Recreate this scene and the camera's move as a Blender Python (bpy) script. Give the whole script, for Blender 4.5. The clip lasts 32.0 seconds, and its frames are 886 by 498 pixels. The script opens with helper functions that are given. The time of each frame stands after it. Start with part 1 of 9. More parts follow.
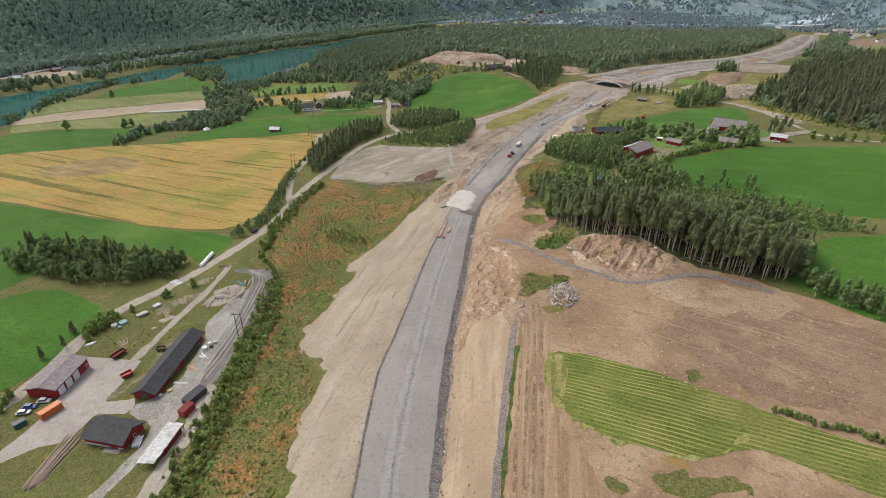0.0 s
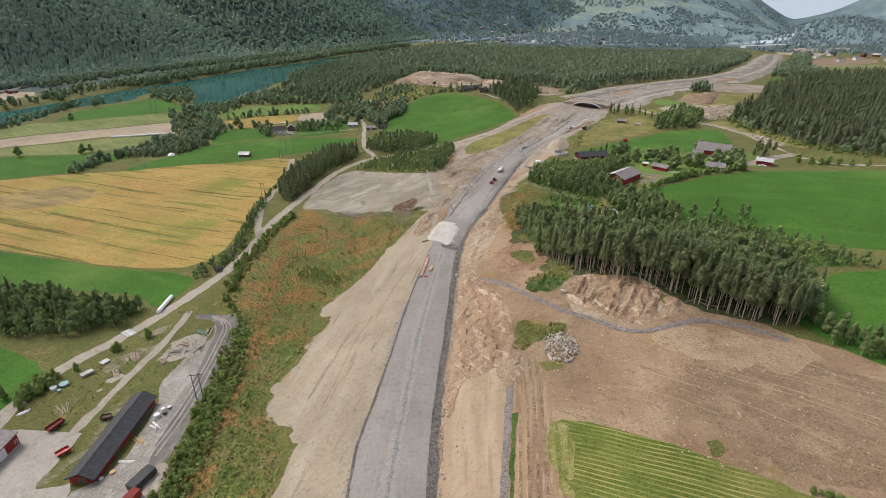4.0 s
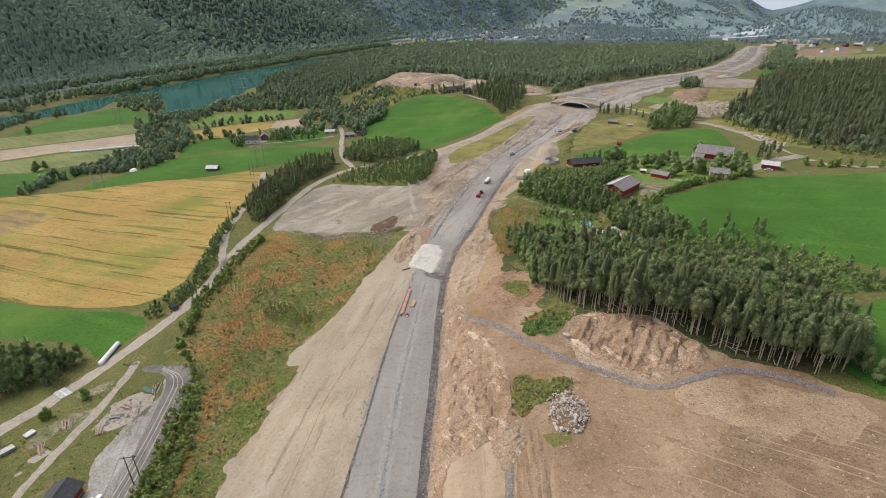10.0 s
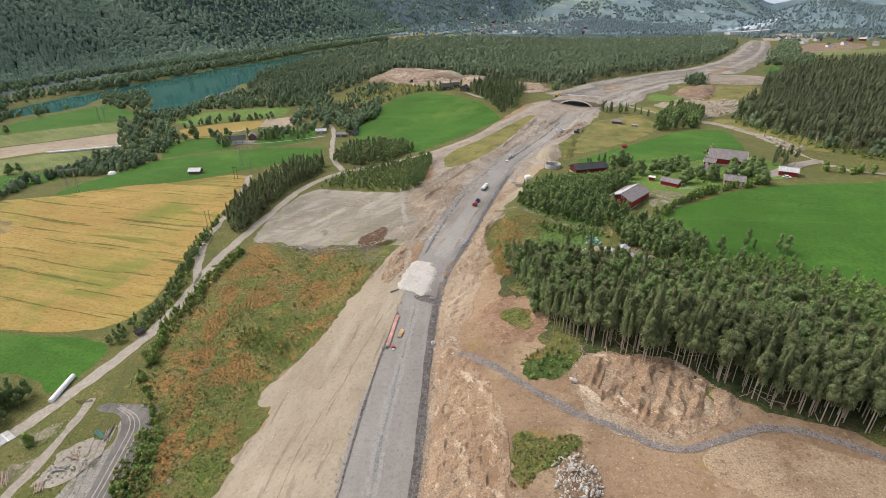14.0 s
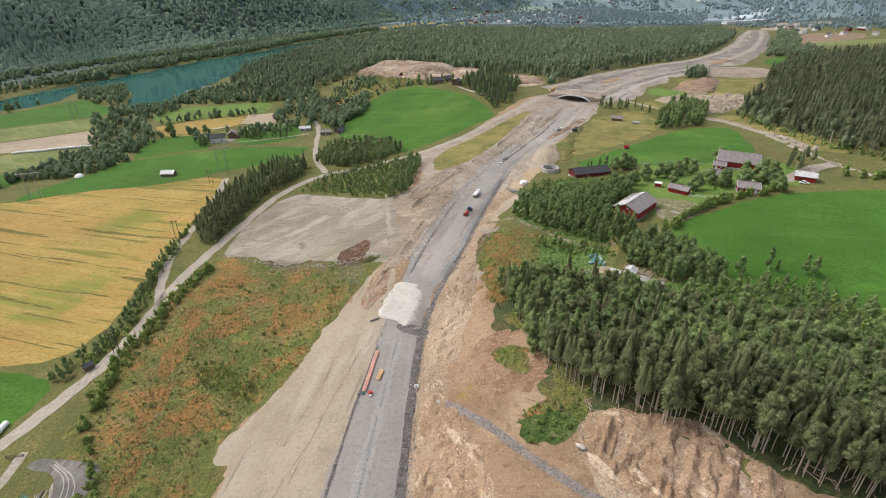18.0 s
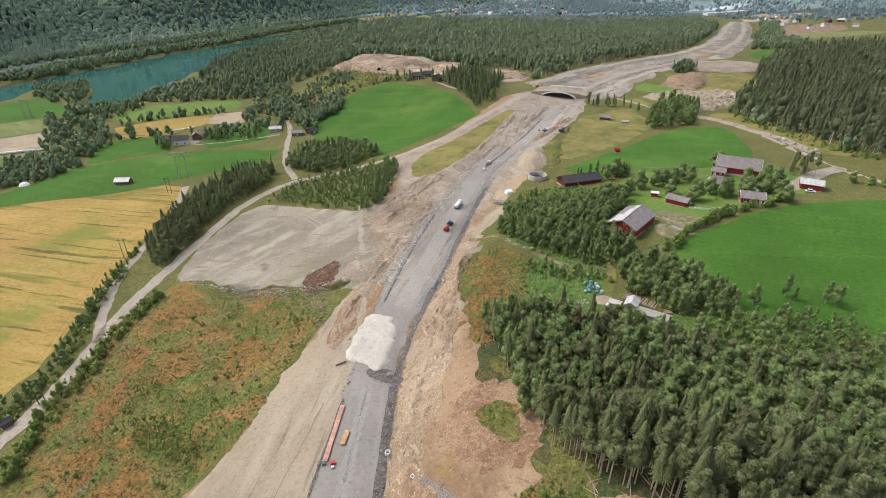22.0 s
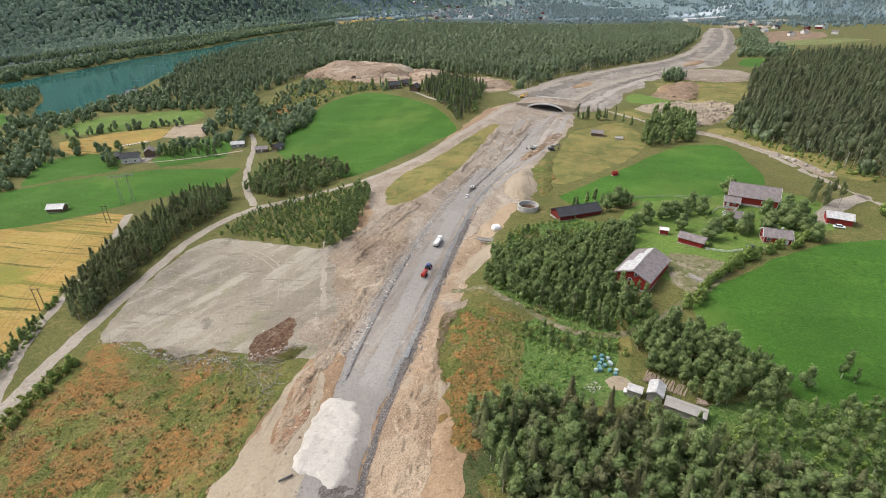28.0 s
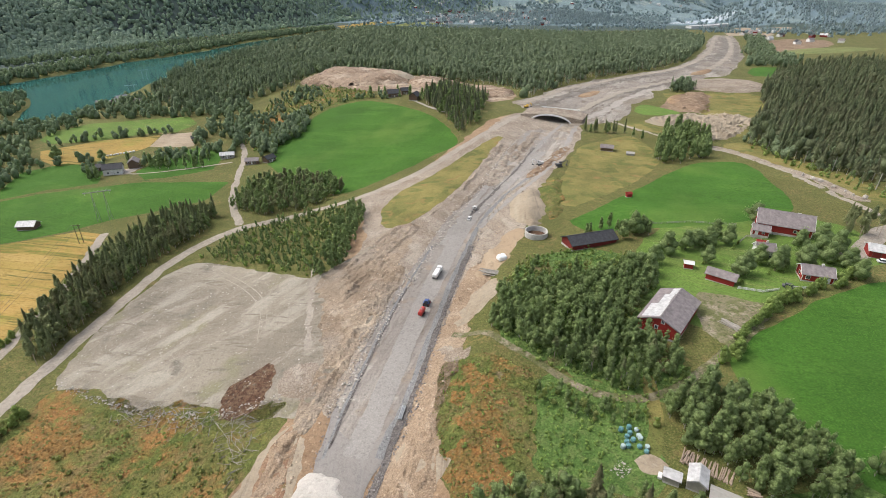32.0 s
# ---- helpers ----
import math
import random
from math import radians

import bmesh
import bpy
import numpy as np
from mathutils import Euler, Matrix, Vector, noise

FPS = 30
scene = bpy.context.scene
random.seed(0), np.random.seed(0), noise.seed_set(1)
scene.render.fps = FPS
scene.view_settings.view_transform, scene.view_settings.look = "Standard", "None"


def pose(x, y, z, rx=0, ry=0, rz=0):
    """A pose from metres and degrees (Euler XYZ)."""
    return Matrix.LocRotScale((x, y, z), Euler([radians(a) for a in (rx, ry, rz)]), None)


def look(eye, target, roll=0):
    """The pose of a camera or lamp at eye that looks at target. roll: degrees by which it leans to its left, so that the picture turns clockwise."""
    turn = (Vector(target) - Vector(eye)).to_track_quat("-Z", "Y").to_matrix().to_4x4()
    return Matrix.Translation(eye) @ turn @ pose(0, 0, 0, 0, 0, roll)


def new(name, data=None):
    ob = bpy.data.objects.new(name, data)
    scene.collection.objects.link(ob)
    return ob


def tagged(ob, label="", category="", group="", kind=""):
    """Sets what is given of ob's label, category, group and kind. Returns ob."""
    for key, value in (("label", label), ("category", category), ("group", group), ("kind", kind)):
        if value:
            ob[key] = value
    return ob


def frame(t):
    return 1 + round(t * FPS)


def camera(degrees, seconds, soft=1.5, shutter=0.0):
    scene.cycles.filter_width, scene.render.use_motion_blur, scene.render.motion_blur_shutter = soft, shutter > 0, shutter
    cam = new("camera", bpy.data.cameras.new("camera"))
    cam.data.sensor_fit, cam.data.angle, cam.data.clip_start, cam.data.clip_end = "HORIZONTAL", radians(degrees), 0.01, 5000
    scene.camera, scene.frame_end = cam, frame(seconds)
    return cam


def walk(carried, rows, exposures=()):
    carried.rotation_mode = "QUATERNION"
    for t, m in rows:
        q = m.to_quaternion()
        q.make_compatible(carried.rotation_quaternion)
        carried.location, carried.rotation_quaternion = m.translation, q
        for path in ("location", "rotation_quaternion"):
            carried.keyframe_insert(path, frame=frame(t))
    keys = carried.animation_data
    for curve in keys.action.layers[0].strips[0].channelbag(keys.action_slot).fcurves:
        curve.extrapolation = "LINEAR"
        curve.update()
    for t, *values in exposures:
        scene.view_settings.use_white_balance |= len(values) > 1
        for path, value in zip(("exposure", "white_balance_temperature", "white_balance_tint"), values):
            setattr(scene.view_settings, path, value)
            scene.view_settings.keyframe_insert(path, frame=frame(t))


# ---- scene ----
cam = camera(81.70, 32.0, 0.7)
PATH = [
    (0, (0.00, -0.00, 106.77), (-12.24, 88.09, 61.04), 0.44),
    (0.5, (-0.73, 2.61, 106.93), (-12.83, 90.83, 61.42), 0.42),
    (1, (-1.44, 5.22, 107.09), (-13.46, 93.61, 61.89), 0.51),
    (1.5, (-2.14, 7.82, 107.25), (-13.27, 96.47, 62.34), 0.57),
    (2, (-2.80, 10.40, 107.39), (-13.12, 99.41, 63.00), 0.70),
    (2.5, (-3.42, 12.96, 107.54), (-13.05, 102.23, 63.50), 0.76),
    (3, (-3.99, 15.51, 107.67), (-12.70, 105.10, 64.12), 0.80),
    (3.5, (-4.53, 18.04, 107.81), (-12.68, 107.88, 64.66), 0.80),
    (5.5, (-5.74, 27.90, 108.24), (-14.17, 117.97, 65.62), 0.32),
    (6, (-5.82, 30.40, 108.26), (-14.98, 120.43, 65.71), 0.31),
    (6.5, (-5.87, 32.90, 108.27), (-15.60, 122.82, 65.62), 0.21),
    (7, (-5.88, 35.43, 108.28), (-15.53, 125.42, 65.75), 0.09),
    (7.5, (-5.86, 37.97, 108.27), (-14.57, 128.09, 65.81), -0.11),
    (8, (-5.81, 40.55, 108.27), (-13.34, 130.72, 65.70), -0.27),
    (8.5, (-5.72, 43.17, 108.27), (-12.26, 133.30, 65.44), -0.33),
    (9, (-5.62, 45.84, 108.27), (-11.59, 135.95, 65.32), -0.34),
    (9.5, (-5.49, 48.57, 108.28), (-11.31, 138.58, 65.10), -0.47),
    (10, (-5.35, 51.36, 108.30), (-11.09, 141.34, 65.06), -0.43),
    (10.5, (-5.20, 54.19, 108.32), (-10.83, 144.10, 64.89), -0.40),
    (11, (-5.03, 57.08, 108.34), (-10.55, 146.91, 64.74), -0.34),
    (11.5, (-4.86, 60.02, 108.35), (-10.33, 149.77, 64.61), -0.36),
    (12, (-4.69, 63.00, 108.36), (-10.11, 152.75, 64.61), -0.35),
    (12.5, (-4.53, 66.02, 108.36), (-9.96, 155.70, 64.44), -0.40),
    (13, (-4.37, 69.08, 108.35), (-9.91, 158.67, 64.27), -0.57),
    (13.5, (-4.20, 72.18, 108.33), (-9.71, 161.73, 64.18), -0.43),
    (14, (-4.04, 75.30, 108.31), (-9.50, 164.83, 64.10), -0.37),
    (14.5, (-3.87, 78.45, 108.30), (-9.32, 167.89, 63.90), -0.42),
    (16.5, (-3.09, 91.68, 108.22), (-8.13, 180.78, 63.09), -0.47),
    (17, (-2.85, 95.09, 108.24), (-7.69, 184.11, 62.94), -0.34),
    (17.5, (-2.60, 98.51, 108.26), (-7.32, 187.41, 62.71), -0.35),
    (18, (-2.36, 101.93, 108.28), (-6.76, 190.72, 62.49), -0.39),
    (18.5, (-2.13, 105.35, 108.29), (-6.31, 194.04, 62.29), -0.39),
    (19, (-1.91, 108.77, 108.31), (-5.73, 197.39, 62.14), -0.45),
    (19.5, (-1.71, 112.18, 108.31), (-5.21, 200.69, 61.90), -0.42),
    (20, (-1.52, 115.59, 108.30), (-4.66, 204.01, 61.69), -0.41),
    (20.5, (-1.34, 119.01, 108.29), (-4.02, 207.36, 61.53), -0.38),
    (21, (-1.16, 122.43, 108.28), (-3.39, 210.72, 61.38), -0.34),
    (21.5, (-0.98, 125.85, 108.27), (-2.77, 214.07, 61.21), -0.33),
    (22, (-0.80, 129.28, 108.25), (-2.11, 217.47, 61.12), -0.24),
    (22.5, (-0.62, 132.70, 108.22), (-1.50, 220.81, 60.92), -0.21),
    (23, (-0.45, 136.14, 108.19), (-0.82, 224.23, 60.87), -0.13),
    (23.5, (-0.26, 139.58, 108.15), (-0.31, 227.68, 60.84), -0.21),
    (24, (-0.08, 143.03, 108.10), (0.31, 231.20, 60.92), -0.15),
    (24.5, (0.09, 146.47, 108.04), (0.82, 234.65, 60.89), -0.07),
    (25, (0.26, 149.89, 107.98), (1.34, 238.13, 60.93), -0.01),
    (25.5, (0.42, 153.30, 107.91), (1.74, 241.55, 60.89), 0.16),
    (27.5, (0.77, 166.46, 107.63), (2.73, 254.84, 60.88), 0.22),
    (28, (0.80, 169.60, 107.61), (2.96, 258.04, 60.98), 0.32),
    (28.5, (0.83, 172.71, 107.60), (3.00, 261.20, 61.08), 0.35),
    (29, (0.86, 175.79, 107.60), (3.13, 264.34, 61.18), 0.40),
    (29.5, (0.88, 178.86, 107.60), (3.16, 267.43, 61.24), 0.43),
    (30, (0.89, 181.91, 107.60), (3.29, 270.54, 61.34), 0.48),
    (30.5, (0.91, 184.94, 107.59), (3.25, 273.58, 61.35), 0.50),
    (31, (0.93, 187.97, 107.59), (3.26, 276.66, 61.46), 0.52),
    (31.5, (0.95, 190.98, 107.58), (3.26, 279.74, 61.57), 0.52),
    (32, (0.97, 193.99, 107.56), (3.29, 282.76, 61.58), 0.81),
]
walk(cam, [(t, look(eye, target, roll)) for t, eye, target, roll in PATH], [(0.0, 0.46), (10.0, 0.53), (19.0, 0.68), (25.0, 0.72), (32.0, 0.76)])

# ---- light: a bright overcast sky ----
world = bpy.data.worlds.new("sky")
scene.world = world
world.use_nodes = True
wn = world.node_tree
sky = wn.nodes.new("ShaderNodeTexSky")
sky.sky_type, sky.sun_disc = "NISHITA", False
sky.sun_elevation, sky.sun_rotation = radians(48), radians(-70)
sky.air_density, sky.dust_density, sky.ozone_density = 1.0, 4.0, 1.0
soft = wn.nodes.new("ShaderNodeHueSaturation")
soft.inputs["Saturation"].default_value = 0.5
wn.links.new(sky.outputs[0], soft.inputs["Color"])
wn.links.new(soft.outputs[0], wn.nodes["Background"].inputs["Color"])
wn.nodes["Background"].inputs["Strength"].default_value = 0.15
sun = new("sun", bpy.data.lights.new("sun", "SUN"))
sun.data.energy, sun.data.angle, sun.data.color = 1.2, radians(30), (1.0, 0.97, 0.93)
sun.matrix_world = look((-230, 90, 280), (0, 0, 0))


# ---- materials ----
def shader(name, rough=0.85, spec=0.25, metal=0.0):
    m = bpy.data.materials.new(name)
    m.use_nodes = True
    b = m.node_tree.nodes["Principled BSDF"]
    b.inputs["Roughness"].default_value = rough
    b.inputs["Specular IOR Level"].default_value = spec
    b.inputs["Metallic"].default_value = metal
    return m, m.node_tree, b


def rgba(c):
    return (*c, 1)


def mixed(nt, fac, a, b):
    """A mix of two colours or colour sockets by a factor socket."""
    n = nt.nodes.new("ShaderNodeMix")
    n.data_type = "RGBA"
    nt.links.new(fac, n.inputs[0])
    for v, socket in ((a, n.inputs[6]), (b, n.inputs[7])):
        if isinstance(v, tuple):
            socket.default_value = rgba(v)
        else:
            nt.links.new(v, socket)
    return n.outputs[2]


def grain(nt, scale, detail=4, low=0.35, high=0.65, stretch=None, turn=0.0, lift=0.0):
    """A noise over the object's own metres, cut to low..high; stretch: scales along x, y, z."""
    co = nt.nodes.new("ShaderNodeTexCoord")
    mp = nt.nodes.new("ShaderNodeMapping")
    mp.inputs["Rotation"].default_value = (0, 0, radians(turn))
    mp.inputs["Location"].default_value = (lift, lift * 0.7, 0)
    if stretch:
        mp.inputs["Scale"].default_value = stretch
        rot = nt.nodes.new("ShaderNodeMapping")
        rot.inputs["Rotation"].default_value = (0, 0, radians(turn))
        mp.inputs["Rotation"].default_value = (0, 0, 0)
        nt.links.new(co.outputs["Object"], rot.inputs[0])
        nt.links.new(rot.outputs[0], mp.inputs[0])
    else:
        nt.links.new(co.outputs["Object"], mp.inputs[0])
    nz = nt.nodes.new("ShaderNodeTexNoise")
    nz.inputs["Scale"].default_value, nz.inputs["Detail"].default_value = scale, detail
    nz.inputs["Roughness"].default_value = 0.6
    nt.links.new(mp.outputs[0], nz.inputs["Vector"])
    rng = nt.nodes.new("ShaderNodeMapRange")
    rng.inputs[1].default_value, rng.inputs[2].default_value = low, high
    nt.links.new(nz.outputs[0], rng.inputs[0])
    return rng.outputs[0]


def bumped(nt, bsdf, height, strength=0.5, distance=0.3):
    b = nt.nodes.new("ShaderNodeBump")
    b.inputs["Strength"].default_value, b.inputs["Distance"].default_value = strength, distance
    nt.links.new(height, b.inputs["Height"])
    nt.links.new(b.outputs[0], bsdf.inputs["Normal"])


def earth(name, layers, rough=0.9, relief=(1.2, 0.5, 0.25)):
    """Ground made of layers: the first is a colour, the rest are (colour, scale, low, high, stretch, turn)."""
    m, nt, b = shader(name, rough, 0.15)
    def toned(c):
        if name in ("road_gravel", "grey_spoil", "dirt_road", "flat_gravel", "yard_gravel", "white_gravel", "ploughed", "wheel_track", "edge_gravel", "gravel_flat", "worn_asphalt", "haul_gravel"):
            return (c[0] * 0.78, c[1] * 0.75, c[2] * 0.71)
        if name == "sand":
            return (c[0] * 0.785, c[1] * 0.745, c[2] * 0.69)
        w = (0.825, 0.745, 0.655) if name in ("smooth_sand", "edge_soil", "rust_brush", "soil", "bare_rock", "brush", "red_soil", "streaked_rock", "pale_soil", "rut_soil", "brown_spoil", "rough_grass", "tilled", "quarry_rock", "tan_rock") else (0.74, 0.76, 0.76)
        return tuple(v * k for v, k in zip(c, w))

    col = toned(layers[0])
    for i, (c, scale, low, high, stretch, turn) in enumerate(layers[1:]):
        col = mixed(nt, grain(nt, scale, 5, low, high, stretch, turn, 13.7 * i), col, toned(c))
    calm = 0.25 if name in ("sand", "smooth_sand", "road_gravel", "white_gravel", "haul_gravel") else 0.5 if name in ("soil", "sand", "road_gravel", "smooth_sand", "rut_soil", "dirt_road", "yard_gravel", "pasture", "wheel_track", "flat_gravel", "ploughed", "barley", "white_gravel", "worn_asphalt") else 1.0
    for scale, low, high, value, lift in ((0.018, 0.40, 0.66, 0.84, 3.0), (0.7, 0.52, 0.70, 0.80, 5.0), (2.0, 0.50, 0.62, 0.66, 9.0), (0.03, 0.45, 0.70, 1.12, 21.0), (2.6, 0.52, 0.64, 1.36, 31.0)):
        tone = nt.nodes.new("ShaderNodeHueSaturation")
        tone.inputs["Value"].default_value = 1 + (value - 1) * (calm if scale > 1 else 1.0)
        nt.links.new(col, tone.inputs["Color"])
        col = mixed(nt, grain(nt, scale, 5, low, high, lift=lift), col, tone.outputs[0])
    nt.links.new(col, b.inputs["Base Color"])
    bumped(nt, b, grain(nt, relief[0], 6, 0.2, 0.8), relief[1], relief[2])
    return m


def leafy(name, dark, light, brown=None, fine=1.6, deep=0.68, sheer=0.35):
    """Foliage whose tone varies from tree to tree, bough to bough and twig to twig; fine: mottles per metre."""
    m, nt, b = shader(name, 0.8, 0.12)
    ob = nt.nodes.new("ShaderNodeObjectInfo")
    ge = nt.nodes.new("ShaderNodeNewGeometry")
    col = mixed(nt, ge.outputs["Random Per Island"], dark, light)
    half = nt.nodes.new("ShaderNodeMath")
    half.operation, half.inputs[1].default_value = "MULTIPLY", 0.55
    nt.links.new(ob.outputs["Random"], half.inputs[0])
    col = mixed(nt, half.outputs[0], col, light)
    col = mixed(nt, grain(nt, 0.04, 3, 0.4, 0.7), col, brown or dark)
    twig = nt.nodes.new("ShaderNodeTexNoise")
    twig.inputs["Scale"].default_value, twig.inputs["Detail"].default_value, twig.inputs["Roughness"].default_value = fine, 3, 0.7
    nt.links.new(ge.outputs["Position"], twig.inputs["Vector"])
    cut = nt.nodes.new("ShaderNodeMapRange")
    cut.inputs[1].default_value, cut.inputs[2].default_value = 0.38, 0.62
    nt.links.new(twig.outputs[0], cut.inputs[0])
    shade = nt.nodes.new("ShaderNodeHueSaturation")
    shade.inputs["Value"].default_value = deep
    nt.links.new(col, shade.inputs["Color"])
    tip = nt.nodes.new("ShaderNodeHueSaturation")
    tip.inputs["Value"].default_value = 1.22
    nt.links.new(col, tip.inputs["Color"])
    col = mixed(nt, cut.outputs[0], shade.outputs[0], tip.outputs[0])
    nt.links.new(col, b.inputs["Base Color"])
    bumped(nt, b, cut.outputs[0], 0.8, 0.5 / fine)
    thin = nt.nodes.new("ShaderNodeBsdfTranslucent")
    both = nt.nodes.new("ShaderNodeMixShader")
    both.inputs[0].default_value = sheer
    nt.links.new(col, thin.inputs[0])
    nt.links.new(b.outputs[0], both.inputs[1])
    nt.links.new(thin.outputs[0], both.inputs[2])
    nt.links.new(both.outputs[0], nt.nodes["Material Output"].inputs[0])
    return m


def plain_paint(name, colour, rough=0.6, spec=0.3, metal=0.0, wear=(0.75, 1.2), scale=0.9):
    """Paint, metal, timber or plastic, slightly uneven."""
    m, nt, b = shader(name, rough, spec, metal)
    a = tuple(min(1, 0.85 * v * wear[0]) for v in colour)
    c = tuple(min(1, 0.85 * v * wear[1]) for v in colour)
    col = mixed(nt, grain(nt, scale, 5), a, c)
    nt.links.new(col, b.inputs["Base Color"])
    return m


def boards(name, colour, pitch=6.0):
    """Painted boarding: upright boards of about 0.15 m."""
    m, nt, b = shader(name, 0.7, 0.2)
    co = nt.nodes.new("ShaderNodeTexCoord")
    wv = nt.nodes.new("ShaderNodeTexWave")
    wv.inputs["Scale"].default_value, wv.inputs["Distortion"].default_value = pitch / 3, 0.3
    wv.bands_direction = "DIAGONAL"
    flat = nt.nodes.new("ShaderNodeMapping")
    flat.inputs["Scale"].default_value = (1, 1, 0.0)
    nt.links.new(co.outputs["Object"], flat.inputs[0])
    nt.links.new(flat.outputs[0], wv.inputs[0])
    col = mixed(nt, grain(nt, 0.7, 5, 0.3, 0.75), colour, tuple(v * 0.72 for v in colour))
    nt.links.new(col, b.inputs["Base Color"])
    bumped(nt, b, wv.outputs["Fac"], 0.6, 0.03)
    return m


S = None
M = {}
M["rust_brush"] = earth("rust_brush", [(0.30, 0.19, 0.075), ((0.17, 0.165, 0.055), 0.16, 0.46, 0.6, S, 0), ((0.38, 0.21, 0.08), 0.3, 0.5, 0.64, S, 0), ((0.11, 0.13, 0.04), 0.5, 0.55, 0.66, S, 0), ((0.27, 0.20, 0.10), 0.9, 0.52, 0.64, S, 0)], relief=(0.9, 1.0, 0.8))
M["edge_soil"] = earth("edge_soil", [(0.33, 0.28, 0.22), ((0.27, 0.225, 0.175), 0.6, 0.45, 0.6, S, 0)])
M["streaked_rock"] = earth("streaked_rock", [(0.423, 0.324, 0.242), ((0.342, 0.249, 0.180), 0.10, 0.45, 0.6, S, 0), ((0.608, 0.526, 0.435), 0.32, 0.56, 0.64, (1, 0.18, 1), -35), ((0.275, 0.202, 0.148), 0.45, 0.60, 0.68, (1, 0.2, 1), -35), ((0.475, 0.385, 0.296), 0.15, 0.56, 0.66, S, 0), ((0.627, 0.550, 0.463), 1.1, 0.62, 0.68, (1, 0.3, 1), -35)], relief=(0.855, 0.752, 0.555))
M["rut_soil"] = earth("rut_soil", [(0.36, 0.27, 0.185), ((0.29, 0.21, 0.14), 0.3, 0.45, 0.6, (1, 0.08, 1), 3), ((0.43, 0.335, 0.24), 0.8, 0.5, 0.62, (1, 0.06, 1), 3)])
M["smooth_sand"] = earth("smooth_sand", [(0.415, 0.34, 0.255), ((0.36, 0.30, 0.23), 0.04, 0.44, 0.6, S, 0), ((0.465, 0.40, 0.315), 0.12, 0.52, 0.66, (1, 0.12, 1), -3), ((0.345, 0.29, 0.225), 0.5, 0.56, 0.66, (1, 0.05, 1), -3)])
M["red_soil"] = earth("red_soil", [(0.30, 0.205, 0.15), ((0.24, 0.155, 0.11), 0.2, 0.42, 0.6, S, 0), ((0.37, 0.275, 0.205), 0.06, 0.5, 0.62, S, 0), ((0.39, 0.29, 0.21), 0.9, 0.5, 0.64, S, 0), ((0.215, 0.19, 0.10), 0.35, 0.6, 0.68, S, 0)])
M["rough_grass"] = earth("rough_grass", [(0.165, 0.168, 0.068), ((0.115, 0.142, 0.048), 0.05, 0.42, 0.6, S, 0), ((0.25, 0.20, 0.10), 0.13, 0.52, 0.66, S, 0), ((0.10, 0.13, 0.04), 0.9, 0.42, 0.58, S, 0), ((0.20, 0.20, 0.08), 2.2, 0.5, 0.62, S, 0)])
M["forest_floor"] = earth("forest_floor", [(0.10, 0.115, 0.045), ((0.17, 0.12, 0.06), 0.12, 0.45, 0.62, S, 0), ((0.06, 0.085, 0.03), 0.8, 0.4, 0.6, S, 0)])
# far_wood: haze blue in the colour, darkened so gaps between trees look shaded
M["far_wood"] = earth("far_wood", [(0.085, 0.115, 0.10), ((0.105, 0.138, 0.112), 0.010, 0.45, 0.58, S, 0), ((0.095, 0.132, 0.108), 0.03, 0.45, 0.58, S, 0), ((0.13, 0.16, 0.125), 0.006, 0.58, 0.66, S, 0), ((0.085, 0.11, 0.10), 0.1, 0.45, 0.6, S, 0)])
# far meadow, field and wood colours, paled and blued to carry the haze
M["haze_meadow"] = earth("haze_meadow", [(0.285, 0.365, 0.36), ((0.23, 0.305, 0.32), 0.004, 0.42, 0.6, S, 0), ((0.38, 0.425, 0.385), 0.006, 0.56, 0.64, S, 0), ((0.215, 0.285, 0.30), 0.012, 0.50, 0.58, S, 0), ((0.21, 0.275, 0.29), 0.05, 0.52, 0.62, S, 0)])
M["haze_field"] = earth("haze_field", [(0.315, 0.385, 0.325), ((0.27, 0.35, 0.29), 0.006, 0.4, 0.6, S, 0), ((0.375, 0.40, 0.34), 0.02, 0.5, 0.6, S, 0)])
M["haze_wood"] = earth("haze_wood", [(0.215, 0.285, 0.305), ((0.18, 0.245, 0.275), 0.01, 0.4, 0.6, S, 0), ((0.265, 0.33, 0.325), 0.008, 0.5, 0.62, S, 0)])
M["brush"] = earth("brush", [(0.185, 0.205, 0.072), ((0.125, 0.175, 0.05), 0.045, 0.45, 0.58, S, 0), ((0.36, 0.215, 0.09), 0.035, 0.54, 0.62, S, 0), ((0.26, 0.215, 0.105), 0.12, 0.50, 0.66, S, 0), ((0.105, 0.14, 0.04), 0.5, 0.55, 0.66, S, 0), ((0.23, 0.26, 0.085), 0.3, 0.54, 0.66, S, 0), ((0.38, 0.225, 0.095), 0.12, 0.60, 0.68, S, 0), ((0.30, 0.255, 0.18), 0.16, 0.64, 0.72, S, 0)], relief=(0.9, 1.0, 0.8))
M["green_scrub"] = earth("green_scrub", [(0.12, 0.165, 0.045), ((0.075, 0.125, 0.03), 0.15, 0.43, 0.58, S, 0), ((0.24, 0.20, 0.10), 0.25, 0.54, 0.66, S, 0), ((0.06, 0.10, 0.025), 1.1, 0.5, 0.64, S, 0)], relief=(0.9, 0.9, 0.6))
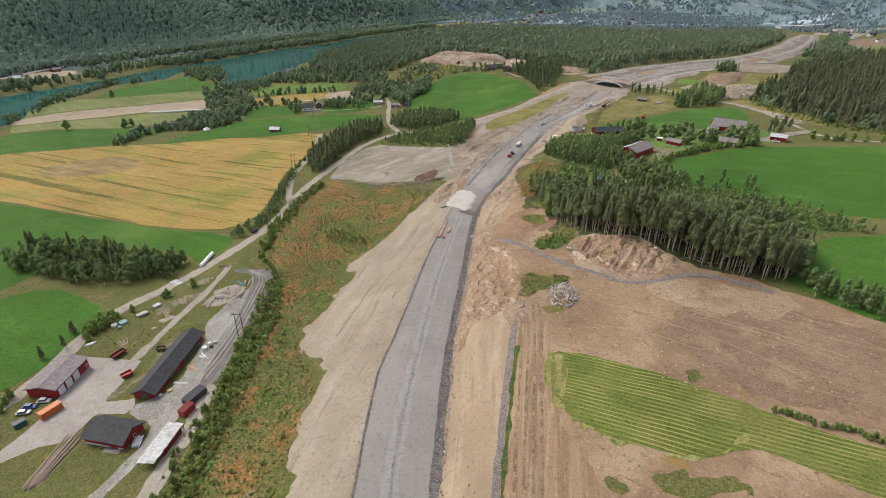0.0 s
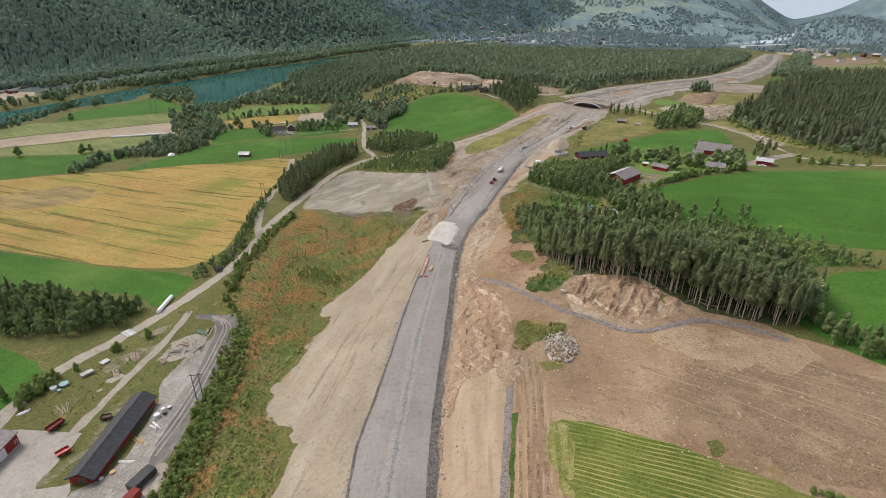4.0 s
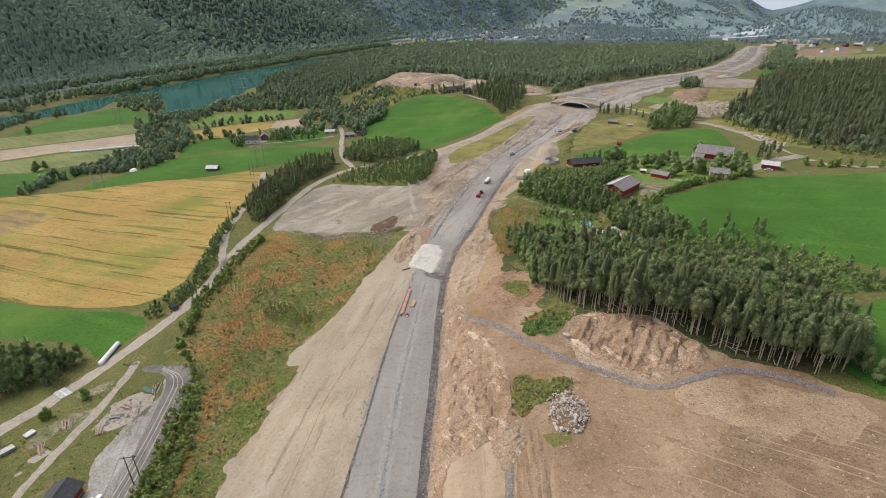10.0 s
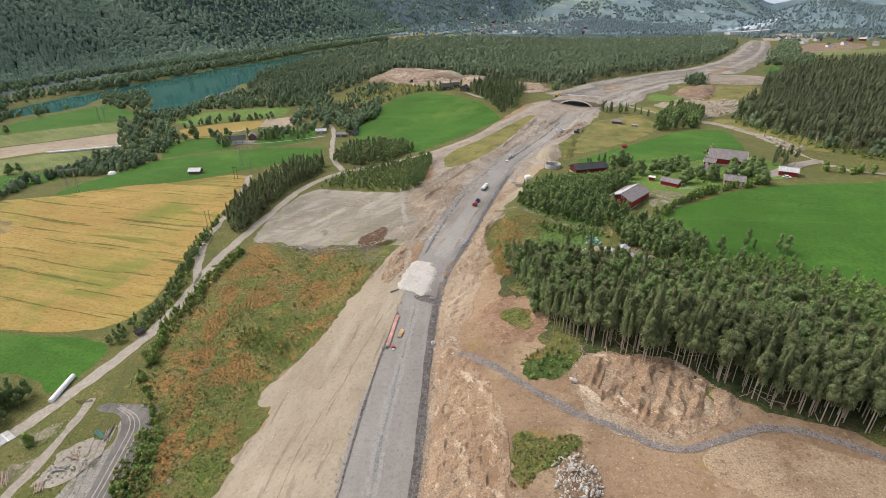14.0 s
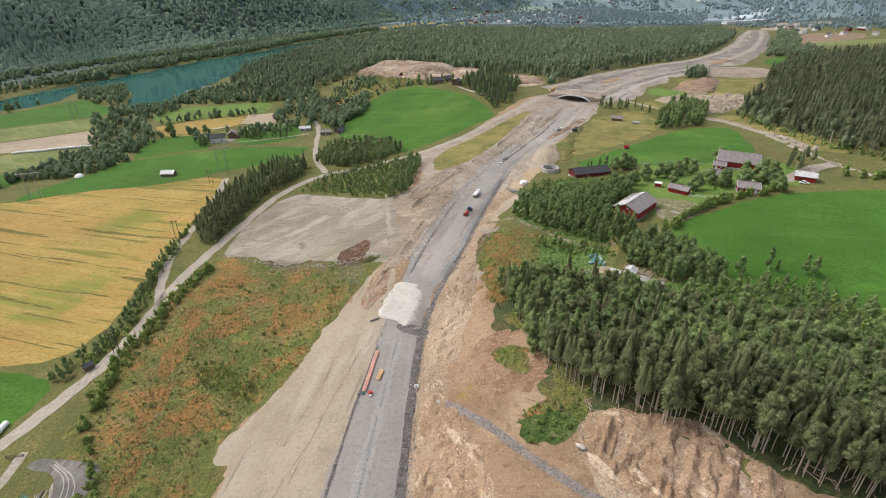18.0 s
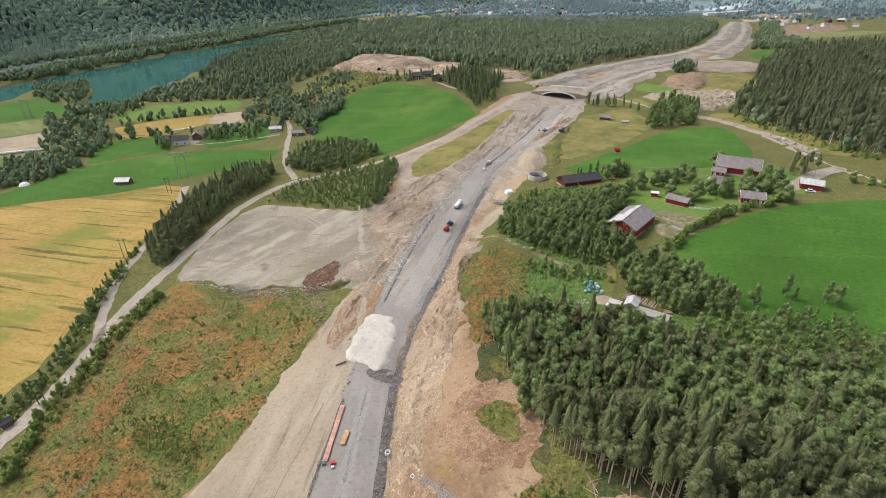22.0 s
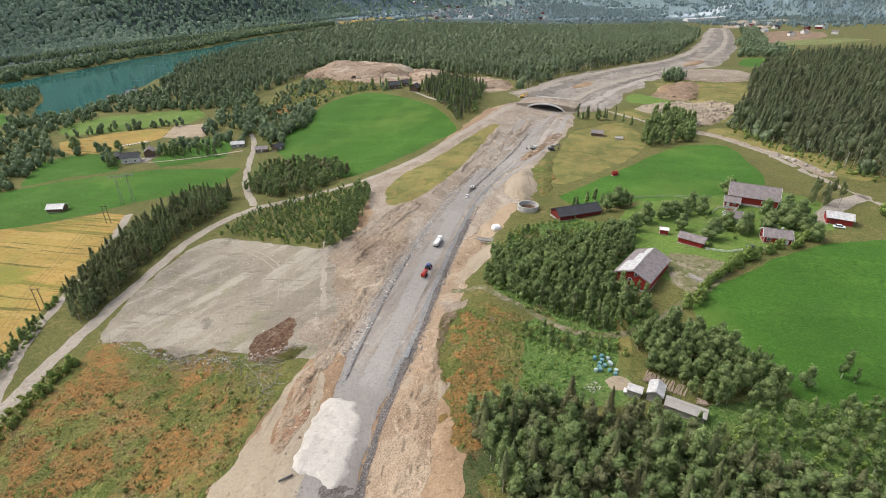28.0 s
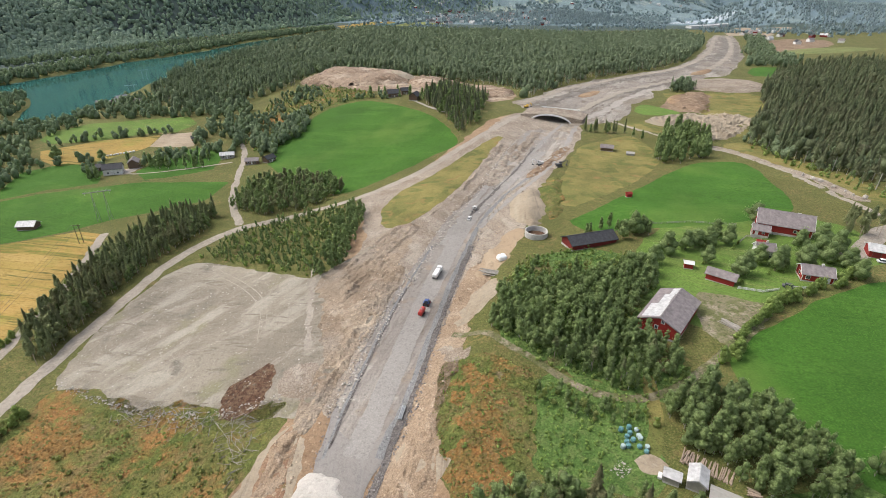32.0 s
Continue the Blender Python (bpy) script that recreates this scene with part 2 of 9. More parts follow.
M["sand"] = earth("sand", [(0.423, 0.367, 0.290), ((0.372, 0.316, 0.244), 0.05, 0.42, 0.62, S, 0), ((0.474, 0.428, 0.350), 0.12, 0.48, 0.68, (1, 0.2, 1), 8), ((0.288, 0.246, 0.198), 0.35, 0.60, 0.68, (1, 0.06, 1), 6), ((0.353, 0.307, 0.248), 0.8, 0.56, 0.68, S, 0), ((0.502, 0.456, 0.377), 1.4, 0.60, 0.70, S, 0)], relief=(0.744, 0.744, 0.368))
M["pale_soil"] = earth("pale_soil", [(0.370, 0.279, 0.199), ((0.288, 0.208, 0.144), 0.03, 0.44, 0.6, S, 0), ((0.413, 0.334, 0.249), 0.045, 0.42, 0.56, S, 0), ((0.442, 0.358, 0.266), 0.12, 0.5, 0.66, S, 0), ((0.259, 0.181, 0.123), 0.5, 0.6, 0.72, S, 0)], relief=(1.0, 0.6, 0.3))
M["soil"] = earth("soil", [(0.370, 0.279, 0.199), ((0.288, 0.208, 0.144), 0.03, 0.44, 0.6, S, 0), ((0.442, 0.353, 0.257), 0.05, 0.5, 0.64, S, 0), ((0.259, 0.181, 0.123), 0.6, 0.60, 0.70, (0.10, 1, 1), 28), ((0.250, 0.172, 0.119), 0.5, 0.58, 0.7, S, 0), ((0.480, 0.392, 0.294), 0.9, 0.60, 0.70, S, 0), ((0.317, 0.239, 0.095), 0.05, 0.63, 0.70, S, 0)], relief=(1.0, 0.8, 0.4))
M["bare_rock"] = earth("bare_rock", [(0.386, 0.313, 0.243), ((0.313, 0.245, 0.186), 0.06, 0.42, 0.6, S, 0), ((0.534, 0.468, 0.394), 0.4, 0.58, 0.66, (1, 0.22, 1), -28), ((0.239, 0.178, 0.131), 0.6, 0.61, 0.69, (1, 0.25, 1), -28), ((0.432, 0.365, 0.292), 2.0, 0.50, 0.64, S, 0), ((0.460, 0.392, 0.319), 0.05, 0.52, 0.62, S, 0)], relief=(0.828, 0.810, 0.619))
M["grey_spoil"] = earth("grey_spoil", [(0.40, 0.345, 0.29), ((0.30, 0.245, 0.195), 0.05, 0.44, 0.58, S, 0), ((0.50, 0.45, 0.385), 0.18, 0.52, 0.64, (1, 0.4, 1), -20), ((0.22, 0.18, 0.145), 0.5, 0.58, 0.68, S, 0), ((0.43, 0.375, 0.315), 2.0, 0.48, 0.62, S, 0), ((0.26, 0.215, 0.175), 1.5, 0.58, 0.68, S, 0)], relief=(0.9, 0.9, 0.55))
M["road_gravel"] = earth("road_gravel", [(0.335, 0.314, 0.298), ((0.29, 0.268, 0.253), 0.06, 0.4, 0.62, S, 0), ((0.38, 0.365, 0.355), 0.35, 0.5, 0.7, (1, 0.03, 1), -2), ((0.25, 0.235, 0.23), 0.8, 0.6, 0.76, (1, 0.06, 1), -2), ((0.35, 0.335, 0.325), 3.0, 0.4, 0.62, S, 0)], relief=(4.0, 0.25, 0.1))
M["dirt_road"] = earth("dirt_road", [(0.42, 0.38, 0.33), ((0.35, 0.31, 0.265), 0.1, 0.4, 0.62, S, 0), ((0.47, 0.435, 0.385), 0.8, 0.45, 0.65, S, 0)], relief=(3.0, 0.3, 0.1))
M["brown_spoil"] = earth("brown_spoil", [(0.29, 0.225, 0.17), ((0.21, 0.155, 0.115), 0.08, 0.42, 0.6, S, 0), ((0.37, 0.30, 0.235), 0.3, 0.5, 0.64, S, 0)])
M["yard_gravel"] = earth("yard_gravel", [(0.46, 0.43, 0.40), ((0.42, 0.392, 0.362), 0.05, 0.42, 0.62, S, 0), ((0.485, 0.457, 0.424), 0.3, 0.48, 0.65, S, 0)], relief=(3.0, 0.25, 0.08))
M["worn_ground"] = earth("worn_ground", [(0.25, 0.215, 0.13), ((0.165, 0.168, 0.068), 0.15, 0.45, 0.58, S, 0), ((0.36, 0.30, 0.215), 0.3, 0.52, 0.62, S, 0), ((0.13, 0.15, 0.055), 0.6, 0.55, 0.65, S, 0)])
M["pale_court"] = earth("pale_court", [(0.40, 0.36, 0.32), ((0.33, 0.295, 0.255), 0.08, 0.45, 0.58, S, 0), ((0.47, 0.43, 0.385), 0.2, 0.52, 0.62, (1, 0.3, 1), -8), ((0.24, 0.22, 0.14), 0.25, 0.6, 0.68, S, 0), ((0.50, 0.465, 0.42), 1.1, 0.58, 0.66, S, 0)], relief=(2.5, 0.4, 0.12))
M["worn_asphalt"] = earth("worn_asphalt", [(0.24, 0.23, 0.22), ((0.17, 0.162, 0.155), 0.1, 0.42, 0.62, S, 0), ((0.33, 0.31, 0.29), 0.5, 0.55, 0.7, (1, 0.12, 1), -8)], relief=(4.0, 0.2, 0.06))
M["pasture"] = earth("pasture", [(0.072, 0.176, 0.023), ((0.054, 0.138, 0.018), 0.02, 0.42, 0.6, S, 0), ((0.098, 0.205, 0.030), 0.10, 0.5, 0.66, (0.15, 1, 1), 20), ((0.054, 0.142, 0.018), 0.6, 0.45, 0.6, S, 0), ((0.090, 0.196, 0.027), 2.0, 0.5, 0.62, S, 0), ((0.115, 0.205, 0.036), 0.012, 0.54, 0.66, S, 0)], relief=(1.5, 0.5, 0.25))
M["far_spoil"] = earth("far_spoil", [(0.386, 0.332, 0.286), ((0.302, 0.253, 0.213), 0.03, 0.44, 0.56, S, 0), ((0.470, 0.414, 0.359), 0.05, 0.52, 0.62, (1, 0.2, 1), 25), ((0.241, 0.196, 0.161), 0.1, 0.55, 0.64, (1, 0.3, 1), 25), ((0.347, 0.286, 0.227), 0.02, 0.54, 0.64, S, 0)], relief=(0.3, 1.0, 1.2))
M["meadow"] = earth("meadow", [(0.18, 0.285, 0.055), ((0.14, 0.23, 0.045), 0.04, 0.4, 0.62, S, 0), ((0.25, 0.28, 0.09), 0.2, 0.5, 0.7, (0.2, 1, 1), 30), ((0.12, 0.18, 0.04), 1.2, 0.48, 0.64, S, 0)], relief=(1.5, 0.35, 0.2))
M["mown"] = earth("mown", [(0.235, 0.255, 0.09), ((0.185, 0.22, 0.07), 0.03, 0.42, 0.6, S, 0), ((0.29, 0.285, 0.12), 0.2, 0.5, 0.66, (0.12, 1, 1), 35)])
M["nettles"] = earth("nettles", [(0.155, 0.25, 0.062), ((0.115, 0.20, 0.048), 0.12, 0.42, 0.6, S, 0), ((0.20, 0.27, 0.082), 0.5, 0.48, 0.62, S, 0), ((0.09, 0.15, 0.04), 1.6, 0.56, 0.66, S, 0), ((0.25, 0.20, 0.095), 0.06, 0.60, 0.68, S, 0)], relief=(0.9, 1.0, 0.8))
M["barley"] = earth("barley", [(0.47, 0.295, 0.09), ((0.42, 0.30, 0.085), 0.02, 0.42, 0.6, S, 0), ((0.28, 0.28, 0.06), 0.022, 0.50, 0.60, S, 0), ((0.50, 0.34, 0.118), 0.2, 0.45, 0.7, (0.07, 1, 1), 14), ((0.17, 0.15, 0.04), 0.22, 0.575, 0.60, (0.03, 1, 1), 14), ((0.22, 0.21, 0.045), 0.10, 0.59, 0.64, (0.06, 1, 1), 14), ((0.34, 0.23, 0.065), 1.0, 0.52, 0.65, (0.3, 1, 1), 14)], relief=(1.6, 0.35, 0.2))
M["lodged_barley"] = earth("lodged_barley", [(0.33, 0.235, 0.11), ((0.42, 0.30, 0.12), 0.08, 0.45, 0.6, S, 0), ((0.24, 0.18, 0.08), 0.2, 0.5, 0.62, (0.1, 1, 1), 14)])
M["stubble"] = earth("stubble", [(0.140, 0.178, 0.033), ((0.11, 0.145, 0.026), 0.04, 0.4, 0.62, S, 0), ((0.185, 0.20, 0.048), 0.9, 0.46, 0.62, (0.04, 1, 1), 16), ((0.20, 0.205, 0.055), 0.06, 0.52, 0.66, S, 0)], relief=(1.6, 0.35, 0.2))


def swaths(material, turn, pitch, colour, low, high):
    """Straw rows of one pitch across a mown field, broken up here and there."""
    nt, b = material.node_tree, material.node_tree.nodes["Principled BSDF"]
    co, rot, wv = nt.nodes.new("ShaderNodeTexCoord"), nt.nodes.new("ShaderNodeMapping"), nt.nodes.new("ShaderNodeTexWave")
    rot.inputs["Rotation"].default_value = (0, 0, radians(turn))
    wv.bands_direction = "Y"
    wv.inputs["Scale"].default_value, wv.inputs["Distortion"].default_value, wv.inputs["Detail"].default_value, wv.inputs["Detail Scale"].default_value = 0.314 / pitch, 1.6, 2, 0.25
    nt.links.new(co.outputs["Object"], rot.inputs[0])
    nt.links.new(rot.outputs[0], wv.inputs["Vector"])
    cut, times = nt.nodes.new("ShaderNodeMapRange"), nt.nodes.new("ShaderNodeMath")
    cut.inputs[1].default_value, cut.inputs[2].default_value, cut.inputs[4].default_value = low, high, 0.9
    times.operation = "MULTIPLY"
    nt.links.new(wv.outputs["Fac"], cut.inputs[0])
    nt.links.new(cut.outputs[0], times.inputs[0])
    nt.links.new(grain(nt, 0.09, 4, 0.36, 0.6, lift=77.0), times.inputs[1])
    nt.links.new(mixed(nt, times.outputs[0], b.inputs["Base Color"].links[0].from_socket, colour), b.inputs["Base Color"])


swaths(M["stubble"], 16, 1.4, (0.33, 0.29, 0.105), 0.70, 0.98)
M["haul_gravel"] = earth("haul_gravel", [(0.372, 0.345, 0.322), ((0.32, 0.292, 0.268), 0.05, 0.42, 0.60, S, 0), ((0.475, 0.44, 0.40), 0.16, 0.50, 0.62, (1, 0.07, 1), 22), ((0.27, 0.238, 0.21), 0.3, 0.56, 0.66, (1, 0.08, 1), 22), ((0.37, 0.315, 0.262), 0.08, 0.55, 0.64, S, 0), ((0.50, 0.47, 0.43), 0.12, 0.63, 0.68, S, 0)], relief=(0.9, 0.9, 0.5))
M["quarry_rock"] = earth("quarry_rock", [(0.40, 0.33, 0.27), ((0.29, 0.225, 0.175), 0.025, 0.46, 0.56, S, 0), ((0.52, 0.46, 0.39), 0.06, 0.53, 0.60, (1, 0.35, 1), 60), ((0.235, 0.18, 0.14), 0.12, 0.56, 0.63, S, 0), ((0.47, 0.405, 0.335), 0.3, 0.55, 0.64, S, 0)], relief=(0.25, 1.0, 1.6))
M["dull_spoil"] = earth("dull_spoil", [(0.29, 0.25, 0.215), ((0.23, 0.195, 0.165), 0.05, 0.42, 0.6, S, 0), ((0.36, 0.32, 0.28), 0.12, 0.5, 0.64, S, 0)], relief=(0.4, 1.0, 1.0))
M["tilled"] = earth("tilled", [(0.295, 0.225, 0.165), ((0.25, 0.185, 0.132), 0.05, 0.42, 0.6, S, 0), ((0.335, 0.26, 0.19), 0.45, 0.50, 0.66, (0.03, 1, 1), 24), ((0.235, 0.18, 0.13), 0.7, 0.52, 0.66, (0.03, 1, 1), 24), ((0.36, 0.28, 0.205), 0.09, 0.54, 0.66, S, 0)])
M["straw"] = earth("straw", [(0.34, 0.30, 0.11), ((0.20, 0.21, 0.055), 0.9, 0.46, 0.58, (1, 0.04, 1), 4), ((0.42, 0.37, 0.17), 0.25, 0.5, 0.64, S, 0), ((0.15, 0.18, 0.045), 0.2, 0.55, 0.68, S, 0)], relief=(1.6, 0.35, 0.2))
M["yellow_grass"] = earth("yellow_grass", [(0.30, 0.25, 0.085), ((0.22, 0.20, 0.065), 0.05, 0.44, 0.58, S, 0), ((0.16, 0.17, 0.05), 0.07, 0.52, 0.62, S, 0), ((0.33, 0.215, 0.085), 0.1, 0.58, 0.68, S, 0)], relief=(1.2, 0.5, 0.3))
M["ploughed"] = earth("ploughed", [(0.44, 0.37, 0.28), ((0.37, 0.30, 0.22), 0.08, 0.4, 0.62, S, 0), ((0.48, 0.41, 0.32), 0.6, 0.45, 0.65, (0.1, 1, 1), 15)])
M["red_bark"] = earth("red_bark", [(0.184, 0.101, 0.062), ((0.258, 0.168, 0.106), 0.25, 0.42, 0.62, S, 0), ((0.110, 0.056, 0.036), 0.9, 0.45, 0.6, S, 0), ((0.331, 0.280, 0.202), 0.4, 0.58, 0.68, S, 0)], relief=(1.4, 0.9, 0.5))
M["path_stone"] = earth("path_stone", [(0.285, 0.235, 0.215), ((0.215, 0.175, 0.16), 0.5, 0.42, 0.6, S, 0), ((0.35, 0.30, 0.275), 2.5, 0.45, 0.62, S, 0)], relief=(2.2, 0.8, 0.3))
M["damp_gravel"] = earth("damp_gravel", [(0.305, 0.292, 0.284), ((0.265, 0.252, 0.245), 0.3, 0.42, 0.62, (1, 0.1, 1), -8), ((0.33, 0.315, 0.305), 1.2, 0.50, 0.64, S, 0)], relief=(4.0, 0.3, 0.1))
M["wheel_track"] = earth("wheel_track", [(0.375, 0.36, 0.346), ((0.35, 0.335, 0.322), 0.3, 0.42, 0.62, S, 0), ((0.39, 0.375, 0.36), 1.2, 0.48, 0.62, S, 0)], relief=(4.0, 0.3, 0.1))
M["edge_gravel"] = earth("edge_gravel", [(0.20, 0.185, 0.18), ((0.13, 0.12, 0.118), 0.6, 0.45, 0.6, S, 0), ((0.36, 0.34, 0.32), 2.2, 0.55, 0.66, S, 0)], relief=(2.5, 0.9, 0.3))
M["white_gravel"] = earth("white_gravel", [(0.66, 0.635, 0.60), ((0.60, 0.575, 0.54), 0.15, 0.42, 0.62, S, 0), ((0.70, 0.675, 0.64), 0.6, 0.5, 0.66, S, 0)], relief=(2.0, 0.5, 0.2))
M["flat_gravel"] = earth("flat_gravel", [(0.361, 0.329, 0.273), ((0.287, 0.258, 0.213), 0.03, 0.45, 0.57, S, 0), ((0.291, 0.279, 0.189), 0.03, 0.575, 0.66, S, 0), ((0.426, 0.398, 0.340), 0.10, 0.52, 0.62, (1, 0.3, 1), 40), ((0.248, 0.221, 0.182), 0.3, 0.57, 0.66, (0.15, 1, 1), 15), ((0.235, 0.215, 0.185), 0.07, 0.60, 0.68, S, 0), ((0.461, 0.434, 0.374), 1.2, 0.60, 0.68, S, 0)], relief=(1.0, 0.8, 0.4))
M["tan_rock"] = earth("tan_rock", [(0.375, 0.325, 0.268), ((0.30, 0.248, 0.198), 0.05, 0.45, 0.58, S, 0), ((0.50, 0.45, 0.385), 0.09, 0.55, 0.65, S, 0), ((0.27, 0.222, 0.178), 0.25, 0.60, 0.68, (1, 0.4, 1), -40), ((0.36, 0.33, 0.295), 0.03, 0.48, 0.60, S, 0), ((0.47, 0.415, 0.345), 0.5, 0.58, 0.66, S, 0)], relief=(0.35, 1.0, 1.0))
M["spruce"] = leafy("spruce", (0.180, 0.222, 0.108), (0.310, 0.358, 0.172), (0.235, 0.225, 0.12), 2.2, 0.76, 0.5)
# haze tint mixed into the needle colour of distant spruce and pine
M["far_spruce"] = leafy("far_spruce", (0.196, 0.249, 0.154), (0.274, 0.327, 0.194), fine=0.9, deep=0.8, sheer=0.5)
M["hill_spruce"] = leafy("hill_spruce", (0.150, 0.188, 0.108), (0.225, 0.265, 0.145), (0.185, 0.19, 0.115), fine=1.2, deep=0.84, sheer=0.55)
M["birch"] = leafy("birch", (0.180, 0.248, 0.100), (0.330, 0.415, 0.170), fine=2.0, deep=0.76, sheer=0.45)
# leaves of the farthest woods, with haze put into the colour
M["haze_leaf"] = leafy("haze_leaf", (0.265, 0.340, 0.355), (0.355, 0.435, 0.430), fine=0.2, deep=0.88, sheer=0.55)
M["bush"] = leafy("bush", (0.195, 0.275, 0.080), (0.350, 0.440, 0.140), fine=2.4, deep=0.78, sheer=0.45)
# distant birch: leaf colours carry a bluish haze tint
M["haze_birch"] = leafy("haze_birch", (0.211, 0.275, 0.165), (0.313, 0.383, 0.220), fine=1.2, deep=0.8, sheer=0.5)
# mountain trees: colours paler and bluer, standing in for haze
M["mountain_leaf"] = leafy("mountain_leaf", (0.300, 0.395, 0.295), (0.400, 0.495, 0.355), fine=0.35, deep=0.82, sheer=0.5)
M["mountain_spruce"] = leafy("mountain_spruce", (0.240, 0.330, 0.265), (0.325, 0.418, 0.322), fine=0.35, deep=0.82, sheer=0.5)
M["scrub_leaf"] = leafy("scrub_leaf", (0.260, 0.325, 0.115), (0.420, 0.485, 0.185), (0.30, 0.29, 0.125), 2.0, 0.88, 0.65)
M["young_leaf"] = leafy("young_leaf", (0.235, 0.335, 0.085), (0.420, 0.530, 0.165), fine=2.4)
M["fern"] = leafy("fern", (0.25, 0.16, 0.066), (0.40, 0.25, 0.10), (0.30, 0.23, 0.11), 3.0, 0.8, 0.5)
M["dry_grass"] = leafy("dry_grass", (0.23, 0.215, 0.085), (0.37, 0.33, 0.15), (0.20, 0.21, 0.075), 3.0)
M["pine_bark"] = plain_paint("pine_bark", (0.45, 0.37, 0.29), 0.9, 0.1)
M["bark"] = plain_paint("bark", (0.20, 0.16, 0.12), 0.9, 0.1)
M["pale_bark"] = plain_paint("pale_bark", (0.50, 0.47, 0.42), 0.8, 0.1)
water, wt, wb = shader("water", 0.06, 0.5)
wt.links.new(mixed(wt, grain(wt, 0.006, 3), (0.026, 0.108, 0.100), (0.040, 0.140, 0.125)), wb.inputs["Base Color"])
bumped(wt, wb, grain(wt, 0.5, 3, 0.2, 0.8), 0.08, 0.1)
M["water"] = water
# reflected sky is put into this water's base colour
M["sky_tint_water"] = plain_paint("sky_tint_water", (0.55, 0.62, 0.66), 0.15, 0.5, scale=0.01)

# ---- the shape of the land ----
def ip(v, xs, ys):
    return np.interp(v, xs, ys)


def bell(x, y, cx, cy, rx, ry):
    return np.exp(-((x - cx) / rx) ** 2 - ((y - cy) / ry) ** 2)


def road_x(y):
    return ip(y, [-200, 60, 130, 200, 260, 320, 390, 460, 540, 620, 760, 900, 1150, 1500, 2400, 4000],
              [-40, -22, -24, -26, -24, -12, 8, 30, 65, 98, 165, 230, 370, 600, 1000, 1700])


def road_z(y):
    return ip(y, [-200, 250, 420, 560, 640, 900, 1500, 2400, 4000], [0, 0, 3, 3, 4, 2, -10, -25, -40])


def plain(y):
    return ip(y, [0, 200, 600, 1200, 2400, 4000], [-16, -20, -22, -25, -30, -40])


def mountain_x(y):
    return ip(y, [-200, 300, 900, 1400, 1900, 2500, 3000, 3400, 3800, 4300, 5000], [-820, -810, -810, -690, -530, -330, 0, 330, 560, 480, 300])


def height0(x, y):
    s, r, low = x - road_x(y), road_z(y), plain(y)
    wide = ip(y, [100, 270, 340, 440, 600, 900], [1, 1.05, 2.0, 2.5, 2.6, 3.5])
    left = r + (low - r) * ip(-s / wide, [9, 18, 45, 75, 125], [0, .12, .62, .8, 1.0])
    rise = ip(y, [0, 150, 230, 330, 420, 560, 700, 1000, 2000], [10, 12, 11, 11, 8, 3, 4, 3, -2])
    right = r + rise * ip(s, [9, 30, 80, 200, 320, 600], [0, .85, 1.1, 1.6, 2.4, 3.5])
    z = np.where(s < 0, left, right)
    z = z + 9 * bell(x, y, 58, 199, 30, 20) + 24 * bell(x, y, -110, 860, 150, 190) + 14 * bell(x, y, -10, 680, 80, 110)
    d = mountain_x(y) - x
    return z + np.where(d > 0, d * ip(d, [0, 120, 500, 1500], [.1, .5, .62, .6]), 0)


def lattice(ix, iy, seed):
    h = np.sin(ix * 127.1 + iy * 311.7 + seed * 74.7) * 43758.5453
    return h - np.floor(h)


def vnoise(x, y, size, seed=0):
    """Smooth noise from -1 to 1 with features of the given size in metres."""
    u, v = np.asarray(x, float) / size, np.asarray(y, float) / size
    i, j = np.floor(u), np.floor(v)
    a, b = u - i, v - j
    a, b = a * a * (3 - 2 * a), b * b * (3 - 2 * b)
    n = (lattice(i, j, seed) * (1 - a) + lattice(i + 1, j, seed) * a) * (1 - b) + (lattice(i, j + 1, seed) * (1 - a) + lattice(i + 1, j + 1, seed) * a) * b
    return 2 * n - 1


def graded(spans):
    """Grid lines from spans (start, end, step at start, step at end)."""
    out = [spans[0][0]]
    for a, b, s0, s1 in spans:
        while out[-1] < b - 1e-6:
            k = (out[-1] - a) / (b - a)
            out.append(min(b, out[-1] + s0 + (s1 - s0) * k))
    return np.array(out)


XS = graded([(-4200, -1500, 120, 45), (-1500, -620, 45, 10), (-620, -270, 9, 6), (-270, -180, 4.5, 2.2), (-180, 130, 2.1, 2.1), (130, 180, 2.2, 3), (180, 420, 4, 9), (420, 1200, 11, 45), (1200, 5200, 45, 110)])
YS = graded([(-60, 60, 10, 3), (60, 400, 2.1, 2.1), (400, 800, 2.4, 7), (800, 2000, 7, 34), (2000, 4900, 30, 90)])
GX, GY = np.meshgrid(XS, YS)


def off_segments(x, y, a, b):
    best = np.full(x.shape, 1e9)
    for (ax, ay), (bx, by) in zip(a, b):
        dx, dy = bx - ax, by - ay
        k = np.clip(((x - ax) * dx + (y - ay) * dy) / (dx * dx + dy * dy + 1e-9), 0, 1)
        best = np.minimum(best, np.hypot(x - ax - k * dx, y - ay - k * dy))
    return best


def within(x, y, p):
    odd = np.zeros(x.shape, bool)
    for (ax, ay), (bx, by) in zip(p, np.roll(p, -1, 0)):
        if ay != by:
            odd ^= ((ay > y) != (by > y)) & (x < (bx - ax) * (y - ay) / (by - ay) + ax)
    return odd


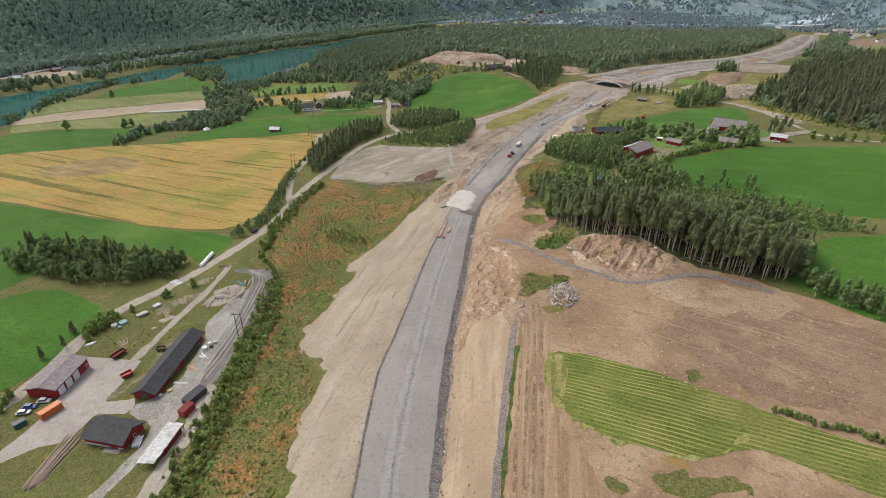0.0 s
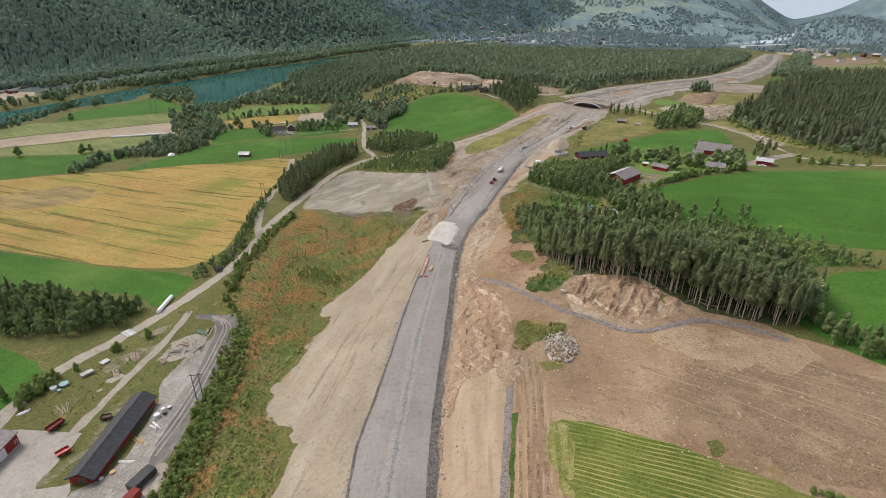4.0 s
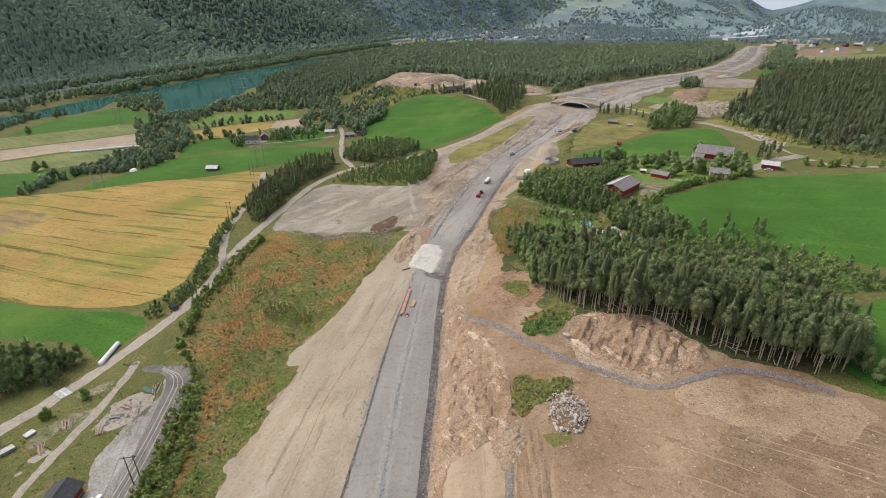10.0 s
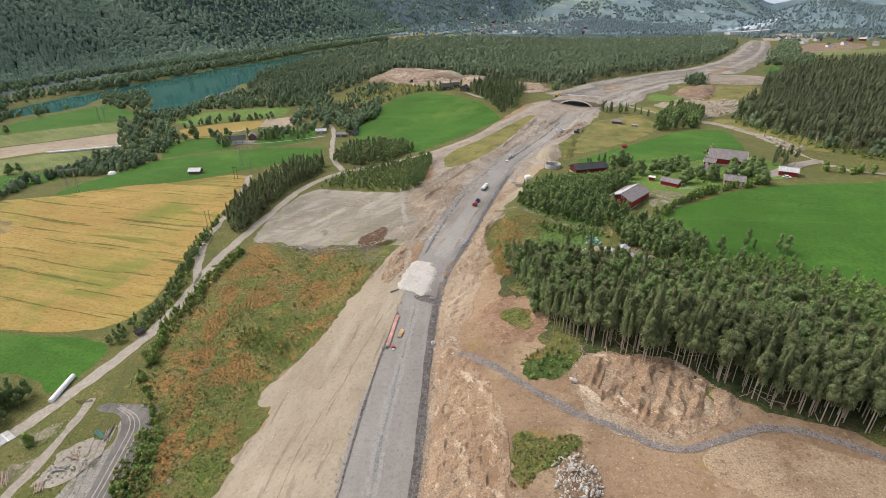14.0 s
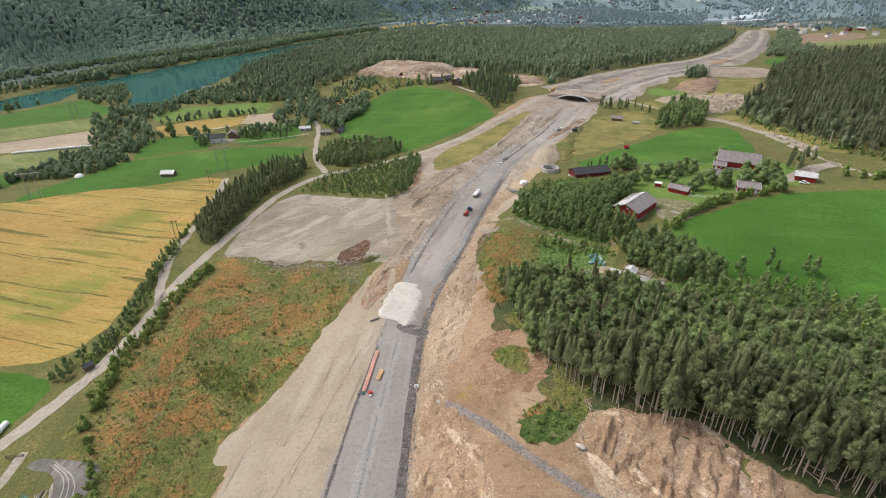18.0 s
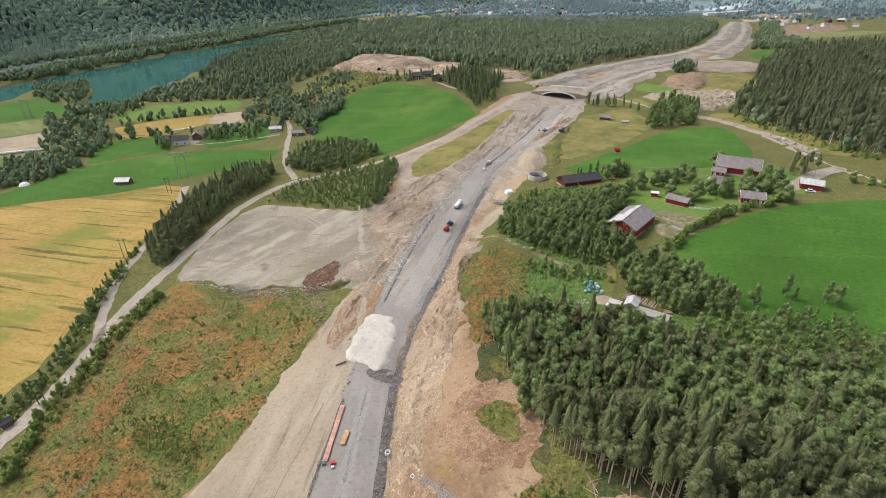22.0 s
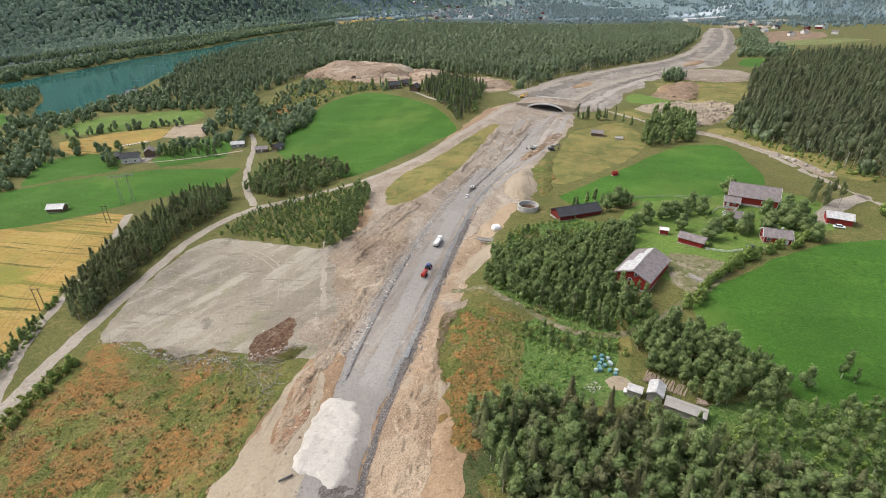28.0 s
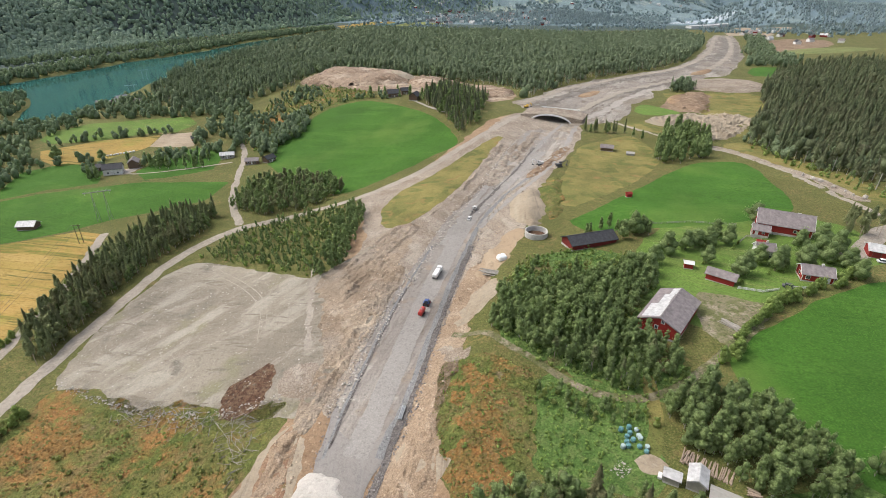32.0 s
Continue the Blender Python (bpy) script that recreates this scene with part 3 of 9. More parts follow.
NEAR_BANK = [(-500, 250), (-505, 400), (-520, 450), (-540, 500), (-573, 565), (-568, 620), (-585, 690), (-552, 722), (-546, 770), (-565, 826), (-514, 880), (-470, 812), (-434, 737), (-404, 722), (-379, 740), (-384, 800), (-401, 889), (-408, 1001), (-405, 1158), (-400, 1360), (-360, 1676), (-240, 2050), (-120, 2350), (60, 2700)]
FAR_BANK = [(0, 2750), (-180, 2350), (-310, 2050), (-455, 1601), (-491, 1390), (-523, 1281), (-560, 1190), (-570, 1089), (-600, 936), (-626, 828), (-632, 714), (-647, 642), (-668, 560), (-680, 450), (-690, 250)]
SHORE = np.array(NEAR_BANK + FAR_BANK, float)


def shore(x, y):
    """Metres inside the river, negative on land."""
    return off_segments(x, y, SHORE, np.roll(SHORE, -1, 0)) * np.where(within(x, y, SHORE), 1, -1)


def road_right(y):
    return ip(y, [79, 114, 144, 169, 221, 271, 296, 319, 356, 413], [-13, -15, -17, -16, -18, -17, -6, -1, 7, 23])


def ground(x, y):
    z = height0(x, y)
    s = np.abs(x - road_x(y))
    calm = np.clip((s - 12) / 15, 0, 1)
    z = z + calm * (0.5 * vnoise(x, y, 26, 1) + 0.25 * vnoise(x, y, 9, 2))
    d = mountain_x(y) - x
    z = z + np.clip(d / 200, 0, 1) * (22 * vnoise(x, y, 210, 3) + 7 * vnoise(x, y, 70, 4))
    side = x / np.maximum(y, 1)
    z = z + np.clip(y - 3300, 0, 1500) * 0.3 * np.clip((0.494 - side) / 0.19, 0, 1) * (1 + 0.25 * vnoise(x, y, 420, 8))
    z = z + 95 * bell(x, y, 1530, 2700, 200, 350) + 80 * bell(x, y, 1930, 2700, 320, 350) + 32 * bell(x, y, 560, 2750, 270, 140)
    z = z + 285 * bell(x, y, 3150, 4700, 480, 400) * (1 + 0.12 * vnoise(x, y, 300, 12)) + 0.12 * np.clip(y - 4400, 0, 600) * (side > 0.4)
    z = z - 1.1 * np.exp(-((x - road_right(y) - 0.9) / 1.3) ** 2) * np.clip((430 - y) / 60, 0, 1)
    rough = np.exp(-((s - 17) / 7) ** 2) * np.clip((430 - y) / 60, 0, 1)
    z = z + rough * (0.9 * vnoise(x, y, 7, 5) + 0.6 * vnoise(x, y, 3.5, 6))
    cut = bell(x, y, 55, 181, 28, 9)
    z = z + cut * (1.6 * vnoise(x + y, y * 0.3, 5, 7) + 0.8 * vnoise(x, y, 3, 9))
    wet = np.clip((shore(x, y) + 8 + 5 * vnoise(x, y, 40, 44)) / 14, 0, 1)
    return z * (1 - wet) + (plain(y) - 7) * wet


GZ = ground(GX, GY)
GZ[1:-1, 1:-1] = 0.5 * GZ[1:-1, 1:-1] + 0.125 * (GZ[:-2, 1:-1] + GZ[2:, 1:-1] + GZ[1:-1, :-2] + GZ[1:-1, 2:])


def zat(x, y):
    """The ground's height at a place, by the sheet's own facets."""
    i = int(np.clip(np.searchsorted(XS, x) - 1, 0, len(XS) - 2))
    j = int(np.clip(np.searchsorted(YS, y) - 1, 0, len(YS) - 2))
    a, b = (x - XS[i]) / (XS[i + 1] - XS[i]), (y - YS[j]) / (YS[j + 1] - YS[j])
    return float((GZ[j, i] * (1 - a) + GZ[j, i + 1] * a) * (1 - b) + (GZ[j + 1, i] * (1 - a) + GZ[j + 1, i + 1] * a) * b)


def raw_mesh(name, verts, tris, materials, index=None, smooth=False):
    """A mesh of triangles from arrays."""
    me = bpy.data.meshes.new(name)
    verts, tris = np.asarray(verts, np.float32), np.asarray(tris, np.int32)
    me.vertices.add(len(verts))
    me.vertices.foreach_set("co", verts.ravel())
    me.loops.add(tris.size)
    me.loops.foreach_set("vertex_index", tris.ravel())
    me.polygons.add(len(tris))
    me.polygons.foreach_set("loop_start", np.arange(0, tris.size, 3, dtype=np.int32))
    for m in materials:
        me.materials.append(m)
    if index is not None:
        me.polygons.foreach_set("material_index", np.asarray(index, np.int32))
    me.polygons.foreach_set("use_smooth", np.full(len(tris), smooth))
    me.update(calc_edges=True)
    return me


def sheet_tris(i0, i1, j0, j1, width):
    i, j = np.meshgrid(np.arange(i0, i1), np.arange(j0, j1))
    a = (j * width + i).ravel()
    return np.concatenate([np.stack([a, a + 1, a + width + 1], 1), np.stack([a, a + width + 1, a + width], 1)])


wood_zone = np.clip((mountain_x(GY) - GX) / 40, 0, 1) + np.clip((GY - 1900) / 300, 0, 1)
tris = sheet_tris(0, len(XS) - 1, 0, len(YS) - 1, len(XS))
zone = (wood_zone.ravel()[tris[:, 0]] > 0.5).astype(int)
# past 2300 m the ground takes the haze-coloured wood
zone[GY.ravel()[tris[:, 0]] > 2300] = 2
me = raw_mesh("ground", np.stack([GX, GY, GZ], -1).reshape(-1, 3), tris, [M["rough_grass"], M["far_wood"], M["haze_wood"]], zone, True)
tagged(new("ground", me), "valley floor of rough grass rising to wooded slopes", "ground", kind="structure")


# ---- outlines in the plan ----
def rounded(points, times=2):
    """Corners cut, for outlines that run smoothly."""
    p = np.array(points, float)
    for _ in range(times):
        q = np.roll(p, -1, 0)
        p = np.stack([0.75 * p + 0.25 * q, 0.25 * p + 0.75 * q], 1).reshape(-1, 2)
    return p


def smooth_line(points, times=2):
    p = np.array(points, float)
    for _ in range(times):
        a, b = p[:-1], p[1:]
        p = np.concatenate([p[:1], np.stack([0.75 * a + 0.25 * b, 0.25 * a + 0.75 * b], 1).reshape(-1, 2), p[-1:]])
    return p


def area_field(points, times=1):
    p = rounded(points, times)
    lo, hi = p.min(0), p.max(0)
    return (lambda x, y: off_segments(x, y, p, np.roll(p, -1, 0)) * np.where(within(x, y, p), 1, -1)), lo, hi


def line_field(points, half, times=2):
    p = smooth_line(points, times)
    return (lambda x, y: half - off_segments(x, y, p[:-1], p[1:])), p.min(0) - half, p.max(0) + half


def patch(name, field, level, material, label, category, wobble=0.8, size=5.0, kind="structure"):
    """A surface laid on the ground inside an outline; its edge wanders by wobble metres."""
    f, lo, hi = field
    i0, i1 = max(0, np.searchsorted(XS, lo[0] - 4) - 1), min(len(XS) - 1, np.searchsorted(XS, hi[0] + 4))
    j0, j1 = max(0, np.searchsorted(YS, lo[1] - 4) - 1), min(len(YS) - 1, np.searchsorted(YS, hi[1] + 4))
    x, y, z = GX[j0:j1 + 1, i0:i1 + 1], GY[j0:j1 + 1, i0:i1 + 1], GZ[j0:j1 + 1, i0:i1 + 1]
    d = f(x, y) + wobble * (0.7 * vnoise(x, y, size, level + 11) + 0.5 * vnoise(x, y, size * 0.4, level + 17))
    w = x.shape[1]
    v = np.stack([x, y, z + 0.02 * level], -1).reshape(-1, 3)
    d = d.ravel()
    t = sheet_tris(0, w - 1, 0, x.shape[0] - 1, w)
    sign = (d[t] > 0).sum(1)
    verts, faces = [v], [t[sign == 3]]
    extra, count = [], len(v)
    cut_faces = []
    for a, b, c in t[(sign > 0) & (sign < 3)]:
        ring, loop = [a, b, c], []
        for p, q in ((a, b), (b, c), (c, a)):
            if d[p] > 0:
                loop.append(p)
            if (d[p] > 0) != (d[q] > 0):
                k = d[p] / (d[p] - d[q])
                extra.append(v[p] + k * (v[q] - v[p]))
                loop.append(count)
                count += 1
        for n in range(1, len(loop) - 1):
            cut_faces.append((loop[0], loop[n], loop[n + 1]))
    verts = np.concatenate([v, np.array(extra).reshape(-1, 3)])
    faces = np.concatenate([t[sign == 3], np.array(cut_faces, int).reshape(-1, 3)])
    used, back = np.unique(faces, return_inverse=True)
    me = raw_mesh(name, verts[used], back.reshape(-1, 3), [M[material]], smooth=True)
    return tagged(new(name, me), label, category, kind=kind)


def ribbon(name, points, half, level, material, label, category, seed=0, vary=0.3):
    """A narrow strip laid along a line on the ground, of uneven width."""
    p = smooth_line(points, 3)
    run = np.concatenate([[0], np.cumsum(np.hypot(*np.diff(p, axis=0).T))])
    at = np.arange(0, run[-1], 1.2)
    q = np.stack([np.interp(at, run, p[:, 0]), np.interp(at, run, p[:, 1])], 1)
    d = np.gradient(q, axis=0)
    d /= np.hypot(d[:, 0], d[:, 1])[:, None] + 1e-9
    side = np.stack([-d[:, 1], d[:, 0]], 1)
    verts = []
    for k, s in enumerate((-1, 0, 1)):
        w = s * half * (1 + vary * (vnoise(at, at * 0 + 3 * k, 5, seed) + 0.7 * vnoise(at, at * 0 + 3 * k, 1.7, seed + 1)))
        e = q + side * w[:, None]
        verts.append(np.array([(x, y, zat(x, y) + 0.02 * level + 0.06) for x, y in e]))
    n = len(q)
    a = np.arange(n - 1)
    f = [t for o in (0, n) for t in (np.stack([a + o, a + o + n, a + o + n + 1], 1), np.stack([a + o, a + o + n + 1, a + o + 1], 1))]
    me = raw_mesh(name, np.concatenate(verts), np.concatenate(f)[:, ::-1], [M[material]], smooth=True)
    return tagged(new(name, me), label, category, kind="structure")


# surfaces, lowest first
patch("earthworks", area_field([(-49, 60), (-49, 78), (-56, 99), (-57, 128), (-78, 146), (-69, 175), (-75, 178), (-65, 196), (-78, 204), (-60, 231), (-56, 258), (-47, 278), (-41, 296), (-30, 330), (-40, 400), (-30, 470), (20, 560), (60, 640), (100, 640), (80, 520), (40, 440), (18, 380), (2, 330), (0, 290), (10, 250), (14, 230), (14, 212), (30, 185), (50, 178), (70, 178), (96, 166), (122, 142), (160, 118), (160, 40), (0, 40)], 1), 1, "soil", "bare brown soil and graded ground beside the new road", "bare ground", 2.0, 7)
patch("sand_bank", area_field([(-30, 60), (-46, 60), (-49, 78), (-56, 99), (-57, 128), (-78, 146), (-69, 175), (-75, 178), (-65, 196), (-78, 204), (-60, 231), (-56, 258), (-47, 278), (-41, 296), (-33, 300), (-30, 262), (-30, 150)], 1), 2, "sand", "pale graded sand bank sloping down from the new road", "sand bank", 2.2, 7)
patch("spoil", area_field([(9, 349), (21, 361), (29, 370), (40, 392), (51, 427), (71, 481), (103, 546), (127, 608), (100, 640), (72, 649), (41, 583), (8, 535), (-23, 490), (-44, 478), (-30, 421), (-31, 399), (-40, 380), (-40, 330), (-30, 300), (-20, 290), (0, 310)], 1), 2, "grey_spoil", "grey crushed rock and spoil along the road cutting", "spoil", 2.0, 8)
patch("shoulder", line_field([(-10, 60), (-11, 144), (-11, 190), (-12, 230), (-10, 270), (0, 300), (9, 335), (20, 372)], 5.5), 3, "bare_rock", "broken brown rock along the edge of the cutting", "rock", 2.0, 6)
patch("gravel_flat", area_field([(-127, 327), (-130, 352), (-125, 382), (-120, 404), (-111, 413), (-97, 409), (-65, 390), (-51, 379), (-43, 385), (-31, 399), (-21, 418), (-11, 394), (-17, 356), (-25, 327), (-31, 300), (-40, 300), (-57.5, 303), (-62, 309), (-80, 316), (-90, 313), (-98, 315), (-103, 321.5), (-114, 327)], 1), 3, "flat_gravel", "levelled storage ground of pale crushed rock", "gravel", 1.5, 6)
patch("brush", area_field([(-86, 60), (-86, 78), (-94, 119), (-100, 152), (-107, 197), (-130, 208), (-128, 233), (-135, 285), (-129, 321), (-120, 328), (-98, 318), (-60, 310), (-44, 308), (-41, 296), (-47, 278), (-56, 258), (-60, 231), (-78, 204), (-65, 196), (-75, 178), (-69, 175), (-78, 146), (-57, 128), (-56, 99), (-49, 78), (-49, 60)], 1), 3, "brush", "cleared slope overgrown with green and rusty orange scrub", "scrub", 3.4, 6)
patch("lane_hedge_floor", area_field([(-108, 200), (-102.4, 173.7), (-96.2, 144), (-92.7, 125.6), (-86.8, 105), (-83.5, 86), (-82, 62), (-74, 62), (-77, 92), (-82, 112), (-86.6, 130.7), (-91, 161), (-99.8, 188)], 1), 4, "nettles", "green undergrowth under the bushes above the lane", "undergrowth", 1.6, 4)
patch("rusty_scrub", line_field([(-76, 62), (-81, 100), (-85, 130), (-89, 158), (-94, 182), (-99, 200), (-106, 222), (-112, 250), (-118, 280)], 2.9), 4, "rust_brush", "band of rust-coloured withered fern along the slope", "scrub", 4.5, 7)
for zone in ([(-114, 262), (-98, 258), (-90, 272), (-104, 284)], [(-86, 266), (-68, 258), (-62, 275), (-80, 288)], [(-98, 214), (-84, 208), (-80, 222), (-96, 232)], [(-120, 300), (-100, 298), (-104, 310), (-122, 314)], [(4, 252), (14, 258), (22, 276), (12, 288), (3, 276)], [(8, 296), (18, 292), (20, 308), (8, 312)]):
    patch("rusty_scrub", area_field(zone, 1), 4, "rust_brush", "patch of rust-coloured withered fern", "scrub", 5.0, 6)
patch("brush_east", area_field([(3, 313), (8, 318), (19, 315), (31, 306), (27, 289), (21, 271), (9, 249), (6, 261), (1, 292)], 1), 3, "brush", "scrub with rusty orange patches beside the road", "scrub", 2.0, 6)
patch("glade", area_field([(31, 306), (43, 301), (59, 292), (53, 282), (55, 270), (48, 263), (35, 268), (25, 271), (26, 284)], 1), 3, "nettles", "bright green glade of nettles between the woods", "meadow", 1.5, 6)
patch("rusty_scrub", area_field([(8, 300), (18, 297), (18, 281), (12, 268), (6, 263)], 1), 4.5, "rust_brush", "rust-brown withered scrub beside the glade", "scrub", 7.0, 5)
patch("wood_floor", area_field([(19, 328), (28, 355), (42, 375), (64, 382), (79, 371), (81, 348), (68, 323), (72, 302), (70, 286), (58, 292), (43, 302), (31, 309)], 1), 2.5, "nettles", "green undergrowth on the floor of the leafy wood", "undergrowth", 2.0, 6)
patch("clearing", area_field([(52, 256), (73, 264), (112, 268), (142, 236), (150, 216), (112, 215), (90, 236), (74, 245)], 1), 2.5, "nettles", "light green clearing of young growth", "meadow", 2.0, 6)
patch("tilled_soil", area_field([(56, 151), (70, 157), (91, 149), (116, 142), (128, 118), (100, 106), (83, 106), (67, 114), (52, 124), (49, 136)], 1), 2, "tilled", "harrowed grey-brown soil with tine rows", "bare ground", 5.0, 9)
patch("rock_cut", area_field([(23, 190), (28, 200), (40, 193), (46, 186), (52, 182), (58, 178), (59, 173), (44, 165), (34, 169), (26, 177)], 1), 4, "bare_rock", "blasted slope of pale streaked rock under the spruce edge", "rock", 1.6, 5)
patch("knoll_scrub", area_field([(12, 190), (20, 189), (27, 194), (22, 200), (12, 198)], 1), 5.5, "green_scrub", "tuft of green scrub left on the knoll", "scrub", 1.6, 4)
patch("knoll_scrub", area_field([(6.5, 171), (14, 169), (22, 170), (26, 166.5), (20, 163), (14, 160), (9.5, 154.8), (5.7, 155)], 1), 5, "brush", "scrub and dry grass above the stone heap", "scrub", 2.5, 3)
patch("knoll_scrub", area_field([(13.5, 149), (21, 149.5), (19.4, 145), (13.7, 145)], 1), 5, "yellow_grass", "yellow-green grass below the stone heap", "grass", 2.0, 3)
patch("pale_soil", area_field([(47, 163), (63, 169), (82, 166), (98, 158), (86, 146), (70, 150), (60, 149), (51, 157)], 1), 3, "pale_soil", "pale dry soil below the stone path", "bare ground", 4.0, 7)
for zone in ([(34, 84), (41, 85.5), (52, 85), (55, 81), (42, 79), (35, 79.5)], [(22, 84), (28, 83), (31, 78), (25, 78)], [(51, 119), (56, 120), (55, 114), (51, 115)]):
    patch("weeds", area_field(zone, 1), 4, "rough_grass", "thin green weeds on the bare soil", "weeds", 3.0, 2.5)
patch("stubble_field", area_field([(14, 124), (20, 126), (38, 120), (55, 112), (69, 104), (88, 96), (101, 92), (92, 78), (81, 82), (68, 90), (59, 94), (47, 89), (34, 91), (25, 94), (18, 100), (14, 109)], 1), 4, "stubble", "mown yellow-green field with straw rows", "field", 0.5, 5)
patch("straw_end", area_field([(13.5, 124), (20.5, 122), (19, 113), (17.5, 105), (14.5, 108), (12.5, 113)], 1), 5, "straw", "headland with pale straw rows across the field end", "field", 1.2, 4)
patch("straw_edge", line_field([(14, 108), (19, 98), (30, 91), (45, 88.5), (54, 92), (60, 97)], 0.7), 5, "straw", "pale straw rim of the mown field", "field", 1.0, 3)
patch("haul_bend", area_field([(6, 60), (7, 100), (8, 118), (12.5, 112), (14.5, 104), (18, 94), (23, 82), (26, 60)], 1), 3, "rut_soil", "rutted bend of the haul track", "track", 1.2, 5)
patch("haul_flat", area_field([(-11, 60), (-13, 117), (-14, 146), (4, 149), (3, 113), (1, 60)], 1), 4, "smooth_sand", "smooth levelled tan soil beside the road bed", "bare ground", 1.5, 6)
patch("haul_track", line_field([(8, 60), (9, 100), (10, 125), (10.5, 138), (10, 144)], 4.8), 4, "rut_soil", "rutted haul track of brown soil", "track", 0.8, 5)
for run, half in (([(58, 147), (73, 140), (83, 134), (95, 126)], 0.18), ([(60, 148.6), (75, 141.6), (85, 135.6), (97, 128)], 0.18), ([(68, 150), (82, 146), (104, 133)], 0.16), ([(69, 151.5), (83, 147.5), (106, 135)], 0.16), ([(45, 144), (57, 138), (69, 130), (80, 120)], 0.2), ([(80, 158), (92, 150), (104, 138), (112, 128)], 0.18), ([(30, 139), (45, 136), (58, 128)], 0.18)):
    ribbon("tyre_track", run, half, 3, "smooth_sand", "pale tyre track across the bare soil", "tyre track", int(run[0][0]), 0.6)
for k, x in enumerate((5.6, 7.6, 9.6, 11.6)):
    ribbon("rut", [(x - 0.5, 60), (x, 90), (x + 0.6, 115), (x + 1.2, 130), (x + 0.6, 150)], 0.35, 5, "brown_spoil", "brown wheel rut in the haul track", "rut", 40 + k, 0.4)
patch("bare_patch", area_field([(-2, 228), (3, 234), (10, 238), (20, 234), (23, 224), (20, 213), (13, 207), (5, 208), (-2, 214)], 1), 4, "red_soil", "reddish bare soil round the scrub tuft", "bare ground", 3.5, 3)
patch("bare_patch", area_field([(-45, 268), (-39, 300), (-34, 292), (-36, 262)], 1), 4, "red_soil", "reddish brown soil above the road", "bare ground", 2.0, 6)
patch("tuft", area_field([(5, 225), (11, 230), (18, 225), (16, 215), (11, 214)], 1), 6, "brush", "tuft of scrub on the reddish soil", "scrub", 2.5, 4)
patch("green_bank", area_field([(9, 244), (13, 250), (24, 236), (28, 218), (31, 204), (27, 194), (20, 191), (12, 192), (11, 198), (19, 203), (22, 211), (24, 223), (21, 234), (12, 239)], 1), 5, "brush", "green undergrowth at the corner of the wood", "undergrowth", 1.6, 4)
ribbon("stone_drain", [(1, 60), (2, 100), (4, 132), (5, 152)], 0.9, 4, "path_stone", "strip of grey drain stone beside the track", "drain", 61, 0.3)
ribbon("grass_strip", [(2.6, 60), (3.6, 100), (5.4, 128)], 0.5, 4, "green_scrub", "thin strip of weeds beside the drain", "weeds", 62, 0.8)
ribbon("stone_path", [(-7.5, 209.5), (2, 198.4), (12, 187.5), (22, 177.2), (33.6, 170.6), (41, 165.8), (48, 164.6), (56, 167.6), (66, 171), (74, 171), (83, 168), (92, 162)], 1.05, 5, "path_stone", "winding path of dark crushed stone", "path", 63, 0.18)
patch("road", area_field([(-30, 60), (-32, 77), (-36, 106), (-38, 127), (-35, 138), (-37, 180), (-33, 218), (-31, 254), (-27, 297), (-22, 320), (-16, 348), (-6, 382), (9, 428), (23, 463), (42, 507), (63, 567), (83, 601), (113, 585), (94, 538), (69, 489), (50, 468), (36, 454), (23, 413), (7, 356), (-1, 319), (-6, 296), (-17, 271), (-18, 221), (-16, 169), (-17, 144), (-15, 114), (-13, 79), (-11, 60)], 1), 5, "road_gravel", "new road bed of grey crushed stone", "road", 0.7, 5)

patch("haul_road", area_field([(-27, 297), (-22, 320), (-16, 348), (-6, 382), (9, 428), (23, 463), (42, 507), (63, 567), (83, 601), (113, 585), (94, 538), (69, 489), (50, 468), (36, 454), (23, 413), (7, 356), (-1, 319), (-6, 298), (-16, 288)], 1), 5.2, "haul_gravel", "grey-brown rutted rock fill of the upper road bed", "road", 1.6, 5)


def across(f, ys):
    """A line along the road at the share f of its width."""
    l, r = np.array([(-30, 60), (-32, 77), (-36, 106), (-38, 127), (-35, 138), (-37, 180), (-33, 218), (-31, 254), (-27, 297), (-22, 320), (-16, 348), (-6, 382), (9, 428), (23, 463), (42, 507), (63, 567), (83, 601)], float), np.array([(-11, 60), (-13, 79), (-15, 114), (-17, 144), (-16, 169), (-18, 221), (-17, 271), (-6, 296), (-1, 319), (7, 356), (23, 413), (36, 454), (50, 468), (69, 489), (94, 538), (113, 585)], float)
    return [(float(np.interp(y, l[:, 1], l[:, 0]) * (1 - f) + np.interp(y, r[:, 1], r[:, 0]) * f), y) for y in ys]


near_run, far_run = [60, 100, 140, 180, 215, 245], [285, 310, 340, 370, 400, 430, 465, 500, 540]
for k, (f, half, run, vary) in enumerate(((0.40, 0.8, near_run, 0.5), (0.52, 0.6, near_run, 0.5), (0.58, 3.4, far_run, 0.08))):
    ribbon("wheel_track", across(f, run), half, 6, "wheel_track", "pale compacted wheel track along the road bed", "wheel track", k, vary)
for k, (f, half, run, vary) in enumerate(((0.46, 0.5, near_run, 0.8), (0.10, 0.45, far_run[:5], 0.3), (0.92, 1.0, far_run, 0.3))):
    ribbon("damp_track", across(f, run), half, 5.5, "damp_gravel", "dark damp track along the road bed", "wheel track", 50 + k, vary)
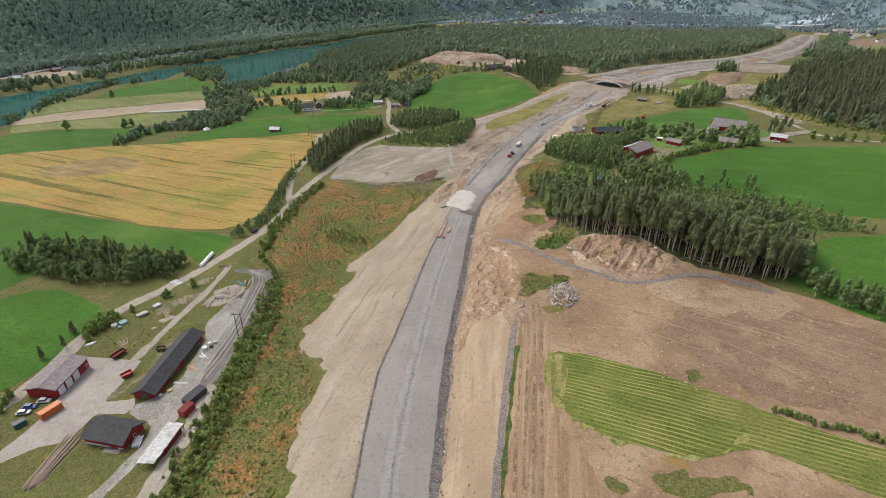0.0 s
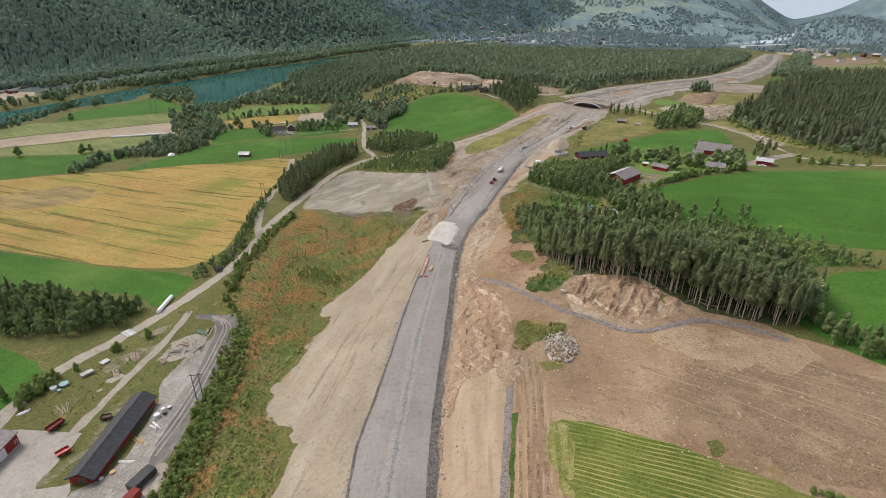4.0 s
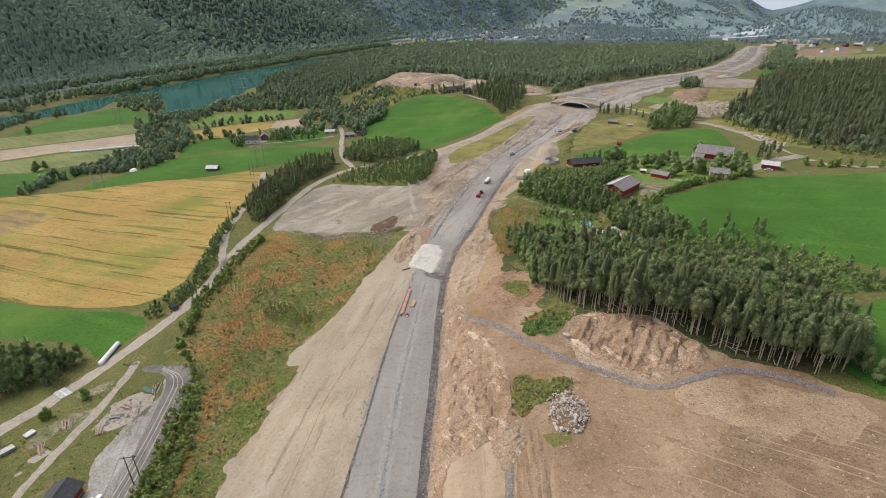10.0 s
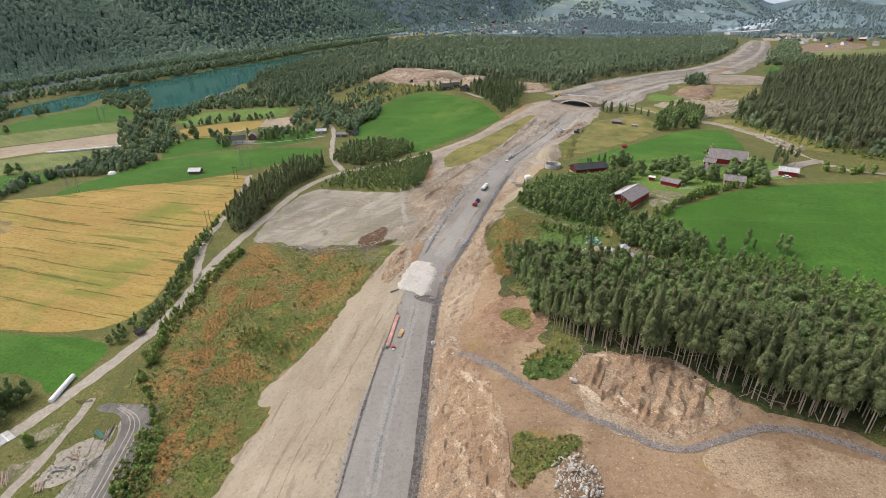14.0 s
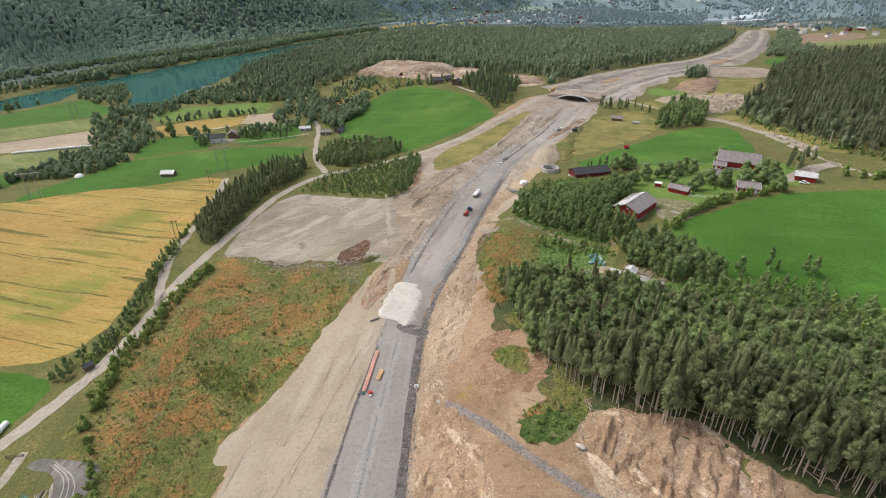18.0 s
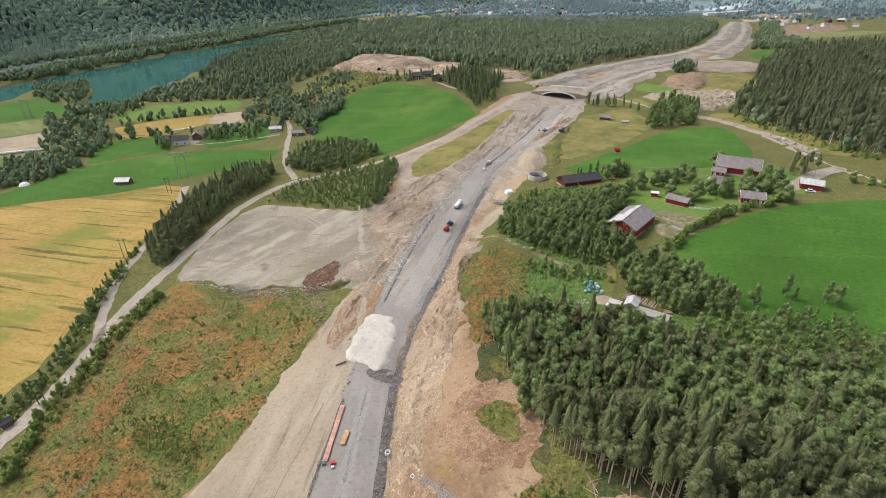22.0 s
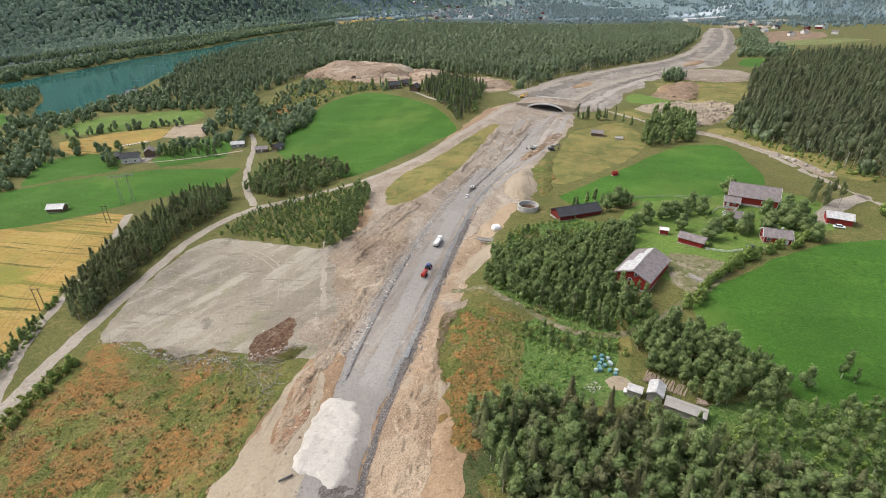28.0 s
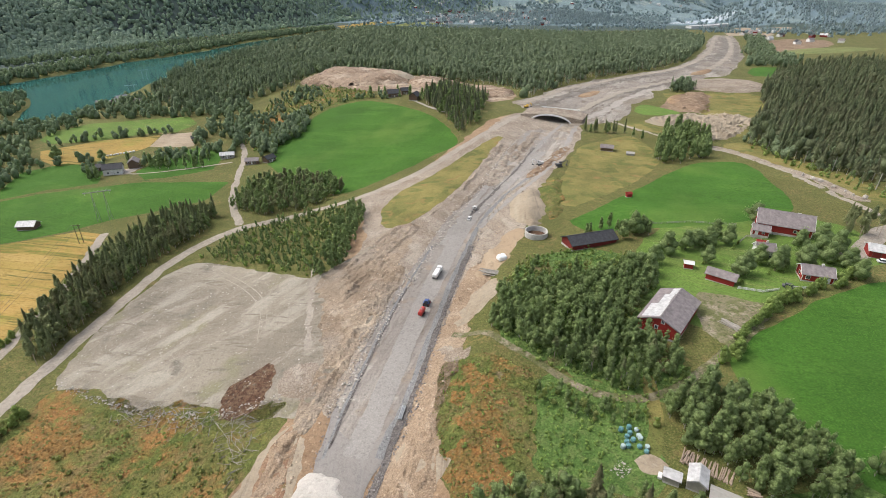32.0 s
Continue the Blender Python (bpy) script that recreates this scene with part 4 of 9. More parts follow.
for k, (f, half, run) in enumerate(((1.0, 1.0, [60, 100, 140, 180, 220, 250, 285, 310, 340, 370, 400]), (0.95, 0.5, [60, 100, 140, 180, 220, 245]), (0.02, 0.35, [60, 80, 105, 125, 150, 200, 240]), (0.14, 0.35, [288, 310, 340, 365]))):
    ribbon("road_edge", across(f, run), half, 6.5, "edge_gravel", "coarse dark stone along the edge of the road bed", "road edge", 20 + k, 0.35)
for k, (zone, mt) in enumerate((([(-146, 158), (-140, 168), (-132, 176), (-137, 182), (-150, 172)], "worn_ground"), ([(-139, 150), (-136, 165), (-142, 160)], "dirt_road"), ([(-128, 168), (-116, 172), (-115, 185), (-124, 190), (-131, 180)], "dirt_road"), ([(-142, 184), (-150, 188), (-141, 198), (-136, 192)], "worn_ground"), ([(-124, 132), (-124, 150), (-130, 146), (-130, 136)], "worn_ground"), ([(-152, 140), (-143, 146), (-148, 152)], "worn_ground"), ([(-126, 112), (-121, 130), (-125, 132), (-130, 114)], "worn_ground"))):
    patch("bare_patch", area_field(zone, 1), 4, mt, "trodden bare patch on the farm ground", "bare ground", 2.4, 3.5)
patch("farm_ground", area_field([(-104, 60), (-100, 90), (-103, 125), (-108, 160), (-111, 198), (-134, 205), (-150, 190), (-162, 165), (-160, 120), (-175, 60)], 1), 2, "rough_grass", "worn grass of the farm yard", "grass", 1.0, 6)
patch("valley_grass", area_field([(-170, 470), (-300, 420), (-420, 380), (-490, 420), (-535, 520), (-565, 580), (-560, 700), (-530, 790), (-440, 720), (-390, 715), (-330, 760), (-200, 740), (-130, 600), (-120, 500)], 1), 2, "rough_grass", "rough grass between the riverside fields", "grass", 4, 15)
patch("barley_field", area_field([(-450, 330), (-440, 350), (-410, 366), (-390, 375), (-345, 398), (-312, 409), (-282, 429), (-235, 439), (-182, 461), (-172, 420), (-167, 385), (-162, 345), (-156, 307), (-153, 281), (-156, 250), (-195, 246), (-279, 258), (-331, 269), (-407, 279)], 1), 4, "barley", "ripe golden barley field with tramlines and green streaks", "field", 0.8, 8)
patch("lodged_barley", area_field([(-360, 318), (-352, 352), (-322, 372), (-290, 360), (-286, 335), (-318, 318)], 1), 5, "lodged_barley", "brown lodged patch in the barley", "barley", 6, 9)
patch("pasture", area_field([(-395, 269), (-326, 265), (-277, 256), (-194, 244), (-157, 243), (-148, 232), (-154, 207), (-166, 219), (-195, 220), (-223, 223), (-225, 191), (-228, 168), (-245, 146), (-420, 160), (-430, 260)], 1), 3, "pasture", "bright green grass field below the barley", "field", 0.8, 8)
patch("pasture", area_field([(-238, 147), (-223, 164), (-209, 176), (-179, 168), (-166, 159), (-163, 143), (-165, 125), (-167, 110), (-179, 97), (-260, 80), (-290, 140)], 1), 3, "pasture", "bright green grass field beside the farm road", "field", 0.8, 6)
STRIPS = [("pasture", [(-312, 410), (-282, 430), (-235, 440), (-202, 456), (-187, 470), (-142, 497), (-137, 531), (-200, 538), (-261, 523), (-286, 501), (-299, 464), (-312, 427)], "bright green grass field with a small grey barn"),
          ("pasture", [(-524, 590), (-544, 657), (-530, 704), (-515, 743), (-510, 770), (-449, 725), (-415, 693), (-423, 669), (-475, 623)], "green riverside field"),
          ("mown", [(-538, 486), (-555, 545), (-535, 580), (-519, 584), (-475, 619), (-419, 666), (-384, 616), (-436, 568), (-478, 537), (-511, 502), (-528, 482)], "light yellow-green mown riverside strip"),
          ("ploughed", [(-525, 470), (-507, 497), (-474, 532), (-434, 564), (-380, 611), (-352, 582), (-355, 549), (-406, 528), (-444, 497), (-477, 467), (-500, 446)], "pale brown ploughed strip"),
          ("mown", [(-496, 442), (-476, 463), (-440, 492), (-401, 521), (-342, 542), (-340, 522), (-352, 490), (-385, 461), (-450, 440), (-474, 420)], "yellow-green mown strip"),
          ("pasture", [(-470, 417), (-447, 436), (-382, 458), (-346, 477), (-333, 462), (-345, 434), (-348, 402), (-390, 378), (-425, 360), (-470, 380)], "green field behind the barley"),
          ("pasture", [(-285, 508), (-263, 528), (-234, 540), (-246, 573), (-285, 587), (-304, 563)], "green field beside the farm"),
          ("barley", [(-327, 620), (-294, 652), (-246, 664), (-241, 628), (-262, 592), (-286, 577), (-311, 596)], "small ripe barley plot"),
          ("ploughed", [(-241, 630), (-246, 668), (-210, 667), (-200, 622)], "small pale ploughed field"),
          ("meadow", [(-349, 652), (-356, 680), (-340, 712), (-292, 722), (-247, 727), (-226, 697), (-236, 671), (-258, 672), (-304, 648), (-332, 640)], "bright light green field behind the farm"),
          ("pasture", [(-219, 562), (-212, 608), (-195, 619), (-165, 600), (-160, 560), (-202, 542)], "green field by the farm lane")]
for mt, zone, lb in STRIPS:
    patch("field", area_field(zone, 0), 3, mt, lb, "field", 0.9, 9)
patch("field_path", line_field([(-300, 545), (-286, 504), (-262, 525), (-205, 540), (-160, 548), (-140, 545)], 0.9), 5, "green_scrub", "dark grassy balk between the fields", "verge", 0.5, 5)
patch("hill_pasture", area_field([(-129, 578), (-111, 676), (-93, 707), (-65, 719), (-34, 684), (-9, 659), (9, 624), (18, 591), (22, 558), (-1, 540), (-24, 512), (-45, 492), (-60, 491), (-81, 519), (-101, 535)], 1), 4, "pasture", "bright green field on the rounded hill", "field", 1, 9)
patch("dry_verge", area_field([(-24, 421), (-26, 452), (-14, 480), (8, 508), (34, 551), (50, 575), (56, 571), (40, 530), (25, 492), (13, 463), (-2, 436), (-11, 421)], 1), 6, "yellow_grass", "strip of dry yellow grass beside the road cutting", "verge", 1, 6)
patch("dry_meadow", area_field([(105, 547), (127, 564), (154, 580), (155, 545), (147, 502), (110, 458), (92, 443), (65, 421), (69, 456), (86, 500)], 1), 3, "yellow_grass", "dry yellow meadow by the cutting", "meadow", 1.5, 8)
patch("pasture", area_field([(63, 409), (71, 414), (101, 441), (145, 484), (167, 503), (189, 505), (199, 496), (187, 452), (177, 421), (168, 409), (145, 402), (128, 400), (100, 398), (71, 395)], 1), 4, "pasture", "bright green wedge of field above the farm", "field", 0.8, 9)
patch("pasture", area_field([(92.7, 314.1), (110.5, 324.2), (135, 336), (148, 342), (180, 346), (230, 345), (300, 300), (260, 220), (150, 235), (117, 255), (95.6, 263), (87, 276.6), (82.1, 287.3), (83.3, 296.2), (84.7, 305.2)], 0), 3, "pasture", "large bright green field below the farm", "field", 0.8, 9)
patch("pasture", area_field([(97, 175), (112, 196), (140, 215), (240, 210), (240, 120), (150, 128), (116, 146), (104, 159)], 1), 3, "pasture", "green field in the lee of the spruce wood", "field", 0.8, 9)
patch("farm_lawn", area_field([(74, 345), (84, 380), (110, 405), (150, 415), (180, 400), (185, 365), (150, 350), (130, 343), (100, 322), (84, 318)], 1), 2, "meadow", "lawn round the red farm buildings", "lawn", 1, 6)
patch("quarry", area_field([(-160, 810), (-150, 905), (-100, 935), (-40, 915), (20, 890), (75, 860), (95, 800), (90, 730), (60, 700), (36, 700), (9, 760), (-35, 740), (-70, 768)], 1), 3, "quarry_rock", "bare tan quarry floor on the wooded hill", "quarry", 3, 10)
patch("dry_meadow", area_field([(226, 740), (297, 752), (352, 737), (292, 625), (245, 636), (180, 625), (150, 600), (215, 560), (262, 590)], 1), 3, "yellow_grass", "dry yellow and brown field behind the farm", "meadow", 2, 10)
patch("rock_bank", area_field([(179, 628), (221, 642), (266, 634), (284, 623), (247, 604), (213, 565), (195, 558), (204, 595), (179, 610)], 1), 4, "sand", "pale blasted bank beyond the meadow", "rock", 3, 8)
patch("rock_bank", area_field([(232, 640), (270, 700), (330, 712), (300, 650), (285, 629), (262, 634)], 1), 4, "yellow_grass", "orange-yellow dry grass beyond the rock bank", "meadow", 4, 9)
patch("rock_shelf", area_field([(-46, 376), (-40, 388), (-26, 398), (-12, 420), (-8, 400), (-18, 358), (-25, 325), (-34, 318), (-38, 345)], 1), 5, "tan_rock", "tan rock shelf between storage ground and road", "rock", 3.0, 5)
patch("red_bark_heap", area_field([(-51, 326), (-48, 322), (-47.7, 314), (-49.5, 306.6), (-53.7, 303.5), (-60, 304.5), (-63.6, 310.6), (-62, 316), (-58, 321), (-54, 324)], 1), 5, "red_bark", "spread of dark red bark on the storage ground", "bark", 1.8, 3)
patch("gravel_mound", area_field([(-47, 319), (-41, 325), (-33, 320.5), (-30, 311.4), (-34, 306.8), (-42, 308.3), (-45.8, 312.3)], 1), 5.5, "grey_spoil", "spread of grey gravel beside the bark", "gravel", 1.8, 3)
patch("yard", area_field([(-158, 133), (-130.6, 132.7), (-128.1, 110.6), (-120.3, 112.4), (-120.8, 115.6), (-116.4, 110.2), (-116.5, 105.9), (-127, 105.2), (-126.3, 98.2), (-127.5, 92.7), (-134.7, 90.7), (-140.7, 84), (-148, 70), (-158, 70), (-144.4, 87.7), (-143.7, 93.9), (-144, 104), (-146, 110.4), (-150, 126)], 0), 4, "yard_gravel", "pale gravel yard between the red sheds", "yard", 0.3, 4)
patch("court", area_field([(-112, 200.7), (-121.6, 201), (-117, 193.6), (-114.2, 184.8), (-117.5, 177.5), (-119, 165.3), (-120, 157), (-114, 149.2), (-111, 133.8), (-109, 122.8), (-111, 114.5), (-116.4, 110.2), (-116.5, 105.9), (-108.6, 104.1), (-104.3, 101.2), (-102.8, 96.2), (-103.2, 90.7), (-103.9, 82.6), (-105.6, 76.3), (-107, 60), (-102.6, 60), (-101.4, 77), (-99.2, 88.3), (-97.6, 101.1), (-99.1, 110.5), (-100, 121), (-98, 140), (-103, 170), (-107, 193)], 1), 4, "pale_court", "pale stony gravel court beside the long shed", "yard", 0.7, 3)
patch("beige_strip", area_field([(-99, 121), (-93.2, 121), (-91, 110), (-88.7, 103), (-87, 82.7), (-85, 66), (-91, 66), (-92.7, 87.8), (-93.7, 102.2)], 1), 4.5, "dirt_road", "beige earth strip behind the shelter", "bare ground", 0.8, 4)
patch("asphalt_lane", area_field([(-107.6, 202.4), (-121, 204), (-132.6, 205), (-131, 200.6), (-121, 199.6), (-114.6, 190), (-110.5, 172), (-104.5, 148), (-102, 121.6), (-95.5, 119.9), (-95.2, 130.2), (-99.4, 147.8), (-102.4, 173.7), (-105.5, 193.2)], 1), 5, "worn_asphalt", "worn grey lane with tyre marks", "lane", 0.4, 5)
for k, off in enumerate((0.0, 1.7, 3.6)):
    ribbon("tyre_track", [(-103.5 + off, 124), (-103.6 + off, 142), (-107 + off * 0.9, 165), (-110.8 + off * 0.9, 184), (-114 + off, 196), (-124, 202 + 0.4 * off)], 0.22, 6, "yard_gravel", "pale dusty tyre mark on the lane", "tyre track", 170 + k, 0.6)
patch("farm_track", line_field([(-137, 206), (-135.1, 200), (-133.8, 185), (-133.3, 173.2), (-134.3, 151.2), (-133.7, 132)], 1.7), 5, "dirt_road", "pale gravel farm track", "track", 0.6, 4)
patch("gravel_road", line_field([(-178, 60), (-162, 100), (-160, 114), (-164, 141), (-165, 162), (-153, 190), (-146, 214), (-140, 234), (-137, 262), (-139, 293), (-138, 318), (-133, 350), (-129, 384), (-126, 410), (-115, 436), (-98, 454), (-70, 464), (-50, 470), (-23, 490), (3, 523), (30, 562), (70, 625), (100, 668)], 2.9), 6, "dirt_road", "pale gravel road along the fields", "road", 0.9, 4)
patch("gravel_road", line_field([(-139, 288), (-147, 305), (-154, 325), (-158, 345), (-160, 370), (-166, 405), (-178, 450)], 2.2), 6, "dirt_road", "side branch of the gravel road", "road", 0.9, 4)
patch("gravel_road", line_field([(-105, 455), (-118, 480), (-127, 505), (-136, 543), (-146, 592), (-160, 625), (-188, 685)], 2.1), 6, "dirt_road", "tan lane leading north past the houses", "road", 0.9, 4)
patch("gravel_road", line_field([(150, 620), (180, 565), (195, 539), (204, 524), (209, 499), (208, 466), (208, 444), (205, 417), (207, 401), (206, 388), (210, 366), (231, 358), (300, 350)], 2.2), 6, "dirt_road", "pale gravel road along the spruce hill", "road", 0.9, 4)
patch("gravel_drive", line_field([(206, 392), (190, 385), (176, 374), (164, 364), (156, 362)], 4), 6, "dirt_road", "pale gravel drive to the garage", "drive", 1.2, 5)
patch("dirt_track", line_field([(-40, 330), (-44, 352), (-47, 372), (-50, 388)], 1.2), 6, "dirt_road", "faint wheel track into the grove", "track", 0.5, 4)
patch("rough_verge", area_field([(211, 425), (216, 470), (211, 510), (200, 545), (236, 560), (240, 500), (240, 440), (228, 410)], 1), 3, "yellow_grass", "rough yellow-brown verge below the spruce hill", "verge", 3, 8)
patch("gravel_verge", line_field([(213, 425), (216, 450), (214, 480), (208, 515), (198, 545)], 4.0), 4, "grey_spoil", "gravel verge beside the road", "gravel", 2, 5)
ribbon("dirt_path", [(8, 330), (12, 328), (17.6, 326.4), (24, 318), (31.6, 310), (38.9, 299.9), (44, 296)], 1.2, 6, "worn_ground", "trodden dirt path along the wood", "path", 7, 0.15)
ribbon("grass_path", [(44, 296), (47.8, 294), (57.5, 292.3), (66.5, 296.2), (74, 301), (82.3, 306.8), (90, 314), (96.2, 321.1)], 1.3, 6, "worn_ground", "overgrown wheel track between the woods", "path", 8, 0.2)
patch("pale_scar", area_field([(-7, 294), (-1, 286), (6, 277), (3, 272), (-5, 271), (-8, 282)], 1), 5, "sand", "pale rock scar beside the ditch", "bare ground", 2.4, 3)
patch("pale_scar", area_field([(4, 327), (14, 320), (14, 313), (5, 317)], 1), 5, "grey_spoil", "grey spoil patch on the scrub", "bare ground", 2.0, 3)
patch("pale_scar", area_field([(8, 332), (14, 352), (24, 362), (27, 354), (18, 340)], 1), 5, "sand", "sandy spoil at the foot of the wood", "bare ground", 2.2, 4)
patch("sandy_slope", area_field([(20, 362), (30, 372), (38, 392), (44, 402), (38, 408), (28, 392), (18, 374)], 1), 5, "smooth_sand", "sandy slope above the cutting", "bare ground", 2.5, 5)
for k, run in enumerate(([(-104, 330), (-80, 340), (-60, 352), (-44, 372)], [(-100, 402), (-85, 388), (-66, 366), (-60, 340)])):
    for off in (0, 2.0):
        ribbon("tyre_track", [(x + off, y + off) for x, y in run], 0.16, 4, "dirt_road", "tyre track across the storage ground", "tyre track", 70 + k, 0.5)
patch("dirt_yard", area_field([(84, 322), (90, 342), (99, 341), (110, 333), (117, 333), (108, 326), (96, 314), (88, 312)], 1), 5, "worn_ground", "trodden yard of pale earth behind the red barn", "yard", 1, 4)
patch("forest_floor", area_field([(7, 235), (15, 214), (27, 200), (44, 188), (60, 182), (73, 176), (86, 171), (97, 173), (112, 186), (112, 210), (90, 240), (64, 255), (40, 262), (20, 268), (8, 255)], 1), 2, "forest_floor", "needle-covered ground under the spruces", "forest floor", 1.5, 5)
patch("far_road", area_field([(77, 697), (90, 655), (110, 600), (125, 608), (150, 618), (172, 637), (187, 681), (225, 720), (240, 758), (286, 795), (351, 860), (380, 868), (453, 982), (550, 1139), (729, 1483), (870, 1770), (830, 1800), (713, 1599), (565, 1309), (427, 1072), (339, 952), (269, 893), (208, 862), (146, 795)], 0), 4, "far_spoil", "raw earthworks of the new road running down the valley", "road", 4, 12)
FAR_STRIPS = [([(84, 690), (146, 780), (208, 845), (275, 882), (345, 944), (432, 1060), (568, 1290), (715, 1580), (830, 1780)], 4.5, "dirt_road", "pale haul road along the forest edge"), ([(120, 640), (165, 705), (222, 775), (290, 830), (372, 915), (448, 1020), (560, 1200), (725, 1510), (850, 1770)], 4.5, "dirt_road", "pale haul road down the middle of the earthworks"),
              ([(130, 625), (160, 660), (185, 700), (215, 735), (245, 775)], 4, "yard_gravel", "pale gravel track on the bridge fill"), ([(100, 680), (150, 755), (200, 815), (262, 858), (330, 915), (420, 1030)], 6, "dull_spoil", "brown soil windrow in the earthworks"),
              ([(205, 740), (255, 800), (330, 870), (400, 935)], 6, "dull_spoil", "brown soil windrow beside the haul road"), ([(450, 1045), (560, 1230), (700, 1480), (800, 1700)], 9, "dull_spoil", "brown soil strip between the far haul roads"), ([(480, 1040), (590, 1235), (740, 1520)], 4, "dull_spoil", "brown bank along the far earthworks")]
for line, half, mt, lb in FAR_STRIPS:
    ribbon("far_road_strip", line, half, 14 + 6 * (mt == "dirt_road"), mt, lb, "road", int(line[0][0]), 0.5)
patch("spoil_ground", area_field([(216, 684), (262, 738), (297, 750), (264, 681), (247, 645), (212, 654)], 1), 4, "brown_spoil", "bare brown soil by the far earthworks", "bare ground", 3, 9)
patch("spoil_ground", area_field([(281, 774), (290, 803), (351, 860), (395, 825), (362, 750), (317, 741)], 1), 5, "grey_spoil", "long grey spoil terrace beside the far road", "spoil", 3, 9)
patch("green_strip", area_field([(183, 660), (203, 691), (214, 672), (225, 642), (183, 637)], 1), 5, "meadow", "strip of young grass beside the earthworks", "grass", 1.5, 8)
patch("far_pasture", area_field([(398, 867), (478, 980), (510, 935), (446, 861)], 1), 4, "pasture", "green field below the wooded hill", "field", 2, 12)
patch("far_ploughed", area_field([(620, 1196), (780, 1450), (902, 1642), (1080, 1680), (900, 1390), (748, 1300), (650, 1195)], 1), 4, "brown_spoil", "bare brown field beside the far road", "field", 3, 30)
patch("far_pasture", area_field([(627, 1190), (767, 1320), (920, 1375), (960, 1330), (840, 1250), (712, 1180)], 1), 5, "mown", "light green field beside the far road", "field", 3, 30)

for k, run in enumerate(([(-37, 238), (-40, 222), (-43, 205), (-46, 187)], [(-44, 200), (-51, 180), (-52, 156), (-53, 135)], [(-44, 235), (-48, 220), (-52, 201)])):
    ribbon("furrow", run, 0.16, 2, "edge_soil", "dark crease washed into the sand bank", "furrow", 140 + k, 0.9)

patch("far_bank_scrub", area_field([(-735, 300), (-725, 700), (-690, 950), (-640, 1150), (-585, 1330), (-515, 1560), (-400, 1850), (-330, 2050), (-420, 2050), (-560, 1750), (-700, 1450), (-800, 1150), (-840, 900), (-840, 300)], 0), 2, "far_wood", "dark scrub between far bank and mountain", "scrub", 10, 40)

# the river
wy = np.concatenate([np.arange(240, 1900, 50), np.arange(1900, 2760, 100)])
left = np.stack([ip(wy, [240, 900, 1300, 2050, 2750], [-705, -640, -550, -340, -20]), wy, plain(wy) - 3.2], 1)
right = np.stack([ip(wy, [240, 560, 700, 900, 1400, 2050, 2750], [-480, -530, -365, -365, -380, -220, 80]), wy, plain(wy) - 3.2], 1)
n = len(wy)
a = np.arange(n - 1)
me = raw_mesh("river", np.concatenate([left, right]), np.concatenate([np.stack([a, a + n, a + n + 1], 1), np.stack([a, a + n + 1, a + 1], 1)]), [M["water"]], smooth=True)
tagged(new("river", me), "broad calm river of green-blue water", "river", kind="structure")


# ---- trees ----
rng = np.random.RandomState(7)


def tube(points, radii, sides=5):
    """Vertices and triangles of a tapering tube along points."""
    v, f = [], []
    for p, r in zip(points, radii):
        for k in range(sides):
            an = 2 * math.pi * k / sides
            v.append((p[0] + r * math.cos(an), p[1] + r * math.sin(an), p[2]))
    for n in range(len(points) - 1):
        for k in range(sides):
            a, b = n * sides + k, n * sides + (k + 1) % sides
            f += [(a, b, b + sides), (a, b + sides, a + sides)]
    return np.array(v), np.array(f)


def joined(parts):
    v, f, count = [], [], 0
    for pv, pf in parts:
        v.append(pv)
        f.append(np.asarray(pf) + count)
        count += len(pv)
    return np.concatenate(v), np.concatenate(f)


def tiered(r, tiers, points, start=0.2, width=0.12, power=0.8):
    """A conifer one metre high: ragged drooping skirts of boughs, each its own star-shaped tent."""
    v, f = [], []
    for t in range(tiers):
        k = t / max(1, tiers - 1)
        z = start + (0.94 - start) * k
        rise = (1.0 - start) / tiers * 1.7
        reach = width * (1.02 - k) ** power * r.uniform(0.85, 1.12) + 0.012
        n, spin = len(v), r.uniform(0, 6.28)
        lean = r.uniform(-0.012, 0.012, 2)
        v.append((lean[0], lean[1], min(1.04, z + rise)))
        for q in range(2 * points):
            an = spin + math.pi * q / points + r.uniform(-0.12, 0.12)
            R = reach * (r.uniform(0.85, 1.3) if q % 2 == 0 else r.uniform(0.42, 0.62))
            v.append((R * math.cos(an), R * math.sin(an), z - (0.35 * R if q % 2 == 0 else -0.1 * R) + r.uniform(-0.006, 0.006)))
        f += [(n, n + 1 + q, n + 1 + (q + 1) % (2 * points)) for q in range(2 * points)]
    return np.array(v), np.array(f)


GOLD = (1 + 5 ** 0.5) / 2
ICO_V = np.array([(-1, GOLD, 0), (1, GOLD, 0), (-1, -GOLD, 0), (1, -GOLD, 0), (0, -1, GOLD), (0, 1, GOLD), (0, -1, -GOLD), (0, 1, -GOLD), (GOLD, 0, -1), (GOLD, 0, 1), (-GOLD, 0, -1), (-GOLD, 0, 1)]) / math.hypot(1, GOLD)
ICO_F = np.array([(0, 11, 5), (0, 5, 1), (0, 1, 7), (0, 7, 10), (0, 10, 11), (1, 5, 9), (5, 11, 4), (11, 10, 2), (10, 7, 6), (7, 1, 8), (3, 9, 4), (3, 4, 2), (3, 2, 6), (3, 6, 8), (3, 8, 9), (4, 9, 5), (2, 4, 11), (6, 2, 10), (8, 6, 7), (9, 8, 1)])


